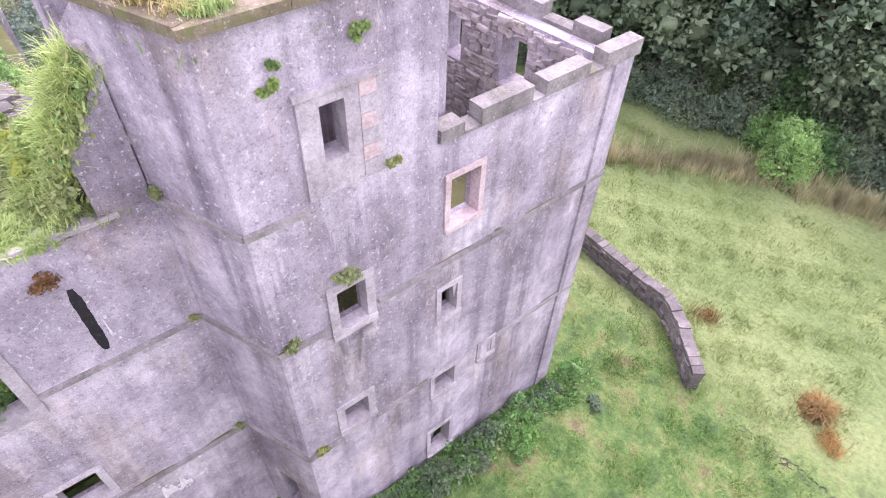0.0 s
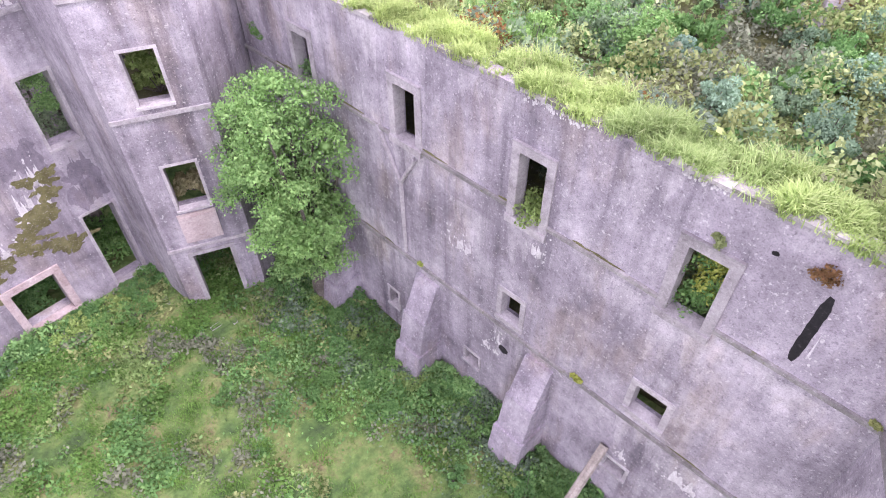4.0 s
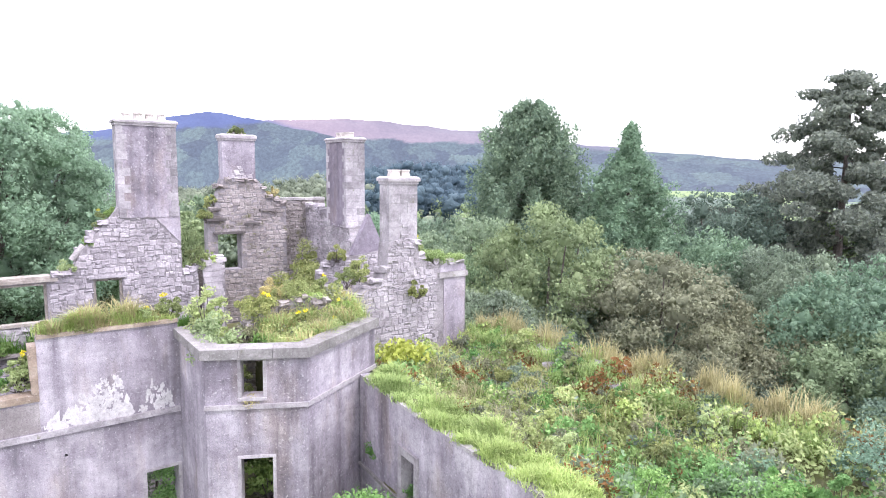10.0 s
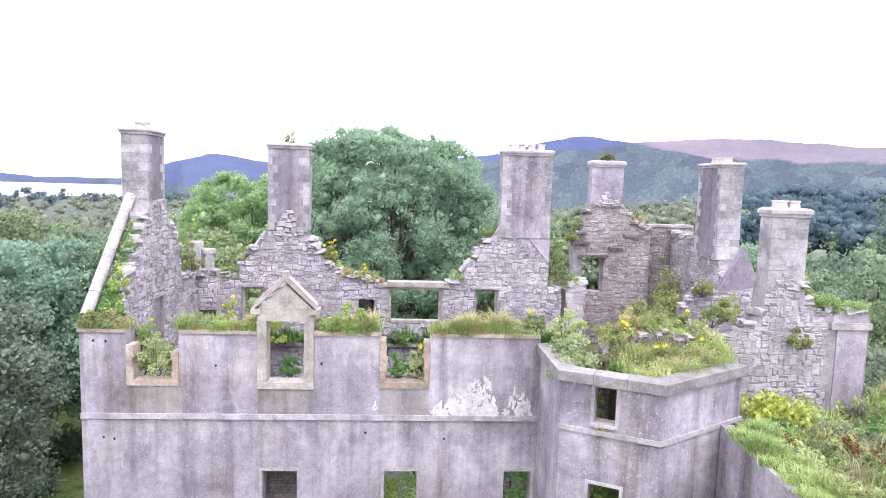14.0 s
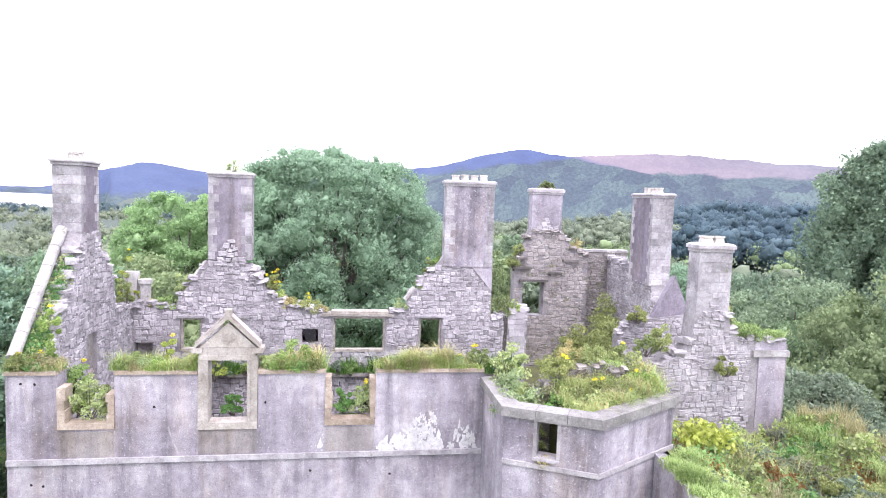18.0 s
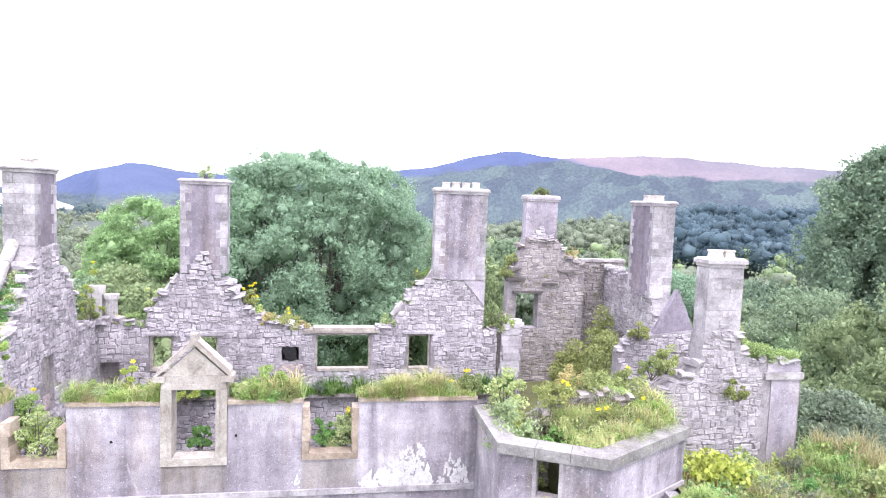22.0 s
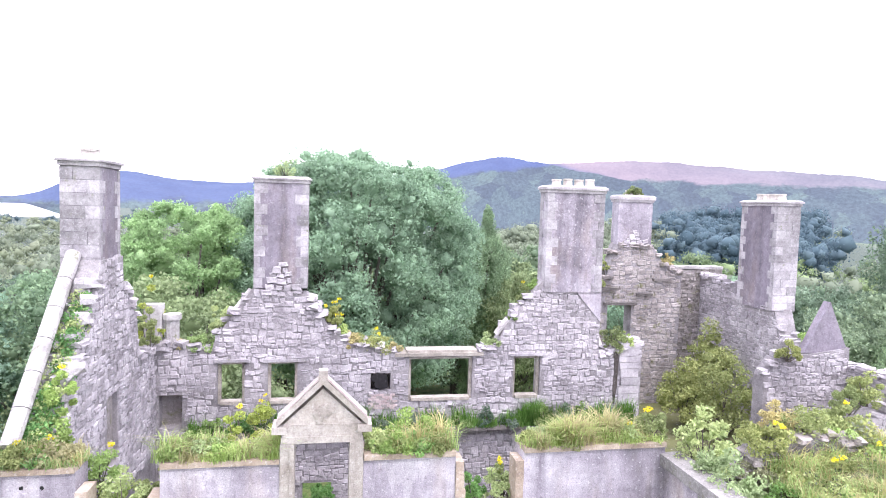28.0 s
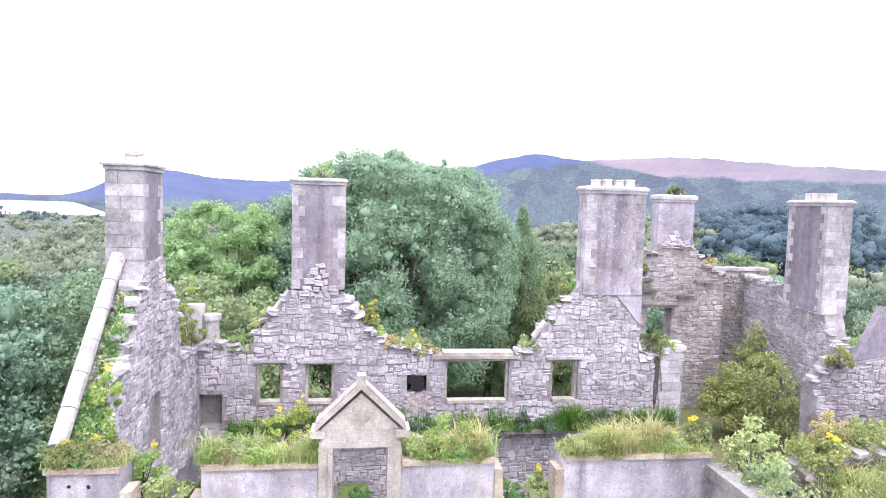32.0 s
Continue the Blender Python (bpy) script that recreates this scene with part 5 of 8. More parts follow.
tagged(new("floor_tower", Mesh().box(17.3, -31.9, 6.9, 22.5, -23.0, 7.1).done("floor_tower", SOIL)), "soil-covered floor inside the tower", "floor", "", "structure")

for i, w in enumerate(tww):
    wash(TW, wall_tower, w[0] - 0.15, w[1] + 0.2, w[2] - 0.14 if i else 10.98, 2.3 if i < 3 else 1.4, 360 + i)
for i, (u, z, w, h) in enumerate(((0.0, 10.78, 0.5, 2.4), (0.0, 7.58, 0.6, 2.6), (tu(-28.6), 10.8, 1.4, 1.2), (tu(-30.4), 10.8, 1.6, 0.9), (tu(-28.3), 3.15, 1.5, 2.8), (tu(-30.2), 3.15, 2.0, 3.6), (0.0, 3.15, 0.9, 2.2), (tu(-31.2), 7.58, 1.0, 1.6), (tu(-24.0), 7.3, 1.2, 2.4))):
    wash(TW, wall_tower, u + 0.01, u + w, z, h, 380 + i)
for i, (z, h) in enumerate(((10.78, 2.0), (7.58, 2.6))):
    wash(TN, wall_tower, TN.length - 0.6, TN.length - 0.01, z, h, 395 + i)

# ---- inner and rear walls, rubble ----
SPINE = Face((0.75, 8.95), (19.5, 8.95))
su = lambda x: x - 0.75
sp_holes = [(su(2.85), su(3.8), 11.1, 12.66), (su(4.62), su(5.68), 11.1, 12.66), (su(9.85), su(12.35), 11.05, 12.75), (su(14.02), su(15.12), 11.05, 12.72), (su(0.85), su(1.65), 10.25, 11.5), (su(8.4), su(9.15), 11.5, 12.15),
            (su(5.9), su(7.0), 6.0, 8.0), (su(10.2), su(11.4), 5, 8)]
sp_top = [(0, 13.3), (su(2.2), 13.2), (su(2.62), 13.0), (su(2.78), 13.6), (su(4.06), 15.4), (su(6.0), 15.2), (su(6.9), 13.8), (su(7.7), 13.25), (su(9.5), 12.95), (su(9.8), 12.8), (su(12.4), 12.8), (su(13.3), 13.2),
          (su(13.62), 13.95), (su(15.1), 15.75), (su(17.55), 15.7), (su(17.6), 12.7), (su(18.1), 13.0), (su(19.5), 13.15)]
wall_spine = new("wall_spine", SPINE.wall(Mesh(), sp_top, -2.0, 0.7, sp_holes).welded("wall_spine", MORTAR))
tagged(wall_spine, "rubble rear wall with two gables and empty window openings", "wall", "", "structure")
GABLE = Face((0.75, 0.7), (0.75, 9.0))
g_top = [(0, 12.7), (0.15, 12.9), (3.0, 16.55), (3.1, 16.8), (4.85, 16.8), (4.9, 15.9), (6.15, 14.75), (6.4, 13.4), (8.3, 13.3)]
g_holes = [(3.45, 4.3, 10.8, 12.9)]
wall_gable = new("wall_gable", GABLE.wall(Mesh(), g_top, -2.0, 0.82, g_holes).welded("wall_gable", MORTAR))
tagged(wall_gable, "rubble gable wall with a sloping skew and a blocked doorway", "wall", "", "structure")
part("blocked_door", GABLE.block(Mesh(), 3.45, 4.3, 10.8, 12.9, -0.5, -0.14).done("blocked_door", RUBBLE_BROWN), wall_gable, "doorway blocked with brick and stone")
for k in range(6):
    m = Mesh()
    a, b = k / 6, (k + 1) / 6
    P = lambda q: (0.06, 0.35 + 3.5 * q, 13.05 + 3.95 * q)
    limb(m, P(a), P(b - 0.004), 0.19, 0.19, 12)
    limb(m, P(b - 0.004), P(a), 0.188, 0.188, 12)
    part("skew_stone", m.done("skew_stone", COPING), wall_gable, "long rounded pale skew stone")
CROSS = Face((20.2, 0.9), (27.6, 0.9))
cu = lambda x: x - 20.2
c_top = [(0, 11.9), (cu(21.8), 12.2), (cu(22.7), 12.7), (cu(23.3), 13.0), (cu(23.62), 13.4), (cu(23.7), 14.5), (cu(25.12), 14.5), (cu(25.2), 13.8), (cu(25.9), 13.5), (cu(27.6), 13.45)]
wall_cross = new("wall_cross", CROSS.wall(Mesh(), c_top, 8.0, 0.8).welded("wall_cross", MORTAR))
tagged(wall_cross, "broken rubble cross wall above the wing with a rendered corner", "wall", "", "structure")
m = Mesh()
CROSS.block(m, cu(26.5), cu(27.64), 9.0, 12.85, -0.8, 0.03)
CROSS.block(m, cu(26.3), cu(27.62), 13.1, 13.55, -0.8, 0.025)
part("rendered_corner", m.done("rendered_corner", HARL), wall_cross, "pale rendered corner")
m = Mesh()
CROSS.block(m, cu(26.2), cu(27.75), 12.854, 13.09, -0.85, 0.12)
part("string_course", m.done("string_course", COPING), wall_cross)
NORTH = Face((20.6, 15.7), (25.3, 15.7))
nu = lambda x: x - 20.6
n_top = [(0, 14.6), (nu(20.95), 15.0), (nu(21.5), 16.9), (nu(23.6), 16.8), (nu(24.2), 15.9), (nu(25.3), 15.3)]
n_holes = [(nu(21.15), nu(22.5), 11.6, 13.7)]
wall_north = new("wall_north", NORTH.wall(Mesh(), n_top, -2.0, 0.8, n_holes).welded("wall_north", MORTAR))
tagged(wall_north, "brown rubble gable at the back with a window gap", "wall", "", "structure")
m = Mesh()
Face((25.3, 16.4), (28.2, 16.4)).wall(m, [(0, 15.5), (2.9, 15.6)], -2, 0.7)
Face((19.5, 9.6), (20.6, 15.7)).wall(m, [(0, 11.5), (3, 10.8), (6.2, 12.5)], -2, 0.6)
wall_north_low = tagged(new("wall_north_low", m.done("wall_north_low", RUBBLE_BROWN)), "low ruined walls behind the rear gable", "wall", "", "structure")
eu = lambda y: 17.0 - y
e_top = [(0, 15.4), (eu(13.6), 14.9), (eu(13.3), 14.3), (eu(10.6), 14.3), (eu(10.2), 13.2), (eu(6.5), 12.6), (eu(1.0), 13.3)]
EAST = Face((26.9, 17.0), (26.9, 1.0))
EAST.out = Vector((-1, 0, 0))
wall_east = new("wall_east", EAST.wall(Mesh(), e_top, -2.0, 0.9).welded("wall_east", MORTAR))
tagged(wall_east, "rubble east wall under a tall chimney stack", "wall", "", "structure")
INNER = Face((23.2, 6.4), (26.9, 6.4))
wall_inner = new("wall_inner", INNER.wall(Mesh(), [(0, 12.4), (0.5, 13.1), (3.7, 13.5)], 2.0, 0.6).done("wall_inner", MORTAR))
tagged(wall_inner, "low rubble wall carrying a rendered gable fragment", "wall", "", "structure")
m = Mesh()
tri3 = [(1.7, 13.3), (3.68, 13.3), (2.75, 15.3)]
m.add([INNER.at(u, z, -0.05) for u, z in tri3] + [INNER.at(u, z, -0.4) for u, z in tri3], [(0, 1, 2), (3, 5, 4), (0, 3, 4, 1), (1, 4, 5, 2), (2, 5, 3, 0)])
part("gable_fragment", m.done("gable_fragment", HARL_DARK), wall_inner, "triangular rendered gable fragment")

# ---- chimneys ----


def quoin_blocks(ch, x0, x1, y0, y1, z0, z1, seed, mat, solid=False):
    """Long and short corner stones, a hair proud; solid: whole courses across the narrow faces."""
    r = random.Random(seed)
    k = max(4, round((z1 - z0) / 0.37))
    h = (z1 - z0) / k
    q = 0.014
    for i in range(k):
        za, zb = z0 + i * h + 0.006, z0 + (i + 1) * h - 0.006
        for cy, sy in ((y0, 1), (y1, -1)):
            if solid:
                ly = min((0.2 if i % 2 else 0.4) + r.uniform(-0.03, 0.03), (y1 - y0) * 0.49)
                cut = x0 + (x1 - x0) * (r.uniform(0.3, 0.42) if i % 2 else r.uniform(0.58, 0.7))
                runs = ((x0 - q, cut - 0.005), (cut + 0.005, x1 + q))
            else:
                ly = min((0.3 if i % 2 else 0.5) + r.uniform(-0.05, 0.05), (y1 - y0) * 0.46)
                la, lb = (0.42, 0.24) if i % 2 else (0.24, 0.42)
                runs = ((x0 - q, x0 + min(la + r.uniform(-0.05, 0.06), (x1 - x0) * 0.4)), (x1 - min(lb + r.uniform(-0.05, 0.06), (x1 - x0) * 0.4), x1 + q))
            for xa, xb in runs:
                p = q + r.uniform(-0.006, 0.01)
                ya, yb = sorted((cy - sy * p, cy + sy * ly))
                part("quoin", Mesh().box(xa, ya, za, xb, yb, zb).done("quoin", mat), ch)


def chimney(label, x0, x1, y0, y1, z0, z1, body_mat, pots, seed, cap=0.3, round_pots=True, solid=False, quoins=True):
    ch = thing("chimney_stack", ((x0 + x1) / 2, (y0 + y1) / 2, z0), label, "chimney", "chimney stacks of the ruin")
    part("shaft", Mesh().box(x0, y0, z0, x1, y1, z1 - cap).done("shaft", body_mat), ch)
    if quoins:
        quoin_blocks(ch, x0, x1, y0, y1, z0 + 0.01, z1 - cap - 0.01, seed, ASHLAR, solid)
    m = Mesh().box(x0 - 0.05, y0 - 0.05, z1 - cap + 0.002, x1 + 0.05, y1 + 0.05, z1 - cap + 0.12)
    m.box(x0 - 0.11, y0 - 0.11, z1 - cap + 0.122, x1 + 0.11, y1 + 0.11, z1 - 0.05)
    m.hexa([(x0 - 0.11, y0 - 0.11, z1 - 0.048), (x1 + 0.11, y0 - 0.11, z1 - 0.048), (x1 + 0.11, y1 + 0.11, z1 - 0.048), (x0 - 0.11, y1 + 0.11, z1 - 0.048)],
           [(x0, y0, z1 + 0.03), (x1, y0, z1 + 0.03), (x1, y1, z1 + 0.03), (x0, y1, z1 + 0.03)])
    top = part("cap", m.done("cap", SURROUND), ch, "moulded stone cap")
    r = random.Random(seed)
    for i in range(pots):
        off = (i - (pots - 1) / 2) * 0.47
        px, py = (x0 + x1) / 2 + off, (y0 + y1) / 2
        if y1 - y0 > x1 - x0:
            px, py = (x0 + x1) / 2, (y0 + y1) / 2 + off
        m = Mesh()
        n, h = (12, r.uniform(0.24, 0.34)) if round_pots else (4, 0.28)
        a0 = math.pi / 4 if n == 4 else 0
        rows = [(0.2, 0), (0.17, h * 0.75), (0.2, h * 0.78), (0.2, h), (0.13, h), (0.12, h * 0.4)]
        if n == 4:
            rows = [(q * 1.42, z) for q, z in rows]
        vs = [(px + q * math.cos(a0 + 2 * math.pi * k / n), py + q * math.sin(a0 + 2 * math.pi * k / n), z1 + 0.02 + z) for q, z in rows for k in range(n)]
        fs = [(a * n + k, a * n + (k + 1) % n, (a + 1) * n + (k + 1) % n, (a + 1) * n + k) for a in range(len(rows) - 1) for k in range(n)] + [tuple(range(len(rows) * n - n, len(rows) * n))]
        m.add(vs, fs)
        part("chimney_pot", m.done("chimney_pot", CLAY), top)
    return ch


ch1 = chimney("granite chimney stack on the side gable, ivy at its foot", -0.3, 0.66, 3.95, 5.55, 16.5, 19.55, HARL_DARK, 2, 1, 0.22, solid=True)
ch2 = chimney("roughcast chimney stack with granite corners and a sapling on top", 4.1, 5.98, 8.9, 9.7, 15.4, 19.45, HARL_MID, 0, 2, 0.22)
ch3 = chimney("tall roughcast chimney stack with four clay pots", 15.16, 17.52, 8.88, 9.75, 15.3, 19.5, HARL, 4, 3, 0.26)
ch4 = chimney("weathered chimney stack far back with weeds on its cap", 21.55, 23.45, 15.72, 16.5, 16.8, 19.45, HARL, 2, 4, 0.34, quoins=False)
ch5 = chimney("dark purple roughcast chimney stack with granite corners", 26.82, 28.0, 10.7, 13.15, 14.2, 19.3, HARL_DARK, 4, 5, 0.24, solid=True)
ch6 = chimney("square granite chimney stack with two square pots", 23.74, 25.08, 0.93, 1.65, 14.2, 17.2, ASHLAR, 2, 6, 0.3, False, True)

# ---- trees and woods ----
R3 = random.Random(11)
big_tree = tree("tree", (8.9, 35, -1.5), tree_meshes(1, 25.0, 9.6, LEAF_ASH, "round", 260000, 0.15, 130, 0.34), "large rounded ash tree in full leaf behind the ruin")
light_tree = tree("tree", (-3.4, 32, -1.5), tree_meshes(2, 21.0, 4.9, LEAF_SPRING, "round", 110000, 0.14, 64, 0.4), "bright green tree in leaf behind the ruin")
LEAFS = (LEAF_MAPLE, LEAF_GREY, LEAF_DULL, LEAF_BROWN, LEAF_BLUE, LEAF_ASH)
BROAD = [tree_meshes(20 + i, 16.0, 6.2, mt, "round", 34000, 0.19, 34 + 2 * i, 0.28) for i, mt in enumerate(LEAFS)]
BROAD_NEAR = [tree_meshes(70 + i, 16.0, 6.2, mt, "round", 44000, 0.16, 40, 0.28) for i, mt in enumerate((LEAF_MAPLE, LEAF_GREY))]
BROAD_FAR = [tree_meshes(50 + i, 16.0, 6.2, mt, "round", 8000, 0.36, 24, 0.3) for i, mt in enumerate((LEAF_DARK, LEAF_GREY, LEAF_DULL, LEAF_GLADE))]
CONIF = [spire_meshes(30, 28.0, 5.9, [(0, 0.8), (0.4, 1.0), (0.66, 1.0), (0.78, 0.92), (0.88, 0.78), (0.95, 0.56), (1, 0.22)], LEAF_CONIFER, 130000, 0.25, 420, 1.2, 0.26, 0.15)]
FIR = [spire_meshes(31, 24.0, 3.9, [(0, 1.0), (0.6, 1.0), (0.76, 0.9), (0.84, 0.6), (0.89, 0.28), (0.95, 0.22), (1, 0.1)], LEAF_FIR, 90000, 0.19, 420, 1.2, 0.28, 0.16)]
PINE = [spire_meshes(40, 27.0, 8.2, [(0, 0.95), (0.4, 0.95), (0.6, 0.85), (0.72, 0.62), (0.79, 0.7), (0.86, 0.42), (0.93, 0.4), (1, 0.1)], LEAF_PINE, 100000, 0.27, 200, 0.5, 0.5, 0.14)]


def polar(brg, dist, eye=(10.8, -20.2)):
    return eye[0] + dist * math.sin(radians(brg)), eye[1] + dist * math.cos(radians(brg))


def plant(kind, brg, dist, top, wide=1.0, label="", eye=(10.8, -20.2)):
    x, y = polar(brg, dist, eye)
    if x > -8.5 and -60 < y < 20 and x < 32:
        return
    z = ground_z(x, y)
    me, base = {"broad": (R3.choice(BROAD if dist < 58 else BROAD_FAR), 16.0), "conifer": (CONIF[0], 28.0), "fir": (FIR[0], 24.0), "pine": (PINE[0], 27.0)}.get(kind, (BROAD[kind] if kind in range(6) else BROAD_NEAR[kind - 6] if kind in (6, 7) else None, 16.0))
    h = (top - z) / base
    tree("tree", (x, y, z - 0.2), me, label or "broadleaf tree in the wood round the ruin", (h * wide, h * wide, h), R3.uniform(0, 6.28), "tree", "trees of the wood")


plant("conifer", 44.3, 62, 24.2, 1.0, "broad tall conifer above the wood")
plant("fir", 53.2, 60, 22.0, 1.0, "pointed blue-green conifer above the wood")
plant("pine", 69.5, 66, 26.4, 1.0, "old pine with dark layered boughs")
plant("conifer", 78.0, 70, 22.0, 1.2, "broad tall conifer above the wood")
plant("fir", 9.6, 62, 18.6, 0.7, "slender dark conifer beside the great tree")
# (leaf colour, bearing, distance, crown top, width)
for k, brg, dist, top, wide in ((2, 46.5, 43, 15.4, 0.85), (3, 56.5, 41, 12.9, 1.0), (1, 61.7, 66, 16.2, 0.95), (4, 72.0, 40, 13.2, 0.9), (1, 64.0, 50, 12.6, 0.8), (1, 67.5, 46, 12.6, 0.75), (0, 39.0, 52, 14.0, 0.9), (0, 36.5, 62, 13.2, 0.9), (4, 41.5, 48, 12.6, 0.8), (2, 20.0, 68, 14.5, 0.7), (5, 23.5, 64, 14.0, 0.75), (2, 27.0, 66, 15.0, 0.8), (5, 30.5, 62, 13.5, 0.8), (2, 17.0, 70, 14.0, 0.7), (2, 12.5, 60, 13.0, 0.6),
                                (0, 50.5, 48, 12.0, 0.9), (4, 59.5, 52, 13.4, 0.9), (0, 76.0, 46, 13.0, 1.0), (1, 80.0, 42, 12.0, 1.0), (2, 84.0, 46, 13.0, 1.0), (0, 88.0, 44, 13.0, 1.0), (4, 92.0, 47, 13.5, 1.0)):
    plant(k, brg, dist, top, wide)
for i in range(30):
    brg = 34 + 60 * (i % 15) / 15 + R3.uniform(-1.5, 1.5)
    dist = (36, 72)[i // 15] + R3.uniform(-3, 8)
    plant(R3.choice((0, 2, 3, 1)) if i < 15 else "broad", brg, dist, (9.6 if i < 15 else 11.5) + R3.uniform(-1.5, 1.8), R3.uniform(0.9, 1.3))
for i in range(40):
    brg = -78 + 64 * (i % 14) / 14 + R3.uniform(-2, 2)
    dist = 30 + 15 * (i // 14) + R3.uniform(-4, 4)
    plant(R3.choice((6, 7)) if dist < 42 else R3.choice((0, 0, 1, 1, 4, 2, 5)), brg, dist, 14.6 - (dist - 30) * 0.03 + R3.uniform(-1.4, 1.2), R3.uniform(0.9, 1.2))
for i in range(14):
    plant(R3.choice((6, 7, 6)), -39 - 36 * i / 14, 31 + R3.uniform(0, 4), 10.5 + R3.uniform(-2.0, 1.5), R3.uniform(0.9, 1.1))
for i in range(34):
    x, y = -10 - R3.random() * 9, -12 + 34 * i / 34
    bush("shrub", (x, y, ground_z(x, y) - 0.1), R3.uniform(1.2, 1.9), R3.uniform(1.4, 3.0), R3.choice((LEAF_MAPLE, LEAF_BLUE)), "dark undergrowth beneath the trees", n=700, size=0.22, seed=1020 + i, group="undergrowth of the wood")
for i in range(16):
    plant("broad", -16 + 48 * i / 16 + R3.uniform(-1.5, 1.5), 74 + R3.uniform(-9, 9), 12.0 + R3.uniform(-2, 2), 1.1)
for i in range(34):
    x, y = 46 - 46 * (i % 17) / 17 + R3.uniform(-2, 2), -54.5 - 7 * (i // 17) - 10 * (i % 17) / 17 + R3.uniform(-2, 2)
    z = ground_z(x, y)
    h = R3.uniform(11, 15) / 16
    tree("tree", (x, y, z - 0.2), BROAD_FAR[0], "dark broadleaf tree at the edge of the pasture", (h * 1.15, h * 1.15, h), R3.uniform(0, 6.28), "tree", "trees of the wood")
for i in range(64):
    x = 46 - 50 * (i % 32) / 32 + R3.uniform(-1, 1)
    y = -49.0 - 3.2 * (i // 32) - 10 * (46 - x) / 46 + R3.uniform(-1.0, 1.0)
    bush("shrub", (x, y, ground_z(x, y) - 0.1), R3.uniform(1.5, 2.4), R3.uniform(1.6, 3.2) + 3.0 * (i // 32), R3.choice((LEAF_DARK, LEAF_DARK, LEAF_DARK, LEAF_NETTLE)), "dark undergrowth along the wood's edge", n=800, size=0.2, seed=980 + i, group="undergrowth of the wood")
for i in range(14):
    x, y = 40 + R3.uniform(-3, 9), -46 + 50 * i / 14
    z = ground_z(x, y)
    h = R3.uniform(0.45, 0.6)
    tree("tree", (x, y, z - 0.2), R3.choice(BROAD[:4]), "broadleaf tree in the wood round the ruin", (h * 1.2, h * 1.2, h), R3.uniform(0, 6.28), "tree", "trees of the wood")


def far_woods(name, n, b0, b1, d0, d1, mat, seed, hmin, hmax, label, leaf=1.1):
    rng = np.random.default_rng(seed)
    cs, rs = [], []
    for _ in range(n):
        brg, d = rng.uniform(b0, b1), d0 * (d1 / d0) ** rng.uniform(0, 1)
        x, y = polar(brg, d)
        if -72 < brg < -17 and d > 1000:
            continue
        if math.hypot(x - 430, y - 215) < 150 or (abs(brg - 60) < 6 and d > 110):
            continue
        h = rng.uniform(hmin, hmax)
        z = ground_z(x, y)
        for k in range(5):
            cs.append((x + rng.normal() * h * 0.22, y + rng.normal() * h * 0.22, z + h * rng.uniform(0.35, 0.85)))
            rs.append(h * rng.uniform(0.2, 0.34))
    cs, rs = np.array(cs), np.array(rs)
    v, f = join(cloud(cs, rs * 1.1, 56, leaf * 0.75, 0.3, rng, 0.85, True), knots(cs, rs * 0.55, rng))
    tagged(new(name, quick_mesh(name, v, f, mat)), label, "woodland", "", "stuff")


far_woods("far_woods", 420, -75, 95, 95, 420, LEAF_HAZE, 5, 7, 12, "mixed woodland beyond the ruin, paled by painted haze", 0.8)
far_woods("far_woods", 260, 2, 95, 90, 260, LEAF_GLADE, 6, 6, 11, "lighter woodland beyond the ruin", 0.75)
far_woods("far_woods", 420, -36, -4, 92, 950, LEAF_HAZE, 9, 6, 11, "woodland towards the lake, paled by painted haze", 0.75)
far_woods("far_woods", 300, 29.5, 41, 215, 400, LEAF_FAR_HAZED, 7, 10, 16, "dark wood on the rise, blued by painted haze", 0.8)
far_woods("far_woods", 260, 8, 30, 220, 480, LEAF_HAZE, 10, 8, 13, "mixed wood on the rise, paled by painted haze", 0.8)
far_woods("far_woods", 520, -75, 95, 480, 1500, LEAF_FAR_HAZED, 8, 10, 15, "dark woodland in the valley, blued by painted haze", 1.6)

# ---- plants on and about the ruin ----


def strip(x0, y0, x1, y1, z, wide, n, tufts=None, zj=0.03):
    """Tufts of points along a wall top."""
    def fn(rng, k):
        knots = rng.uniform(0, 1, max(4, int(1.1 * math.hypot(x1 - x0, y1 - y0))))
        t = np.clip(np.where(rng.uniform(0, 1, max(8, n // 30)) < 0.55, rng.choice(knots, max(8, n // 30)) + rng.normal(size=max(8, n // 30)) * 0.035, rng.uniform(0, 1, max(8, n // 30))), 0, 1)
        c = np.stack([x0 + (x1 - x0) * t, y0 + (y1 - y0) * t, np.full(len(t), z)], 1)
        d = np.array([-(y1 - y0), x1 - x0, 0]) / math.hypot(x1 - x0, y1 - y0)
        c = c + d * rng.uniform(-0.5, 0.5, len(t))[:, None] * wide
        p = tufted(rng, k, c, 0.07)
        p[:, 2] += rng.uniform(-zj, zj, k)
        return p
    return fn


for i, (a, b, n, h) in enumerate(((0.0, 1.5, 2200, 0.36), (3.2, 5.7, 4200, 0.38), (7.7, 9.8, 3400, 0.42), (11.6, 15.2, 6500, 0.36))):
    grass_on(strip(a, 0.35, b, 0.35, 12.68, 0.62, n), n, h, GRASS, "wall_top_grass", "long yellow-green grass on the parapet", 0.95, 0.02, seed=200 + i)
    grass_on(strip(a, 0.2, b, 0.45, 12.68, 0.6, n // 3), n // 3, h * 1.3, GRASS_DRY, "wall_top_dry_grass", "bleached seeding grass on the parapet", 0.9, 0.022, seed=220 + i)

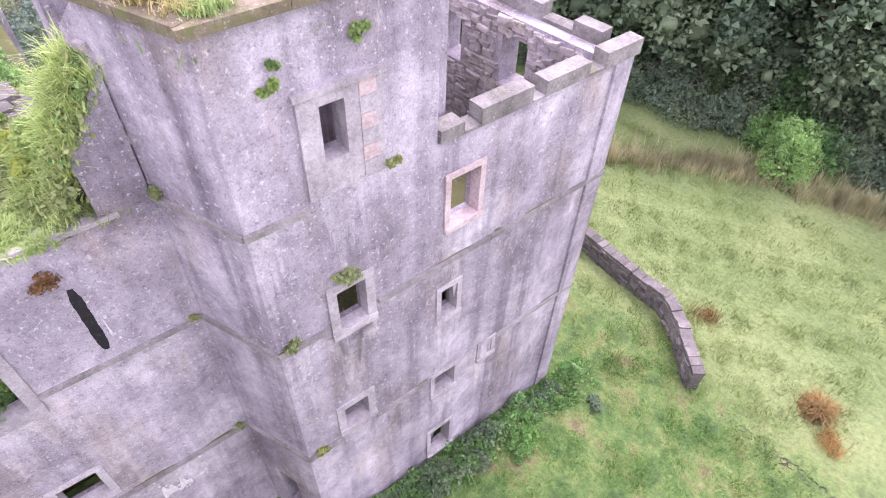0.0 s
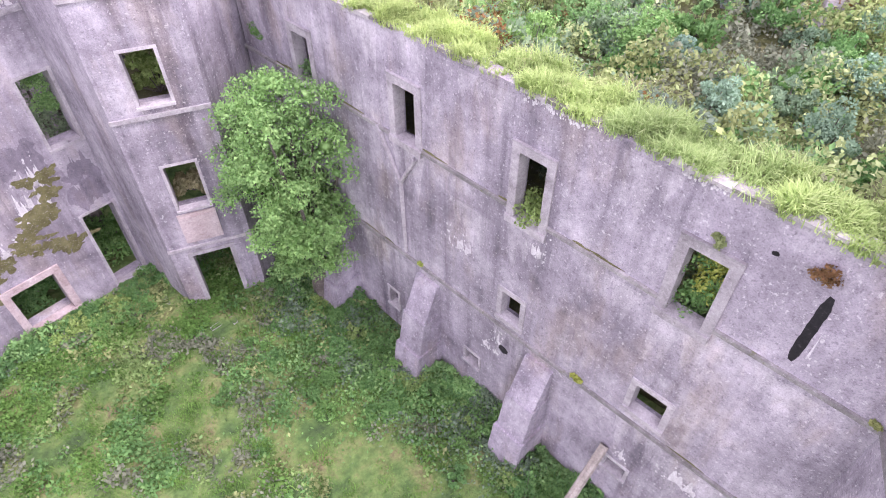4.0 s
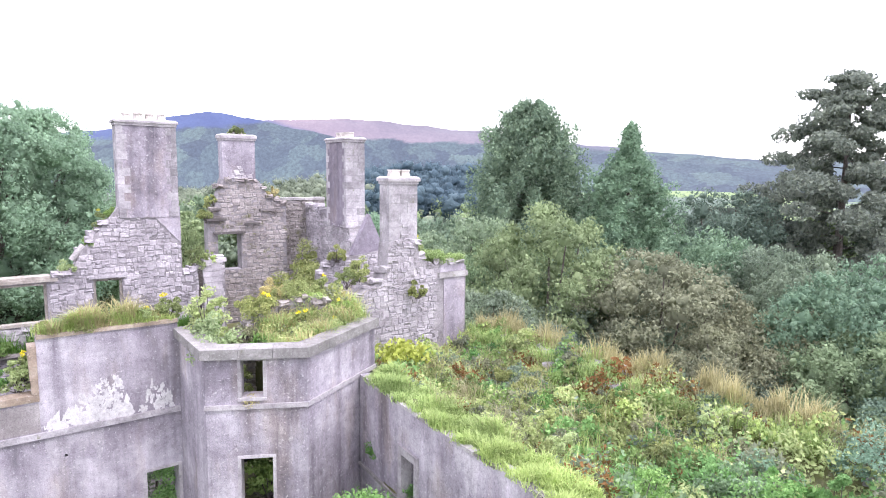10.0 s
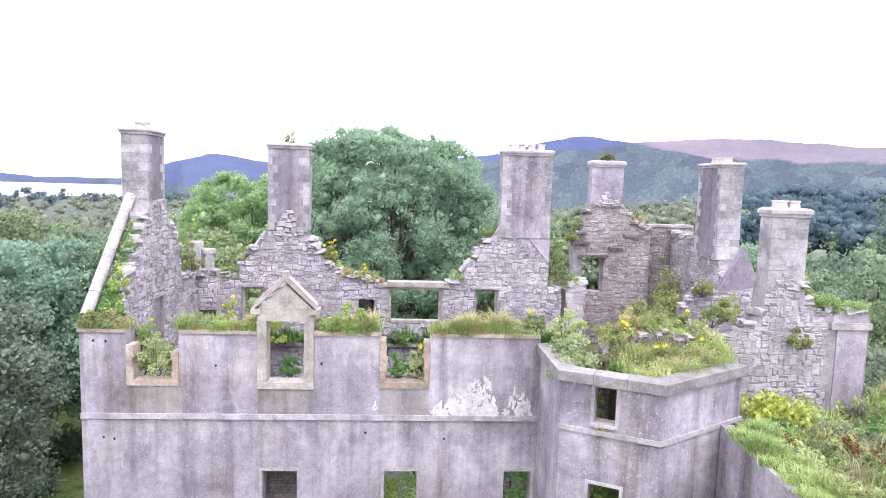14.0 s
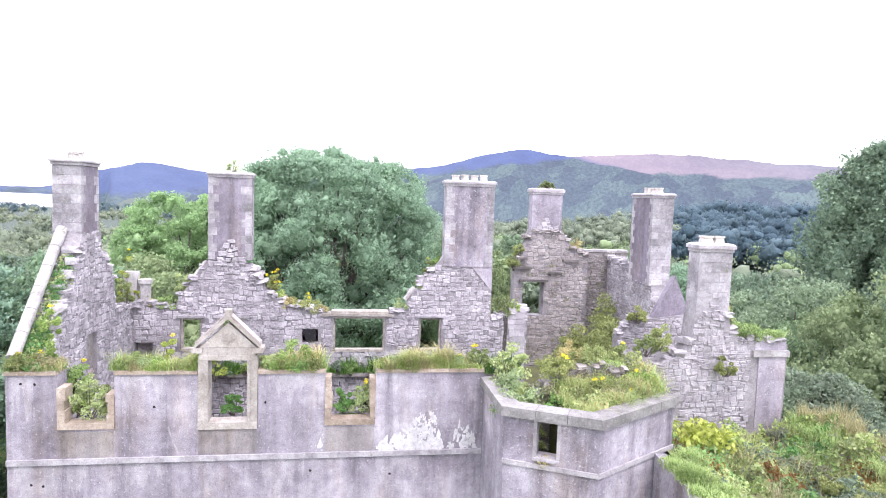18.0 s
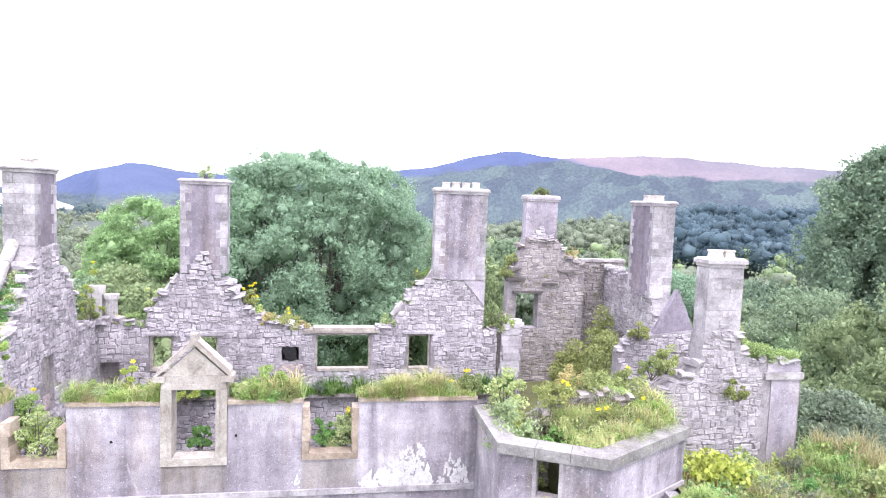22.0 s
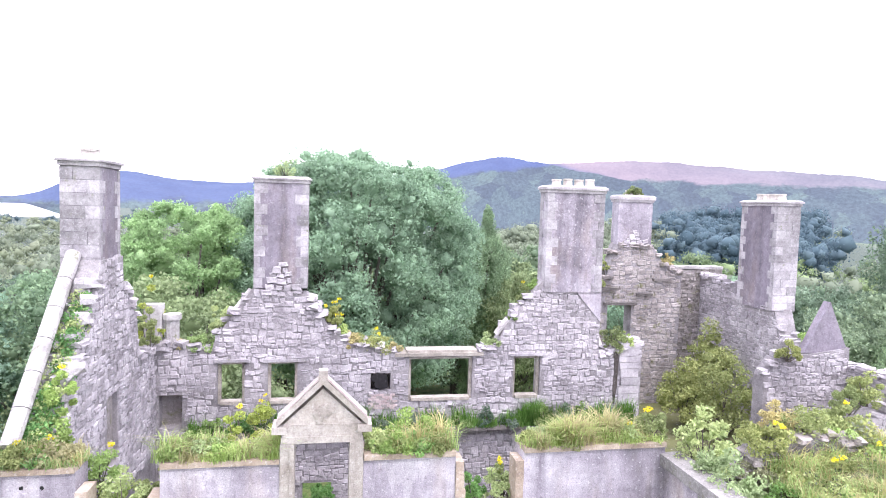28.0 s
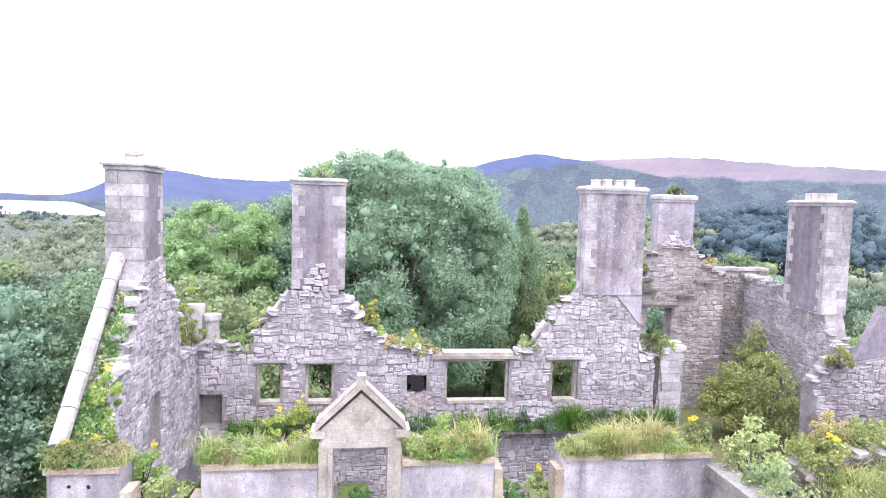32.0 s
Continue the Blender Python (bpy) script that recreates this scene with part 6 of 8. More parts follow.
# wing top: a bright fringe along the courtyard edge, rougher growth behind
for i in range(6):
    ya, yb = -3.4 - 3.15 * i, -3.4 - 3.15 * (i + 1)
    grass_on(strip(wx(ya) + 0.55, ya, wx(yb) + 0.55, yb, 10.68, 1.1, 9000, zj=0.05), 9000, 0.27, GRASS, "wing_edge_grass", "dense bright grass along the wing wall top", 0.85, 0.022, seed=240 + i)


def wing_points(rng, k, tufts, spread=0.16, x0=0.8, x1=0.2):
    y = rng.uniform(-22.0, 0.2, tufts)
    x = wx(y) + x0 + rng.uniform(0, 1, tufts) * (28.7 - x1 - wx(y) - x0)
    c = np.stack([x, y, [wing_floor_z(a, b) - 0.02 for a, b in zip(x, y)]], 1)
    c = c[(y > -12.2 - 1.2 * np.sin(x * 1.3)) | (x - wx(y) < 1.5) | (x > 27.3)]
    return tufted(rng, k, c, spread)


grass_on(lambda rng, k: wing_points(rng, k, 420), 14000, 0.42, GRASS, "wing_roof_grass", "rough grass over the wing roof", 0.8, 0.022, seed=260)
grass_on(lambda rng, k: wing_points(rng, k, 420), 11000, 0.5, GRASS_DRY, "wing_roof_dry_grass", "dry grass over the wing roof", 0.8, 0.018, seed=261)


def east_edge(rng, k):
    y = rng.uniform(-22, 0.6, 260)
    c = np.stack([28.6 + rng.uniform(-0.5, 0.5, 260), y, 10.5 + 0 * y], 1)
    return tufted(rng, k, c, 0.12)


def east_band(rng, k):
    y = rng.uniform(-22, 0.6, 420)
    return tufted(rng, k, np.stack([28.0 + rng.uniform(-0.7, 0.5, 420), y, 10.4 + 0 * y], 1), 0.14)


grass_on(east_band, 15000, 0.34, GRASS, "wing_far_band_grass", "yellow-green grass inside the far wall top", 0.9, 0.022, seed=263)
grass_on(east_edge, 11000, 0.65, GRASS_DRY, "wing_far_edge_grass", "tall bleached grass along the far wall top", 0.5, 0.024, seed=262)
R4 = random.Random(21)
g = np.random.default_rng(33)
y = g.uniform(-22.0, 0.2, 90000)
x = wx(y) + 1.0 + g.uniform(0, 1, 90000) * (28.3 - wx(y) - 1.0)
roof = np.stack([x, y, [wing_floor_z(a, b) for a, b in zip(x, y)]], 1)
deep = (y < -12.2 - 1.2 * np.sin(x * 1.3)) & (x - wx(y) > 1.7) & (x < 27.2)
carpet("roof_weeds", roof[~deep], 0.8, [(LEAF_OLIVE, "olive green"), (LEAF_PALE, "pale grey-green"), (GRASS, "yellow-green"), (LEAF_LIME, "bright green"), (LEAF_GREY, "dull green"), (LEAF_RUST, "reddish dock"), (LEAF_ELDER, "fresh green"), (LEAF_BROWN, "brown")], 0.085, "weeds spread over the wing roof", 34)
carpet("roof_scrub", roof[deep], 1.3, [(LEAF_NETTLE, "dark green"), (LEAF_ELDER, "bright green"), (LEAF_BLUE, "blue-green"), (LEAF_PALE, "pale green"), (LEAF_BROWN, "brownish"), (LEAF_OLIVE, "olive")], 0.08, "scrub filling the wing roof", 35, 0.45, 0.4)
WEEDS = [(LEAF_NETTLE, "dark green weeds"), (LEAF_LIME, "bright green weeds"), (LEAF_OLIVE, "olive green weeds"), (LEAF_PALE, "pale grey-green weeds"), (LEAF_OLIVE, "olive green weeds"), (LEAF_BROWN, "brownish dead weeds")]
for i in range(110):
    y = R4.uniform(-21.8, -0.4)
    x = wx(y) + 1.3 + R4.random() * (27.9 - wx(y) - 1.3)
    mt, lb = R4.choice(WEEDS)
    if y < -12.5 and x - wx(y) > 2.2:
        mt, lb = R4.choice(((LEAF_NETTLE, "dark green scrub"), (LEAF_ELDER, "bright green scrub"), (LEAF_BLUE, "blue-green scrub"), (LEAF_ASH, "pale blue-green scrub")))
    k = 1.5 if "scrub" in lb else 1.0
    bush("weed_clump", (x, y, wing_floor_z(x, y) - 0.03), k * R4.uniform(0.3, 0.7), k * R4.uniform(0.4, 1.0), mt, lb + " on the wing roof", "weeds", int(420 * k * k), 0.085, 300 + i, group="weeds on the wing roof")
bush("shrub", (22.9, -1.2, 10.3), 1.3, 0.75, YELLOW_LEAF, "yellow-leaved sapling at the foot of the cross wall", n=230, size=0.24, seed=401)
bush("shrub", (21.4, -0.9, 10.4), 0.75, 0.95, LEAF_NETTLE, "dark green tuft at the foot of the cross wall", n=500, size=0.07, seed=402, flowers=1)
for i in range(46):
    y = R4.uniform(-21, -0.5)
    x = R4.choice((28.4, 28.2, 27.6)) + R4.uniform(-0.4, 0.3)
    s = R4.uniform(0.2, 0.55)
    ob = new("fallen_stone", stone_mesh(R4.randrange(14), RUBBLE))
    ob.matrix_basis = Matrix.Translation((x, y, max(wing_floor_z(min(x, 28.7), y), 10.3) + s * 0.2)) @ Euler((R4.uniform(1.2, 1.9), R4.uniform(-0.3, 0.3), R4.uniform(0, 6.28))).to_matrix().to_4x4() @ Matrix.Diagonal((s * 1.5, s * 0.8, s, 1))
    tagged(ob, "loose lichened stone on the wing wall top", "stone", "loose stones")

# the bay's top
m = Mesh()
m.hexa([(15.8, -0.2, 9.7), (15.8, -2.7, 9.7), (17.8, -3.7, 9.7), (20.6, -2.0, 9.7)], [(15.8, -0.2, 10.0), (15.8, -2.7, 10.0), (17.8, -3.7, 10.0), (20.6, -2.0, 10.0)])
tagged(new("bay_soil", m.done("bay_soil", SOIL)), "soil inside the bay", "soil", "", "structure")


BAYIN = Face((16.9, -0.75), (20.9, -1.15))
bin_top = [(0, 11.9), (0.8, 12.7), (2.2, 13.1), (3.2, 12.9), (4.02, 12.5)]
wall_bay_inner = tagged(new("wall_bay_inner", BAYIN.wall(Mesh(), bin_top, 8.0, 0.9).welded("wall_bay_inner", MORTAR)), "broken rubble wall inside the bay, turf on its head", "wall", "", "structure")
rubble(BAYIN, wall_bay_inner, inside_of(bin_top, (), 9.5), 0, 4.0, 9.9, 13.0, RUBBLE_BROWN, 71, (0.2, 0.5), (0.12, 0.22), 0.05, 150)


BAYQ = np.array([(17.75, -3.75, 11.85), (21.0, -1.9, 12.25), (20.8, -0.5, 13.0), (17.5, -0.7, 12.2)])
m = Mesh()
m.hexa([(x, y, 9.8) for x, y, _ in BAYQ], [tuple(q) for q in BAYQ])
tagged(new("bay_mound", m.done("bay_mound", SOIL)), "mound of fallen rubble and soil filling the bay", "mound", "", "structure")


def bay_points(rng, k):
    """Turf over the mound, running out onto the cornice at the wing side."""
    a, b = rng.uniform(-0.03, 1, 420)[:, None], rng.uniform(-0.06, 1, 420)[:, None]
    c = (BAYQ[0] * (1 - a) + BAYQ[1] * a) * (1 - b) + (BAYQ[3] * (1 - a) + BAYQ[2] * a) * b
    return tufted(rng, k, c, 0.12)


carpet("bay_weeds", bay_points(np.random.default_rng(8), 7000), 0.6, [(LEAF_OLIVE, "olive green"), (GRASS, "yellow-green"), (LEAF_PALE, "pale green"), (LEAF_BROWN, "brown dry")], 0.055, "weeds on the bay mound", 37, 0.9)
grass_on(bay_points, 9000, 0.36, GRASS, "bay_top_grass", "long bright grass spilling over the bay cornice", 1.1, 0.02, seed=270)
grass_on(bay_points, 3200, 0.5, GRASS_DRY, "bay_top_dry_grass", "tall bleached grass on the bay", 0.8, 0.017, seed=271)
bush("shrub", (16.0, -1.5, 11.5), 0.95, 1.7, LEAF_PALE, "pale green elder sapling at the bay's edge", n=1700, size=0.1, seed=403)
bush("shrub", (16.1, -0.5, 11.8), 0.8, 2.4, LEAF_PALE, "pale green elder sapling behind the parapet", n=1200, size=0.1, seed=404)
bush("shrub", (17.7, -0.5, 12.6), 0.75, 0.9, LEAF_OLIVE, "olive shrub on the bay with yellow ragwort", n=1500, size=0.08, seed=405, flowers=2)
bush("shrub", (19.6, -0.7, 12.7), 0.6, 0.9, GRASS, "yellow-green shrub on the bay", n=1200, size=0.06, seed=413)
bush("shrub", (18.4, -0.2, 12.9), 0.6, 1.0, GRASS_DRY, "bleached tall weeds on the bay", n=1400, size=0.05, seed=414)
bush("shrub", (17.2, -0.9, 11.6), 0.6, 1.2, LEAF_BROWN, "dull brown shrub on the bay", n=1200, size=0.07, seed=415)
bush("shrub", (18.9, -0.4, 13.0), 0.8, 0.7, LEAF_OLIVE, "olive shrub on the bay", n=900, size=0.08, seed=406)
bush("shrub", (16.7, -1.6, 10.0), 0.5, 1.9, LEAF_OLIVE, "straggling shrub on the bay", n=700, size=0.08, seed=407)
bush("weed_clump", (16.5, -3.45, 10.72), 0.3, 0.3, GRASS_DRY, "dry weeds on the bay window sill", "weeds", 260, 0.05, 408)

# parapet shrubs
for i, (x, y, z, r, h, mt, fl) in enumerate([(2.3, 0.4, 10.95, 0.65, 1.9, LEAF_PALE, 0), (1.9, 0.7, 11.0, 0.5, 1.3, GRASS, 0), (2.8, 0.8, 11.0, 0.45, 1.4, LEAF_OLIVE, 0), (8.75, 0.4, 12.6, 0.65, 1.2, LEAF_LIME, 0), (8.0, 0.6, 12.6, 0.55, 0.7, LEAF_PALE, 0), (0.9, 0.5, 12.7, 0.6, 0.5, GRASS_DRY, 1),
                                          (10.5, 0.75, 10.9, 0.5, 1.2, LEAF_NETTLE, 0), (11.1, 0.7, 10.9, 0.5, 1.5, LEAF_PALE, 0), (11.4, 0.9, 11.0, 0.4, 1.1, LEAF_OLIVE, 2), (6.7, 0.9, 10.9, 0.4, 0.9, LEAF_NETTLE, 0), (5.2, 0.6, 12.6, 0.45, 0.4, LEAF_PALE, 0), (3.6, 0.6, 12.65, 0.5, 0.5, GRASS, 0), (14.5, 0.5, 12.65, 0.5, 0.5, LEAF_PALE, 1),
                                          (15.2, 0.5, 12.6, 0.5, 0.9, LEAF_OLIVE, 2), (0.3, 0.1, 12.75, 0.4, 0.5, LEAF_OLIVE, 1), (3.3, 1.1, 11.3, 0.5, 1.3, LEAF_OLIVE, 0), (4.7, 0.8, 12.4, 0.4, 1.3, YELLOW_LEAF, 1), (1.6, 1.2, 11.4, 0.6, 1.4, LEAF_LIME, 1)]):
    bush("shrub", (x, y, z), r, h, mt, "self-sown shrub on the parapet" if not fl else "self-sown shrub with yellow ragwort on the parapet", n=900, size=0.075, seed=420 + i, flowers=fl, group="shrubs on the parapet")
R5 = random.Random(55)
for i in range(22):
    a, b = R5.choice(((0.1, 1.4), (3.3, 5.6), (3.3, 5.6), (7.8, 9.7), (7.8, 9.7), (11.7, 15.1), (11.7, 15.1)))
    mt, lb = R5.choice(((LEAF_PALE, "pale green"), (LEAF_LIME, "bright green"), (GRASS, "yellow-green"), (LEAF_OLIVE, "olive"), (LEAF_ELDER, "fresh green")))
    bush("weed_clump", (R5.uniform(a, b), R5.uniform(0.1, 0.6), 12.66), R5.uniform(0.22, 0.5), R5.uniform(0.25, 0.6), mt, lb + " weeds on the parapet", "weeds", 420, 0.07, 1100 + i, group="weeds on the parapet")
# rear wall heads and ledges
m = Mesh()
SPINE.block(m, su(1.5), su(19.2), 9.93, 10.08, -0.02, 0.4)
part("floor_ledge", m.done("floor_ledge", RUBBLE_BROWN), wall_spine, "scarcement ledge of the fallen floor")
grass_on(strip(2.0, 8.7, 19.0, 8.7, 10.06, 0.4, 16000), 9000, 0.62, LAWN_TUFT, "ledge_weeds", "dark green grass along the inner ledge", 0.6, 0.025, seed=280)
for i in range(16):
    bush("shrub", (3.0 + i + R4.uniform(-0.3, 0.3), 8.6, 10.04), R4.uniform(0.3, 0.55), R4.uniform(0.5, 1.1), R4.choice((LEAF_NETTLE, LEAF_DARK, LEAF_GREY, LEAF_LIME)), "dark weeds on the inner ledge", n=500, size=0.07, seed=560 + i, group="weeds on the ledge")
for i, (x, y, z, r, h, mt, fl) in enumerate([(8.4, 9.3, 12.9, 0.85, 0.9, LEAF_OLIVE, 2), (7.6, 9.3, 13.1, 0.55, 0.7, GRASS_DRY, 0), (6.9, 9.3, 13.7, 0.4, 1.5, LEAF_OLIVE, 4), (7.2, 9.3, 13.4, 0.4, 1.0, GRASS, 2), (2.95, 9.3, 13.6, 0.65, 1.5, LEAF_PALE, 0), (2.2, 9.3, 13.0, 0.6, 0.7, GRASS, 0),
                                          (0.55, 9.2, 13.2, 0.6, 2.3, YELLOW_LEAF, 1), (0.7, 8.3, 13.2, 0.5, 1.8, LEAF_OLIVE, 0), (13.2, 9.3, 12.9, 0.6, 0.75, LEAF_PALE, 0), (14.0, 9.3, 14.0, 0.4, 0.8, LEAF_LIME, 0), (14.5, 9.4, 14.6, 0.45, 1.1, LEAF_OLIVE, 1), (14.9, 9.4, 15.2, 0.3, 0.6, LEAF_LIME, 0),
                                          (18.3, 9.2, 12.8, 0.6, 1.4, LEAF_OLIVE, 0), (18.8, 9.2, 13.0, 0.45, 0.8, GRASS, 0), (4.6, 7.9, 10.0, 0.6, 1.9, YELLOW_LEAF, 2), (9.2, 9.3, 12.85, 0.5, 0.5, GRASS_DRY, 0), (1.7, 9.3, 13.1, 0.5, 0.5, GRASS_DRY, 0),
                                          (22.5, 16.0, 19.46, 0.55, 0.5, LEAF_OLIVE, 0), (24.4, 16.0, 15.7, 0.6, 0.8, GRASS_DRY, 0), (21.0, 16.0, 15.2, 0.5, 1.0, LEAF_OLIVE, 0), (20.6, 15.9, 14.4, 0.6, 1.2, LEAF_OLIVE, 0), (26.2, 1.4, 13.5, 0.8, 0.6, GRASS, 0), (27.0, 1.4, 13.4, 0.7, 0.5, GRASS, 0),
                                          (25.5, 1.5, 13.6, 0.4, 1.0, LEAF_PALE, 1), (22.6, 1.4, 13.0, 0.6, 1.0, LEAF_OLIVE, 0), (22.0, 1.3, 12.8, 0.5, 0.9, LEAF_OLIVE, 0), (24.0, 6.2, 13.1, 0.5, 0.8, LEAF_OLIVE, 0), (27.2, 8.5, 13.0, 0.8, 1.0, LEAF_LIME, 0), (0.62, 1.4, 13.4, 0.45, 1.1, LEAF_LIME, 1), (0.7, 0.9, 12.7, 0.5, 0.9, LEAF_LIME, 0),  (24.9, 0.6, 12.2, 0.4, 0.9, LEAF_OLIVE, 0), (26.9, 2.5, 13.3, 0.7, 0.6, GRASS, 0)]):
    bush("shrub", (x, y, z), r, h, mt, "self-sown shrub on the broken wall head" if not fl else "self-sown shrub with yellow ragwort on the wall head", n=1100, size=0.075, seed=450 + i, flowers=fl, group="shrubs on the wall heads")
bush("sapling", (5.15, 9.3, 19.46), 0.5, 0.95, LEAF_PALE, "thin sapling growing from the chimney cap", n=300, size=0.07, seed=500)
for i, (x, y, z, r, h, mt) in enumerate([(24.6, 10.6, 8.5, 1.7, 4.4, LEAF_OLIVE), (23.2, 11.5, 9.0, 1.3, 3.4, LEAF_OLIVE), (25.6, 13.4, 9.5, 1.3, 4.5, LEAF_OLIVE), (20.4, 3.6, 7.0, 1.3, 4.6, LEAF_PALE), (18.6, 2.0, 8.0, 1.1, 4.8, LEAF_PALE), (21.0, 5.6, 6.5, 1.5, 4.5, LEAF_OLIVE), (18.6, 7.2, 8.2, 0.6, 2.4, YELLOW_LEAF),
                                      (7.0, 4.5, -1.0, 1.6, 5.6, LEAF_DARK), (11.6, 2.0, -1.0, 1.3, 2.0, LEAF_NETTLE), (14.6, 2.0, -1.0, 1.3, 3.0, LEAF_NETTLE), (3.0, 3.5, -1.0, 1.8, 6.0, LEAF_DARK),
                                      (17.3, -2.4, 7.1, 0.8, 1.9, LEAF_LIME), (17.2, -2.6, 3.4, 0.7, 0.9, GRASS_DRY)]):
    bush("shrub", (x, y, z), r, h, mt, "tall shrub growing inside the roofless rooms", n=2600, size=0.13, seed=520 + i, group="shrubs inside the ruin")
tagged(new("floor_inner", Mesh().box(18.5, 1.8, 6.0, 26.8, 15.6, 8.4).done("floor_inner", SOIL)), "rubble and soil filling the rear rooms", "floor", "", "structure")
tagged(new("floor_bay", Mesh().box(15.9, -2.6, 7.0, 19.5, 0.4, 7.1).done("floor_bay", SOIL)), "earth-covered floor in the bay", "floor", "", "structure")
tagged(new("floor_wing", Mesh().box(20.2, -22.0, 3.0, 28.0, -3.0, 3.2).done("floor_wing", SOIL)), "earth-covered floor in the wing", "floor", "", "structure")

# sill ivy and small plants on the walls
for i, (fc, par, u, z, r, mt) in enumerate([(WING, wall_wing, wu(-14.75), 7.45, 0.4, LEAF_LIME), (WING, wall_wing, wu(-18.7), 9.6, 0.16, LEAF_OLIVE), (WING, wall_wing, wu(-16.9), 3.3, 0.16, YELLOW_LEAF), (WING, wall_wing, wu(-3.9), 8.3, 0.3, LEAF_NETTLE), (TW, wall_tower, tu(-23.8), 13.15, 0.14, LEAF_LIME),
                                      (TW, wall_tower, tu(-23.95), 13.45, 0.1, LEAF_LIME), (TW, wall_tower, tu(-25.3), 13.5, 0.17, LEAF_LIME), (TW, wall_tower, tu(-24.6), 8.85, 0.28, LEAF_OLIVE), (TW, wall_tower, tu(-25.75), 11.0, 0.14, LEAF_OLIVE), (TW, wall_tower, tu(-26.6), 14.1, 0.2, LEAF_LIME), (TW, wall_tower, tu(-23.4), 3.3, 0.18, LEAF_OLIVE),
                                      (TW, wall_tower, tu(-23.3), 7.75, 0.2, LEAF_OLIVE), (WING, wall_wing, wu(-22.2), 7.75, 0.12, LEAF_OLIVE), (WING, wall_wing, wu(-22.1), 3.3, 0.14, LEAF_OLIVE), (WING, wall_wing, wu(-20.4), 10.0, 0.25, LEAF_RUST), (WING, wall_wing, wu(-11.0), 3.3, 0.1, YELLOW_LEAF), (TN, wall_tower, 0.2, 10.95, 0.16, LEAF_OLIVE)]):
    rng = np.random.default_rng(600 + i)
    c = np.array([fc.at(u + rng.uniform(-r, r) * 0.7, z + rng.uniform(0, r), 0.07) for _ in range(5)])
    part("wall_plant", quick_mesh("wall_plant", *cloud(c, np.full(5, r * 0.5), 50, 0.05, 0.4, rng), mt), par, "small plant rooted in the wall")

bush("shrub", (20.2, -0.3, 12.8), 0.7, 0.9, LEAF_OLIVE, "olive shrub between the bay and the cross wall", n=1700, size=0.09, seed=409, flowers=1)
for i, (x, y, h, s, mt) in enumerate(((10.7, 1.9, 9.3, 1.6, LEAF_SPRING), (14.9, 2.3, 9.0, 1.5, LEAF_DARK), (6.7, 2.4, 6.8, 1.4, LEAF_DARK), (12.6, 4.4, 6.5, 1.6, LEAF_NETTLE))):
    tree("tree", (x, y, -1.1), tree_meshes(640 + i, h, s, mt, "round", 9000, 0.1, 20, 0.2), "self-sown tree growing inside the roofless front room", (1, 1, 1), i)
for i, y in enumerate((-6.2, -10.6, -14.7, -18.7)):
    bush("shrub", (wx(y) + 1.45, y, 3.2), 0.75, 4.2 + 1.5 * (i != 1), LEAF_LIME if i == 2 else LEAF_NETTLE, "shrub growing up inside the wing behind a window", n=3000, size=0.1, seed=650 + i, group="shrubs inside the wing")
    bush("shrub", (wx(y) + 2.2, y, 3.2), 1.2, 6.2, LEAF_DARK, "dark shrub growing up inside the wing behind a window", n=3000, size=0.13, seed=655 + i, group="shrubs inside the wing")
m = Mesh()
WING.block(m, wu(-21.5), wu(-22.34), 10.804, 0, -0.7, 0.02, 11.9, 13.2)
part("wall_stub", m.done("wall_stub", HARL), wall_wing, "rendered stub of parapet by the tower")
m = Mesh()
m.hexa([(19.3, -20.6, 10.2), (22.6, -20.0, 10.0), (23.0, -21.0, 10.0), (19.3, -22.2, 10.2)], [(19.35, -20.7, 10.5), (22.4, -20.1, 10.2), (22.8, -20.9, 11.0), (19.6, -22.1, 11.8)])
tagged(new("grass_bank", m.done("grass_bank", SOIL)), "overgrown bank of rubble against the tower", "bank", "", "structure")


def bank(rng, k):
    """Turf up the raking stub and down its inner side."""
    a, b = rng.uniform(0, 1, 420), rng.uniform(0, 1, 420)
    rake = np.stack([19.0 + 0.75 * a, -21.45 - 0.85 * b, 11.85 + 1.3 * b], 1)
    side = np.stack([19.05 + 2.2 * a, -20.9 - 0.6 * b + 0.3 * a, 10.6 + 1.1 * b - 0.4 * a], 1)
    return tufted(rng, k, np.where((rng.uniform(0, 1, 420) < 0.5)[:, None], rake, side), 0.09)


grass_on(bank, 9000, 0.3, GRASS, "bank_grass", "long grass on the raking stub by the tower", 1.0, 0.02, seed=275)
bp = bank(np.random.default_rng(3), 5000)
carpet("bank_weeds", bp, 0.35, [(LEAF_LIME, "bright green"), (LEAF_OLIVE, "olive green"), (LEAF_NETTLE, "dark green")], 0.08, "weeds on the bank by the tower", 36)
tagged(new("tower_roof_soil", Mesh().hexa([(17.3, -23.1, 13.2), (19.6, -22.4, 13.2), (22.4, -26.9, 12.0), (17.3, -26.9, 13.2)], [(17.3, -23.1, 13.75), (19.6, -22.4, 13.7), (22.4, -26.9, 12.3), (17.3, -26.9, 13.7)]).done("tower_roof_soil", SOIL)), "soil and moss over the tower vault", "soil", "", "structure")
grass_on(lambda rng, k: tufted(rng, k, np.stack([rng.uniform(17.2, 19.5, 90), rng.uniform(-26.6, -23.0, 90), np.full(90, 13.72)], 1), 0.15), 3500, 0.4, GRASS, "tower_top_grass", "grass on top of the tower", 0.8, 0.024, seed=276)
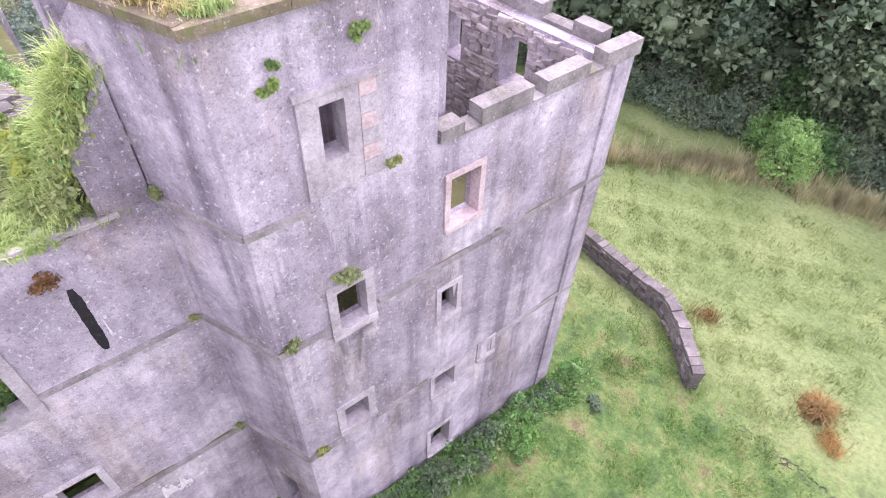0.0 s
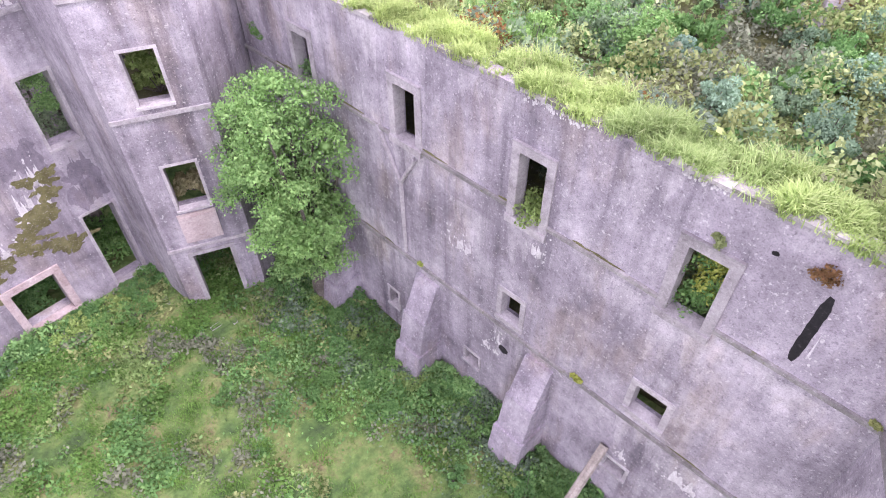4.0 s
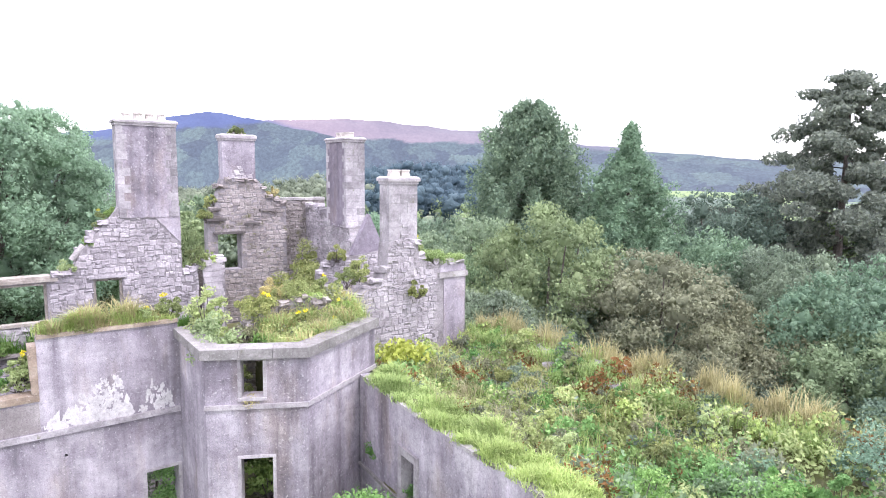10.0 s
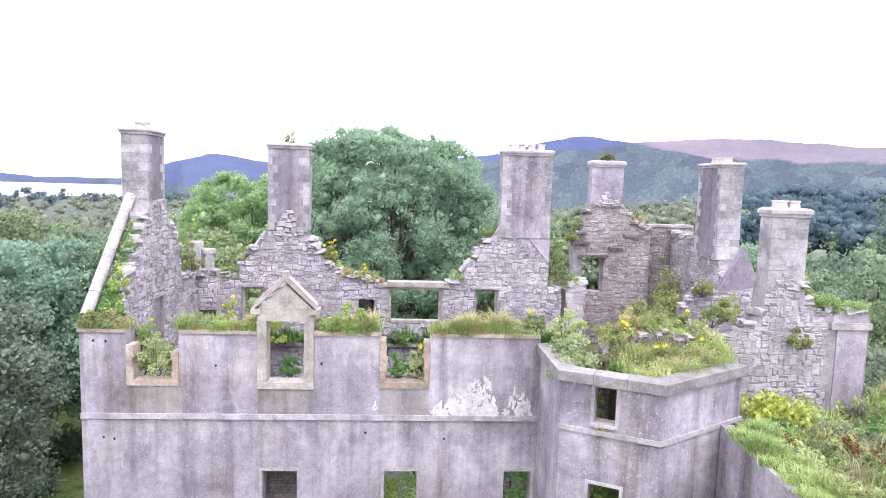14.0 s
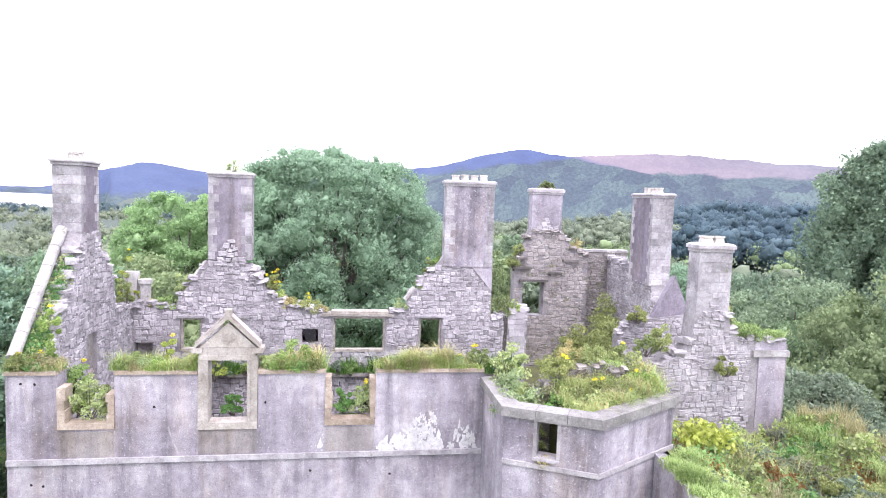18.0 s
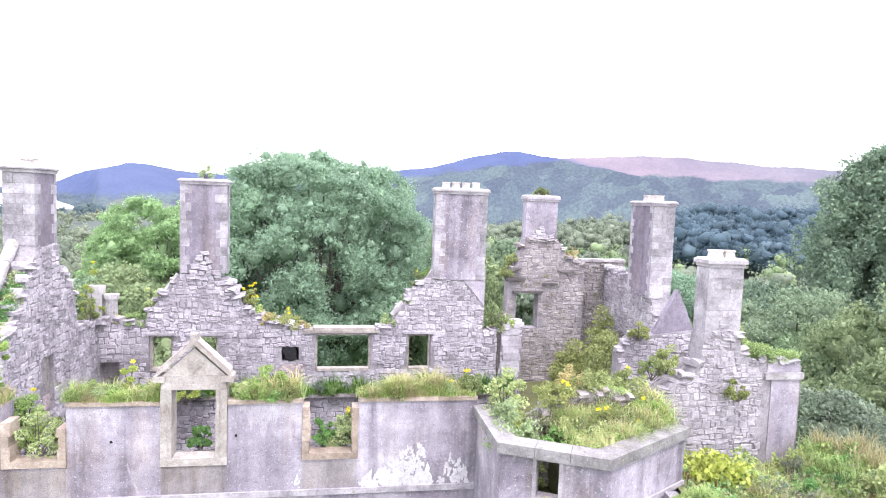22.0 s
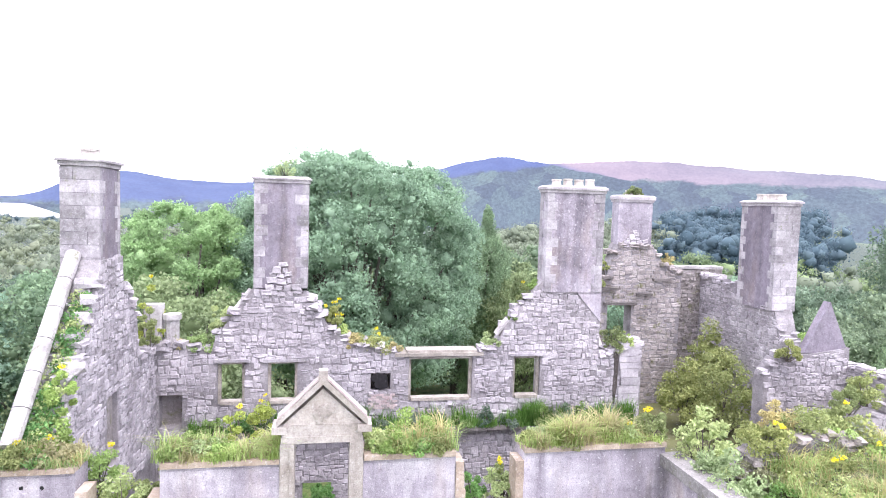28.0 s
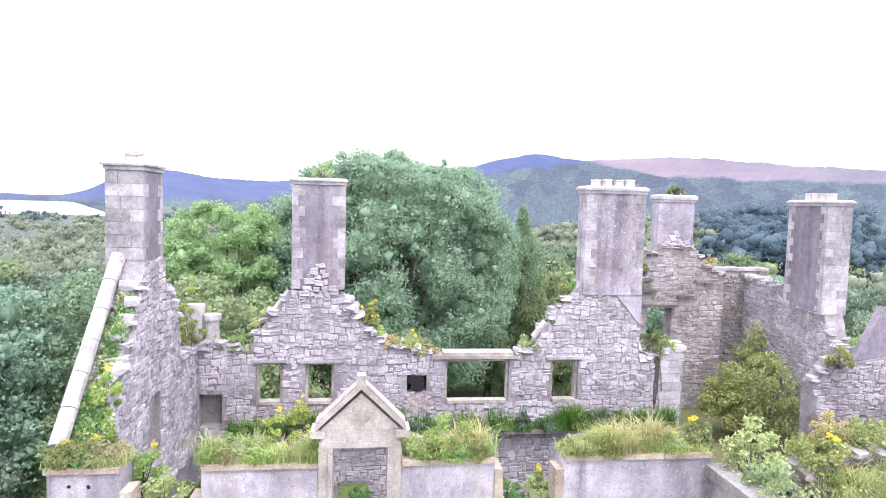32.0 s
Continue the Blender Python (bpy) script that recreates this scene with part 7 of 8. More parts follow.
for k in range(9):
    sz = R4.uniform(0.22, 0.42)
    ob = new("fallen_stone", stone_mesh(R4.randrange(14), RUBBLE_BROWN))
    ob.matrix_basis = Matrix.Translation((19.7 + 0.24 * k, -21.95 + 0.08 * k, 12.2 - 0.14 * k)) @ Euler((R4.uniform(1.2, 1.9), 0.2, R4.uniform(0, 6.28))).to_matrix().to_4x4() @ Matrix.Diagonal((sz * 1.4, sz * 0.8, sz, 1))
    tagged(ob, "tumbled pale stone at the head of the bank", "stone", "tumbled stones by the tower")
TNB = Face((23.0, -20.98), (18.95, -22.36))
rubble(TNB, wall_tower, inside_of([(0, 10.9), (2.4, 11.2), (3.2, 12.3), (3.7, 12.6), (3.75, 13.6), (4.28, 14.1)], (), 10), 0, 4.28, 10.2, 14.0, RUBBLE_BROWN, 74, (0.2, 0.5), (0.14, 0.26), 0.06, 120)
ragged_top(TNB, wall_tower, [(0, 10.9), (2.4, 11.2), (3.2, 12.3)], 0.5, DRYSTONE, 104)
TSI, TEI = Face((22.3, -31.33), (17.35, -31.58)), Face((22.3, -27.5), (22.3, -31.3))
rubble(TSI, wall_tower, inside_of([(0, 10.9), (4.95, 10.9)], [(2.45, 3.3, 9.1, 10.45), (0.35, 1.1, 9.1, 10.4)]), 0, 4.95, 7.2, 10.85, RUBBLE_BROWN, 72, (0.2, 0.5), (0.14, 0.26), 0.05, 120)
rubble(TEI, wall_tower, inside_of([(0, 10.9), (3.8, 10.9)]), 0, 3.8, 7.2, 10.85, RUBBLE_BROWN, 73, (0.2, 0.5), (0.14, 0.26), 0.05, 90)
for i, (x, y, z, mt) in enumerate(((20.6, -21.2, 10.9, YELLOW_LEAF), (21.3, -21.0, 10.8, LEAF_LIME), (22.2, -20.6, 10.7, LEAF_OLIVE), (20.2, -21.6, 11.4, LEAF_LIME))):
    bush("shrub", (x, y, z), 0.6, 0.9, mt, "shrub on the grassy bank by the tower", n=900, size=0.09, seed=660 + i)

for i, (y0, y1, z0, z1, mt) in enumerate(((-18.25, -19.15, 7.2, 9.3, LEAF_NETTLE), (-18.6, -19.15, 8.0, 9.3, YELLOW_LEAF), (-5.8, -6.6, 7.3, 8.2, LEAF_ELDER), (-14.3, -15.05, 7.2, 8.0, LEAF_LIME))):
    rng = np.random.default_rng(640 + i)
    y = rng.uniform(y1, y0, 26)
    c = np.stack([wx(y) + rng.uniform(0.18, 0.5, 26), y, rng.uniform(z0, z1, 26)], 1)
    ob = thing("ivy_growth", (wx(y0) + 0.6, (y0 + y1) / 2, z0), "leafy branches filling a window of the wing", "shrub", "growth in the wing windows")
    part("foliage", quick_mesh("foliage", *cloud(c, np.full(26, 0.2), 44, 0.05, 0.4, rng), mt), ob)

for i, (u0, u1, z0, z1, mt) in enumerate(((10.1, 11.15, 5.3, 7.3, LEAF_LIME), (14.6, 15.15, 6.3, 7.6, LEAF_ELDER))):
    rng = np.random.default_rng(650 + i)
    c = np.stack([rng.uniform(u0, u1, 40), rng.uniform(0.55, 0.95, 40), rng.uniform(z0, z1, 40)], 1)
    ob = thing("ivy_growth", ((u0 + u1) / 2, 0.75, z0), "bright leafy branches filling a front window", "shrub", "growth in the front windows")
    part("foliage", quick_mesh("foliage", *cloud(c, np.full(40, 0.2), 44, 0.05, 0.4, rng), mt), ob)

# the elder in the courtyard corner, and nettles
tree("tree", (18.95, -6.4, -1.1), tree_meshes(61, 9.6, 2.3, LEAF_ELDER, "round", 34000, 0.085, 34, 0.2), "bushy elder tree against the wing wall", (1, 1, 1), 0.6)
for i in range(70):
    if i < 40:
        y = -3.5 - 17.5 * i / 40 + R4.uniform(-0.4, 0.4)
        x, y = wx(y) - 0.45 - abs(R4.gauss(0, 0.8)), y
    else:
        x, y = 5.5 + 10.3 * (i - 40) / 30, -0.5 - abs(R4.gauss(0, 0.45))
    if math.hypot(x - 16.2, y + 4.4) < 0.9:
        continue
    mt, lb = R4.choice(((LEAF_NETTLE, "dark nettles"), (LEAF_NETTLE, "dark nettles"), (LEAF_LIME, "bright green weeds")))
    bush("nettle_clump", (x, y, ground_z(x, y) - 0.03), R4.uniform(0.35, 0.75), R4.uniform(0.4, 0.8), mt, lb + " at the foot of the wall", "weeds", 380, 0.1, 700 + i, group="nettles in the courtyard")
for i in range(34):
    x, y = 17.0 + R4.gauss(0, 1.5), -9.0 + R4.gauss(0, 2.6)
    if x > wx(y) - 0.5:
        continue
    bush("nettle_clump", (x, y, ground_z(x, y) - 0.03), R4.uniform(0.3, 0.6), R4.uniform(0.25, 0.5), LEAF_NETTLE, "dark nettles spreading over the courtyard", "weeds", 300, 0.09, 800 + i, group="nettles in the courtyard")
for i in range(26):
    y = -24 - 9 * i / 26
    x = 16.4 + (y + 32) * 0.05 - abs(R4.gauss(0, 0.6)) - 0.3
    bush("nettle_clump", (x, y, ground_z(x, y) - 0.03), R4.uniform(0.35, 0.7), R4.uniform(0.3, 0.7), R4.choice((LEAF_NETTLE, LEAF_DARK)), "dark nettles at the tower's foot", "weeds", 320, 0.1, 860 + i, group="nettles by the tower")


bush("shrub", (18.8, -6.6, 1.3), 1.6, 5.0, LEAF_ELDER, "lower boughs of elder scrub against the wing wall", n=4200, size=0.13, seed=912)
g = np.random.default_rng(41)
y = g.uniform(-21.5, -2.6, 66000)
x = wx(y) - 0.05 - np.abs(g.normal(size=66000)) * (0.9 + 1.5 * np.exp(-((y + 8.5) / 3.5) ** 2))
f2 = g.uniform(3.0, 16.0, 16000)
g2 = -0.15 - np.abs(g.normal(size=16000)) * 0.55
t2 = g.uniform(-34, -23, 16000)
w2 = 16.55 + (t2 + 32) * 0.05 - np.abs(g.normal(size=16000)) * 0.5
x, y = np.concatenate([x, f2, w2]), np.concatenate([y, g2, t2])
site = np.stack([x, y, [ground_z(a, b) for a, b in zip(x, y)]], 1)
site = site[~((np.hypot(x - 16.0, y + 4.6) < 1.0))]
carpet("nettle_bed", site, 0.8, [(LEAF_NETTLE, "dark green"), (LEAF_NETTLE, "deep green"), (LEAF_DARK, "dull green"), (LEAF_ELDER, "bright green")], 0.075, "nettles thick along the foot of the walls", 42, 0.6, 0.5)


def lawn(rng, k):
    x, y = rng.uniform(3, 19.5, 900), rng.uniform(-20, -0.4, 900)
    c = np.stack([x, y, [ground_z(a, b) for a, b in zip(x, y)]], 1)
    return tufted(rng, k, c[x < 20.2 + 0.07 * y], 0.2)


g = np.random.default_rng(43)
x, y = g.uniform(2.5, 20.0, 150000), g.uniform(-20.5, -0.3, 150000)
q = np.array([noise.noise(Vector((a * 0.5, b * 0.5, 21))) + 0.6 * noise.noise(Vector((a * 1.4, b * 1.4, 22))) for a, b in zip(x, y)])
keep = (q + 0.05 * (y + 10) + 0.1 * g.normal(size=150000) > 0.12) & (x < wx(y) - 0.1) & (np.hypot(x - 15.7 + 0.25 * (y + 5), (y + 6) * 0.25) > 0.45)
x, y = x[keep], y[keep]
site = np.stack([x, y, [ground_z(a, b) for a, b in zip(x, y)]], 1)
carpet("lawn_weeds", site, 0.4, [(LEAF_LIME, "bright green"), (LEAF_NETTLE, "dark green"), (LAWN_TUFT, "fresh green"), (LEAF_OLIVE, "olive"), (LEAF_BROWN, "brown dying")], 0.085, "broad-leaved weeds in the courtyard lawn", 44, 0.6, 0.16)
grass_on(lawn, 70000, 0.11, LAWN_TUFT, "lawn_grass", "long grass of the courtyard lawn", 0.7, 0.03, seed=290)


def pasture(rng, k):
    a, b = rng.uniform(8, 34, 1500), rng.uniform(-50, -33, 1500)
    c = np.stack([a, b, [ground_z(p, q) for p, q in zip(a, b)]], 1)
    return tufted(rng, k, c, 0.3)


grass_on(pasture, 50000, 0.16, PASTURE, "pasture_grass", "tussocky grass of the pasture", 0.9, 0.03, seed=291)
for i, (x, y, s) in enumerate([(15.28, -4.6, 0.3), (15.9, -4.85, 0.26), (11.16, -5.8, 0.3), (16.3, -6.1, 0.4), (16.0, -6.6, 0.25), (11.6, -8.2, 0.3), (13.0, -3.9, 0.2)]):
    ob = new("loose_stone", stone_mesh(i, LIMEWASH if i in (0, 2) else ASHLAR))
    ob.matrix_basis = Matrix.Translation((x, y, ground_z(x, y) + s * 0.12)) @ Euler((1.57, 0.1, i * 1.3)).to_matrix().to_4x4() @ Matrix.Diagonal((s * 1.5, s, s * 0.7, 1))
    tagged(ob, "pale dressed stone lying in the courtyard grass", "stone", "stones in the courtyard")

# ---- garden wall in the pasture ----
gw = [(20.9, -39.3), (17.4, -38.9), (15.6, -38.8), (14.4, -38.0), (13.5, -37.1), (12.6, -36.3)]
mcore = Mesh()
faces = []
for (xa, ya), (xb, yb) in zip(gw, gw[1:]):
    fc = Face((xb, yb), (xa, ya))
    faces.append(fc)
    zb = ground_z((xa + xb) / 2, (ya + yb) / 2)
    fc.wall(mcore, [(0, zb + 0.95), (fc.length, zb + 0.95)], zb - 0.4, 0.4)
garden_wall = tagged(new("wall_garden", mcore.done("wall_garden", DRYSTONE)), "low dry-stone garden wall bending through the grass", "wall", "", "structure")
for k, fc in enumerate(faces):
    zb = ground_z(fc.a.x, fc.a.y)
    for q, side in enumerate((fc, Face((fc.b - fc.out * 0.4)[:2], (fc.a - fc.out * 0.4)[:2]))):
        rubble(side, garden_wall, inside_of([(0, zb + 1.02), (side.length, zb + 1.02)]), 0, side.length, zb - 0.1, zb + 0.9, DRYSTONE, 30 + k * 2 + q, (0.22, 0.5), (0.14, 0.24), 0.05, 25)
    u = 0.0
    while u < fc.length:
        w = R4.uniform(0.3, 0.55)
        m = Mesh()
        fc.block(m, u, min(u + w - 0.02, fc.length), zb + 0.954, zb + 1.05 + R4.uniform(0, 0.08), -0.43, 0.03)
        part("cope_stone", m.done("cope_stone", DRYSTONE), garden_wall)
        u += w
for i, (x, y, n, h) in enumerate(((9.2, -39.1, 1500, 0.4), (8.2, -38.2, 500, 0.3), (14.2, -39.8, 400, 0.25))):
    grass_on(lambda rng, k: tufted(rng, k, np.array([[x, y, ground_z(x, y)]]) + np.concatenate([rng.normal(size=(40, 2)) * 0.22, np.zeros((40, 1))], 1), 0.16), n, h, RUST_GRASS, "rust_grass", "rust-brown dead rushes in the pasture", 0.9, 0.03, seed=910 + i)
for i in range(26):
    q = i / 25
    x, y = 11.4 - 4.6 * q + R4.uniform(-0.15, 0.15), -36.0 - 0.25 * math.sin(3 * q) + R4.uniform(-0.15, 0.15)
    sz = R4.uniform(0.14, 0.3)
    ob = new("fallen_stone", stone_mesh(R4.randrange(14), DRYSTONE if i % 4 else RUBBLE_BROWN))
    ob.matrix_basis = Matrix.Translation((x, y, ground_z(x, y) + sz * 0.15)) @ Euler((R4.uniform(1.3, 1.8), 0.1, R4.uniform(0, 6.28))).to_matrix().to_4x4() @ Matrix.Diagonal((sz * 1.4, sz * 0.7, sz, 1))
    tagged(ob, "mossy fallen stone of the ruined garden wall", "stone", "fallen stones of the garden wall")


def wood_edge(rng, k):
    x = rng.uniform(4, 30, 500)
    y = np.interp(x, [4, 12.5, 17, 20.5, 24, 30], [-54, -53.4, -52.2, -49.6, -46.0, -40]) + rng.normal(size=500) * 0.6
    return tufted(rng, k, np.stack([x, y, [ground_z(p, q) for p, q in zip(x, y)]], 1), 0.25)


grass_on(wood_edge, 16000, 0.8, GRASS_DRY, "wood_edge_grass", "tall brown seeding grass along the wood", 0.5, 0.03, seed=292)


def near_turf(rng, k):
    x, y = rng.uniform(6, 21, 900), rng.uniform(-39, -24, 900)
    c = np.stack([x, y, [ground_z(p, q) for p, q in zip(x, y)]], 1)
    return tufted(rng, k, c[(y > np.interp(x, [6, 12.6, 15.6, 21], [-36, -36.3, -38.5, -39])) & (x < 16.6)], 0.3)


grass_on(near_turf, 26000, 0.11, LAWN_TUFT, "near_turf", "brighter green turf below the tower", 0.8, 0.028, seed=293)
bush("shrub", (17.2, -52.5, ground_z(17.2, -52.5) - 0.05), 1.7, 4.6, LEAF_ELDER, "young tree before the dark wood", n=2600, size=0.16, seed=911)

# ---- stones of the rubble walls ----
for h in sp_holes[:4]:
    m = Mesh()
    SPINE.block(m, h[0], h[0] + 0.1, h[2], h[3], -0.3, -0.12)
    SPINE.block(m, h[1] - 0.1, h[1], h[2], h[3], -0.3, -0.12)
    SPINE.block(m, h[0] + 0.1, h[1] - 0.1, h[2] + 0.002, h[2] + 0.12, -0.3, 0.06)
    SPINE.block(m, h[0] + 0.1, h[1] - 0.1, h[3] - 0.1, h[3], -0.3, -0.12)
    part("window_frame", m.done("window_frame", TIMBER), wall_spine, "grey weathered timber window frame")
for z0, z1, a, b, d in ((12.804, 12.93, 9.3, 12.75, 0.12), (12.934, 13.03, 9.75, 12.5, 0.05)):
    m = Mesh()
    SPINE.block(m, su(a), su(b), z0, z1, -0.6, d)
    part("lintel_beam", m.done("lintel_beam", TIMBER), wall_spine, "bleached timber lintel beam")
spt = inside_of(sp_top, sp_holes, 6.4)
rubble(SPINE, wall_spine, lambda u, z: spt(u, z) and not (su(15.9) < u < su(17.6) and z > 16.9 - (u - su(15.1)) * 1.15), 0, 18.75, 6.5, 16.0, RUBBLE, 1, near=(8, 12.5))
m = Mesh()
pts = [(su(16.15), 15.74), (su(17.58), 14.1), (su(17.58), 15.74)]
m.add([SPINE.at(u, z, 0.035) for u, z in pts] + [SPINE.at(u, z, -0.05) for u, z in pts], [(0, 1, 2), (3, 5, 4), (0, 3, 4, 1), (1, 4, 5, 2), (2, 5, 3, 0)])
part("render_remnant", m.done("render_remnant", HARL), wall_spine, "remnant of roughcast under the stack")
rubble(GABLE, wall_gable, inside_of(g_top, g_holes, 9.5), 0, 8.3, 9.6, 16.8, RUBBLE, 2, proud=0.032, near=(4, 13))
rubble(CROSS, wall_cross, lambda u, z: inside_of(c_top, (), 9)(u, z) and not (u > cu(26.25) and not 9 > z), 0, 7.4, 9.8, 14.6, RUBBLE, 3, near=(3.5, 12.5))
rubble(NORTH, wall_north, inside_of(n_top, n_holes, 8.2), 0, 4.7, 8.4, 16.9, RUBBLE_BROWN, 4, (0.22, 0.5), (0.14, 0.26), near=(2, 14))
EB = Face((26.9, 17.0), (26.9, 1.0))
rubble(EB, wall_east, inside_of(e_top, (), 8.5), 0, 16.0, 8.6, 15.4, RUBBLE, 5, near=(5.5, 13))
rubble(INNER, wall_inner, inside_of([(0, 12.4), (0.5, 13.1), (3.7, 13.5)], (), 9), 0, 3.7, 9.5, 13.4, RUBBLE, 6, limit=120)
# pointed rubble tongues running up the chimney faces
for (x0, x1, z0, zt, face_y, par, sd) in ((4.1, 5.98, 15.2, 16.6, 8.88, ch2, 61), (23.74, 25.08, 14.0, 15.4, 0.91, ch6, 62), (21.55, 23.45, 16.7, 17.8, 15.7, ch4, 63)):
    fc = Face((x0, face_y), (x1, face_y))
    mid = (x1 - x0) / 2
    rubble(fc, par, lambda u, z: abs(u - mid) < mid * (1 - (z - z0) / (zt - z0)) + 0.05, 0, x1 - x0, z0, zt, RUBBLE, sd, (0.2, 0.4), (0.16, 0.26), 0.045, 60)

# ---- small masonry at the rear ----
pier = thing("turret_stump", (1.23, 9.3, 13.2), "short round turret stump with a flat cap on the wall head", "turret")
for nm, a, b, ra in (("drum", 13.1, 14.2, 0.24), ("cap", 14.204, 14.4, 0.31)):
    m = Mesh()
    limb(m, (1.23, 9.3, a), (1.23, 9.3, b), ra, ra, 14)
    part(nm, m.done(nm, COPING), pier)
m = Mesh().box(0.3, 9.15, 13.3, 0.9, 9.6, 14.75)
part("coping_remnant", m.done("coping_remnant", COPING), wall_gable, "broken end of a coping")
for x0, z0, x1, z1 in ((3.35, 14.4, 4.0, 15.3), (13.3, 13.6, 13.75, 14.2)):
    m = Mesh()
    limb(m, (x0, 9.1, z0), (x1, 9.1, z1), 0.13, 0.13, 9)
    limb(m, (x1, 9.1, z1), (x0, 9.1, z0), 0.128, 0.128, 9)
    part("skew_fragment", m.done("skew_fragment", COPING), wall_spine, "rounded fragment of a skew stone")
for k, (fc, par, tp, th, mt, sd) in enumerate(((NORTH, wall_north, n_top, 0.8, RUBBLE_BROWN, 91), (CROSS, wall_cross, c_top, 0.8, RUBBLE, 92), (EB, wall_east, e_top, 0.9, RUBBLE, 93), (INNER, wall_inner, [(0, 12.4), (0.5, 13.1), (1.2, 13.2)], 0.6, RUBBLE, 94), (BAYIN, wall_bay_inner, bin_top, 0.9, RUBBLE_BROWN, 95))):
    ragged_top(fc, par, tp, th, mt, sd)
for k, seg in enumerate(([(0, 13.3), (su(2.2), 13.2), (su(2.62), 13.0)], [(su(2.8), 13.6), (su(4.0), 15.3)], [(su(6.05), 15.1), (su(6.9), 13.8), (su(7.7), 13.25), (su(9.5), 12.95)], [(su(12.5), 12.85), (su(13.3), 13.2), (su(13.62), 13.95), (su(15.0), 15.6)], [(su(17.65), 12.7), (su(19.4), 13.15)])):
    ragged_top(SPINE, wall_spine, seg, 0.7, RUBBLE, 96 + k, 0.28, (0.25, 0.6))
ragged_top(GABLE, wall_gable, [(0.3, 13.0), (3.0, 16.5)], 0.8, RUBBLE, 102, 0.22, (0.3, 0.6))
ragged_top(GABLE, wall_gable, [(4.95, 15.9), (6.15, 14.75), (6.4, 13.4), (8.2, 13.3)], 0.8, RUBBLE, 103, 0.26)
# dark slabs over the back gable's gap
for x0, x1, z, d in ((20.9, 22.7, 13.72, 0.25), (20.5, 21.6, 14.5, 0.3), (22.7, 23.6, 14.2, 0.18), (23.6, 24.6, 15.0, 0.22), (20.7, 21.3, 15.1, 0.25)):
    m = Mesh()
    NORTH.block(m, nu(x0), nu(x1), z, z + 0.13, -0.5, d)
    part("lintel_slab", m.done("lintel_slab", DRYSTONE), wall_north, "dark projecting slab")
# coping slabs left along the wing's edge
r = random.Random(87)
u = 0.3
while u < WING.length - 1.0:
    w = r.uniform(0.6, 1.25)
    if r.random() < 0.8:
        z = float(np.interp(u + w / 2, [q[0] for q in wing_top], [q[1] for q in wing_top]))
        m = Mesh()
        WING.block(m, u + 0.01, u + w - 0.01, z - 0.04, z + r.uniform(0.03, 0.06), -0.16, r.uniform(0.02, 0.07))
        part("coping_slab", m.done("coping_slab", COPING if r.random() < 0.35 else TOWER_COPE), wall_wing)
    u += w
rng = np.random.default_rng(77)
t = rng.uniform(0, 1, 150)
t = t ** 1.7 * 0.85
c = np.stack([0.45 + rng.normal(size=150) * 0.13, 0.75 + 2.9 * t, 13.0 + 3.4 * t + rng.uniform(-0.2, 0.2, 150)], 1)
part("ivy", quick_mesh("ivy", *cloud(c[:80], rng.uniform(0.12, 0.3, 80), 90, 0.045, 0.4, rng), LEAF_NETTLE), wall_gable, "green ivy behind the skew")
part("ivy", quick_mesh("ivy", *cloud(c[80:], rng.uniform(0.12, 0.26, 70), 80, 0.045, 0.4, rng), LEAF_PALE), wall_gable, "pale weeds behind the skew")
NLOW = Face((25.3, 16.4), (28.2, 16.4))
rubble(NLOW, wall_north_low, inside_of([(0, 15.5), (2.9, 15.6)], (), 9), 0, 2.9, 9.5, 15.4, RUBBLE_BROWN, 75, (0.16, 0.5), (0.14, 0.28), 0.05, 120)
m = Mesh()
SPINE.block(m, su(8.35), su(9.2), 11.4, 12.25, -0.6, -0.42)
part("niche_back", m.done("niche_back", DARK_BOARD_GAP), wall_spine, "dark back of a broken fireplace")

# a brick patch below the broken fireplace, with its ragged dark mouth
for k in range(7):
    for q in range(5):
        m = Mesh()
        a = su(8.32) + q * 0.205 + (0.1 if k % 2 else 0)
        SPINE.block(m, a, a + 0.19, 10.78 + 0.085 * k, 10.855 + 0.085 * k, -0.02, 0.05)
        part("brick", m.done("brick", PINK if (k + q) % 3 else RUBBLE_BROWN), wall_spine)
# the mouth's darkness is painted: a flat near-black patch over the niche
part("soot_stain", Mesh().add(*blob(SPINE, 611, su(8.76), 11.88, 0.62, 0.62, 0.06, 30, 0.28)).done("soot_stain", PIT), wall_spine, "flat black patch for the shade in a broken fireplace's mouth")
for a, b, z in ((2.7, 3.95, 12.68), (4.45, 6.05, 12.66), (13.85, 15.3, 12.76)):
    m = Mesh()
    SPINE.block(m, su(a), su(b), z, z + 0.1, -0.4, 0.09)
    part("lintel_slab", m.done("lintel_slab", ASHLAR), wall_spine, "thin stone lintel slab")
for k in range(4):
    m = Mesh()
    NLOW.block(m, 0.02 + 0.72 * k, 0.72 + 0.72 * k, 15.58, 15.72 + 0.02 * (k % 2), -0.66, 0.12)
    part("coping_slab", m.done("coping_slab", COPING), wall_north_low, "pale coping slab")
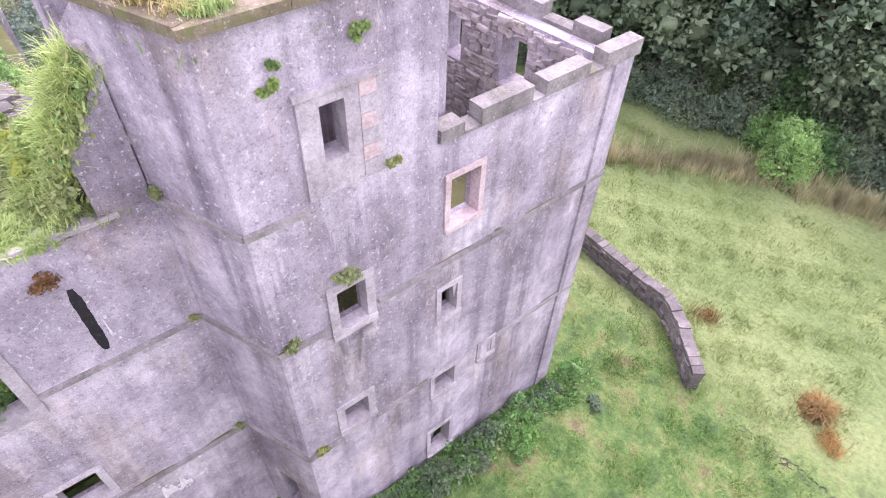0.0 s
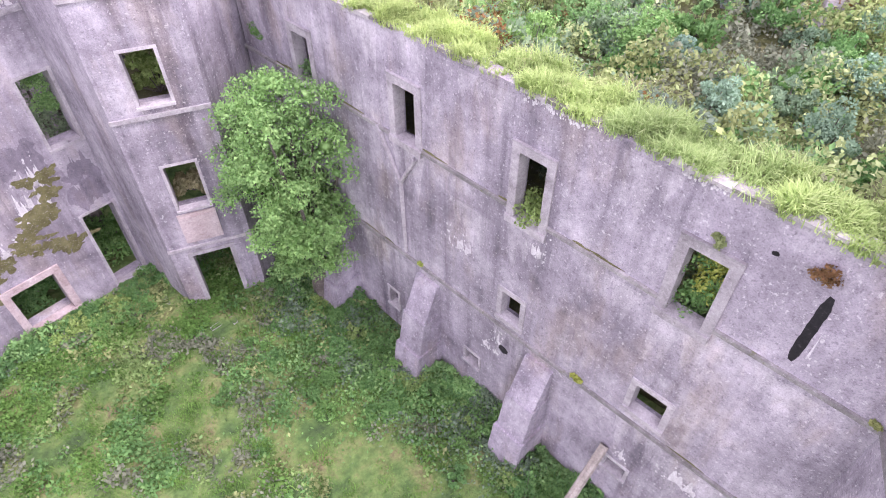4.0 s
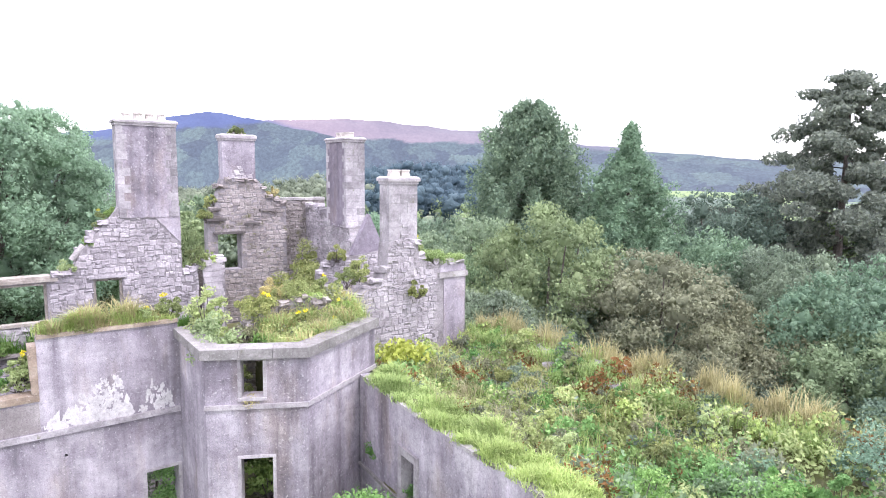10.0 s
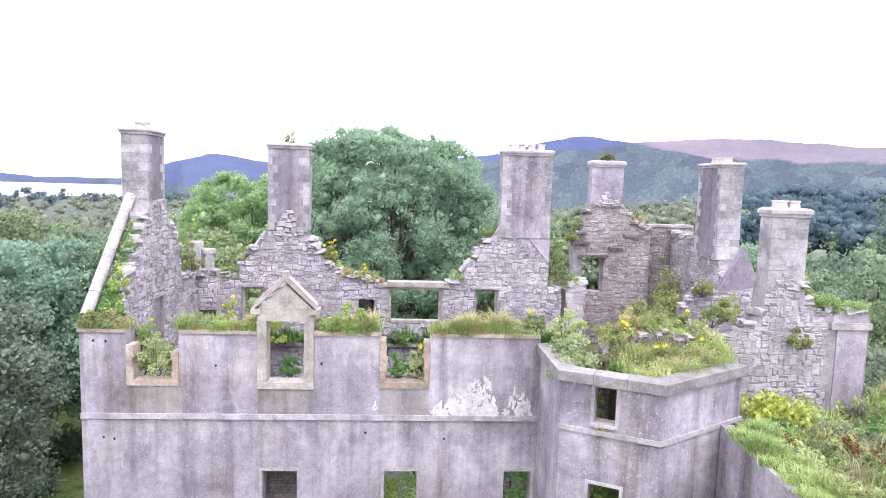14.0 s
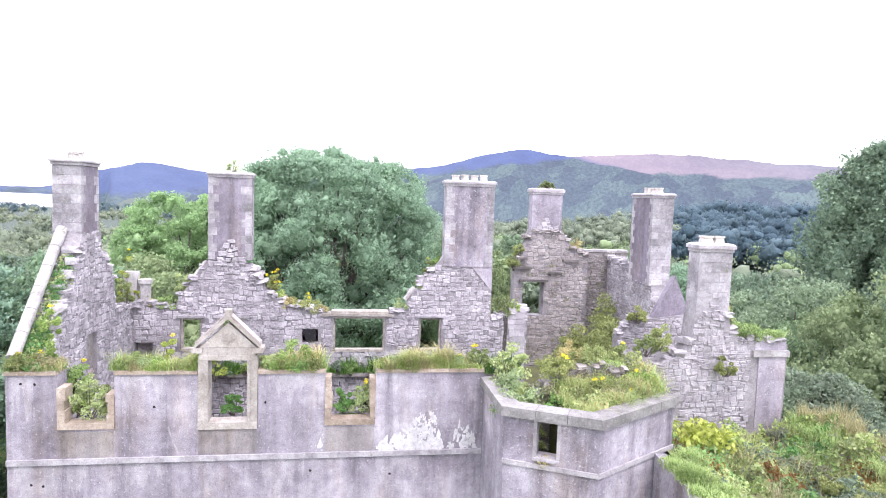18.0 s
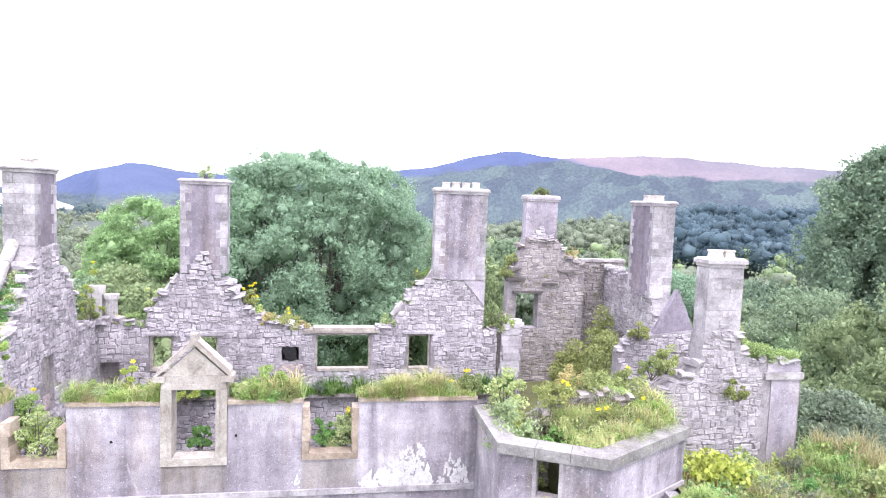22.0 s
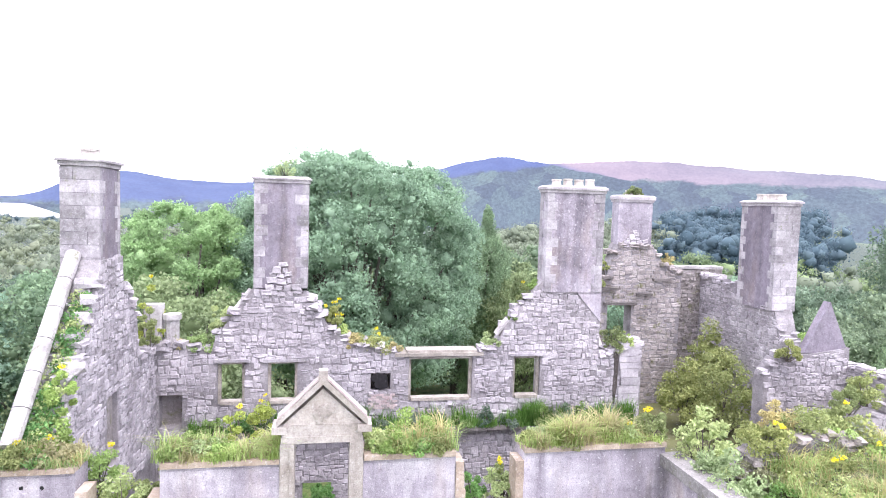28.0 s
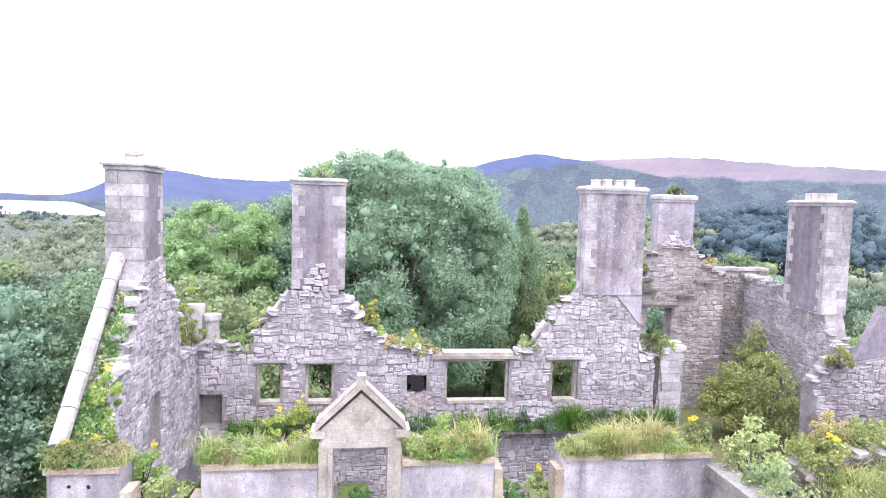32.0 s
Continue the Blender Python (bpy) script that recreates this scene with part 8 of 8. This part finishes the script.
# red sandstone weathering along the pediment's edges
for sgn in (-1, 1):
    m = Mesh()
    a, b = (6.7 + sgn * 1.0, 13.63), (6.7 + sgn * 0.12, 14.5)
    pts = [(a[0], a[1]), (b[0], b[1]), (b[0], b[1] + 0.05), (a[0], a[1] + 0.05)]
    m.add([FRONT.at(x, z, 0.145) for x, z in pts] + [FRONT.at(x, z, 0.05) for x, z in pts], [(0, 1, 2, 3), (7, 6, 5, 4), (0, 4, 5, 1), (1, 5, 6, 2), (2, 6, 7, 3), (3, 7, 4, 0)])
    part("cornice_edge", m.done("cornice_edge", PINK), dormer, "reddened upper edge of the cornice")
# brick and red stone in the foot of the blocked doorway
for k in range(5):
    for q in range(3):
        m = Mesh()
        GABLE.block(m, 3.5 + 0.25 * q + (0.08 if k % 2 else 0), 3.72 + 0.25 * q + (0.08 if k % 2 else 0), 10.95 + 0.1 * k, 11.04 + 0.1 * k, -0.16, -0.11)
        part("brick", m.done("brick", PINK), wall_gable)
for k, (fc, a, b) in enumerate(((TW, 0.0, step), (TN, 0.0, 2.0))):
    grass_on(strip(*fc.at(a, 0, -0.2)[:2], *fc.at(b, 0, -0.2)[:2], 14.3, 0.3, 1200), 1200, 0.22, GRASS_DRY if k else GRASS, "tower_top_grass", "short grass on the tower's mossy cornice", 0.9, 0.02, seed=295 + k)
# the broken pier of dressed blocks at the end of the rear wall
r = random.Random(88)
z = 9.9
k = 0
while z < 13.1:
    h = r.uniform(0.2, 0.36)
    m = Mesh()
    w = r.uniform(-0.06, 0.06)
    SPINE.block(m, su(18.52) + w, su(19.36) + r.uniform(-0.04, 0.04), z + 0.006, z + h - 0.006, -0.7, 0.1 + r.uniform(-0.02, 0.03))
    part("pier_block", m.done("pier_block", RUBBLE), wall_spine)
    z += h
# shade of the ragged gap, painted as a flat dark patch
part("soot_stain", Mesh().add(*blob(SPINE, 612, su(18.36), 11.9, 0.22, 1.9, 0.05, 30, 0.4)).done("soot_stain", DARK_BOARD_GAP), wall_spine, "flat dark patch for the shade in the gap beside the pier")
m = Mesh()
SPINE.block(m, su(0.85), su(1.65), 10.2, 11.6, -0.66, -0.5)
part("niche_back", m.done("niche_back", RUBBLE_BROWN), wall_spine, "reddish back of a broken hearth")
for i, (x, y, zz, rr, h, mt, fl) in enumerate(((18.6, -2.6, 12.0, 0.45, 0.5, LEAF_ELDER, 0), (19.6, -2.4, 12.2, 0.4, 0.45, LEAF_PALE, 1), (17.3, -1.9, 11.5, 0.6, 1.0, LEAF_ELDER, 0), (20.3, -1.4, 12.6, 0.45, 0.5, LEAF_LIME, 1), (18.9, -1.6, 12.3, 0.5, 0.7, LEAF_OLIVE, 2))):
    bush("weed_clump", (x, y, zz), rr, h, mt, "leafy weeds on the bay mound" if not fl else "leafy weeds with yellow ragwort on the bay mound", "weeds", 600, 0.075, 1150 + i, flowers=fl, group="weeds on the bay mound")
grass_on(strip(25.3, 1.3, 27.6, 1.3, 13.5, 0.7, 3000), 3000, 0.36, GRASS, "wall_top_grass", "bright grass on the cross wall's rendered corner", 0.9, 0.02, seed=298)
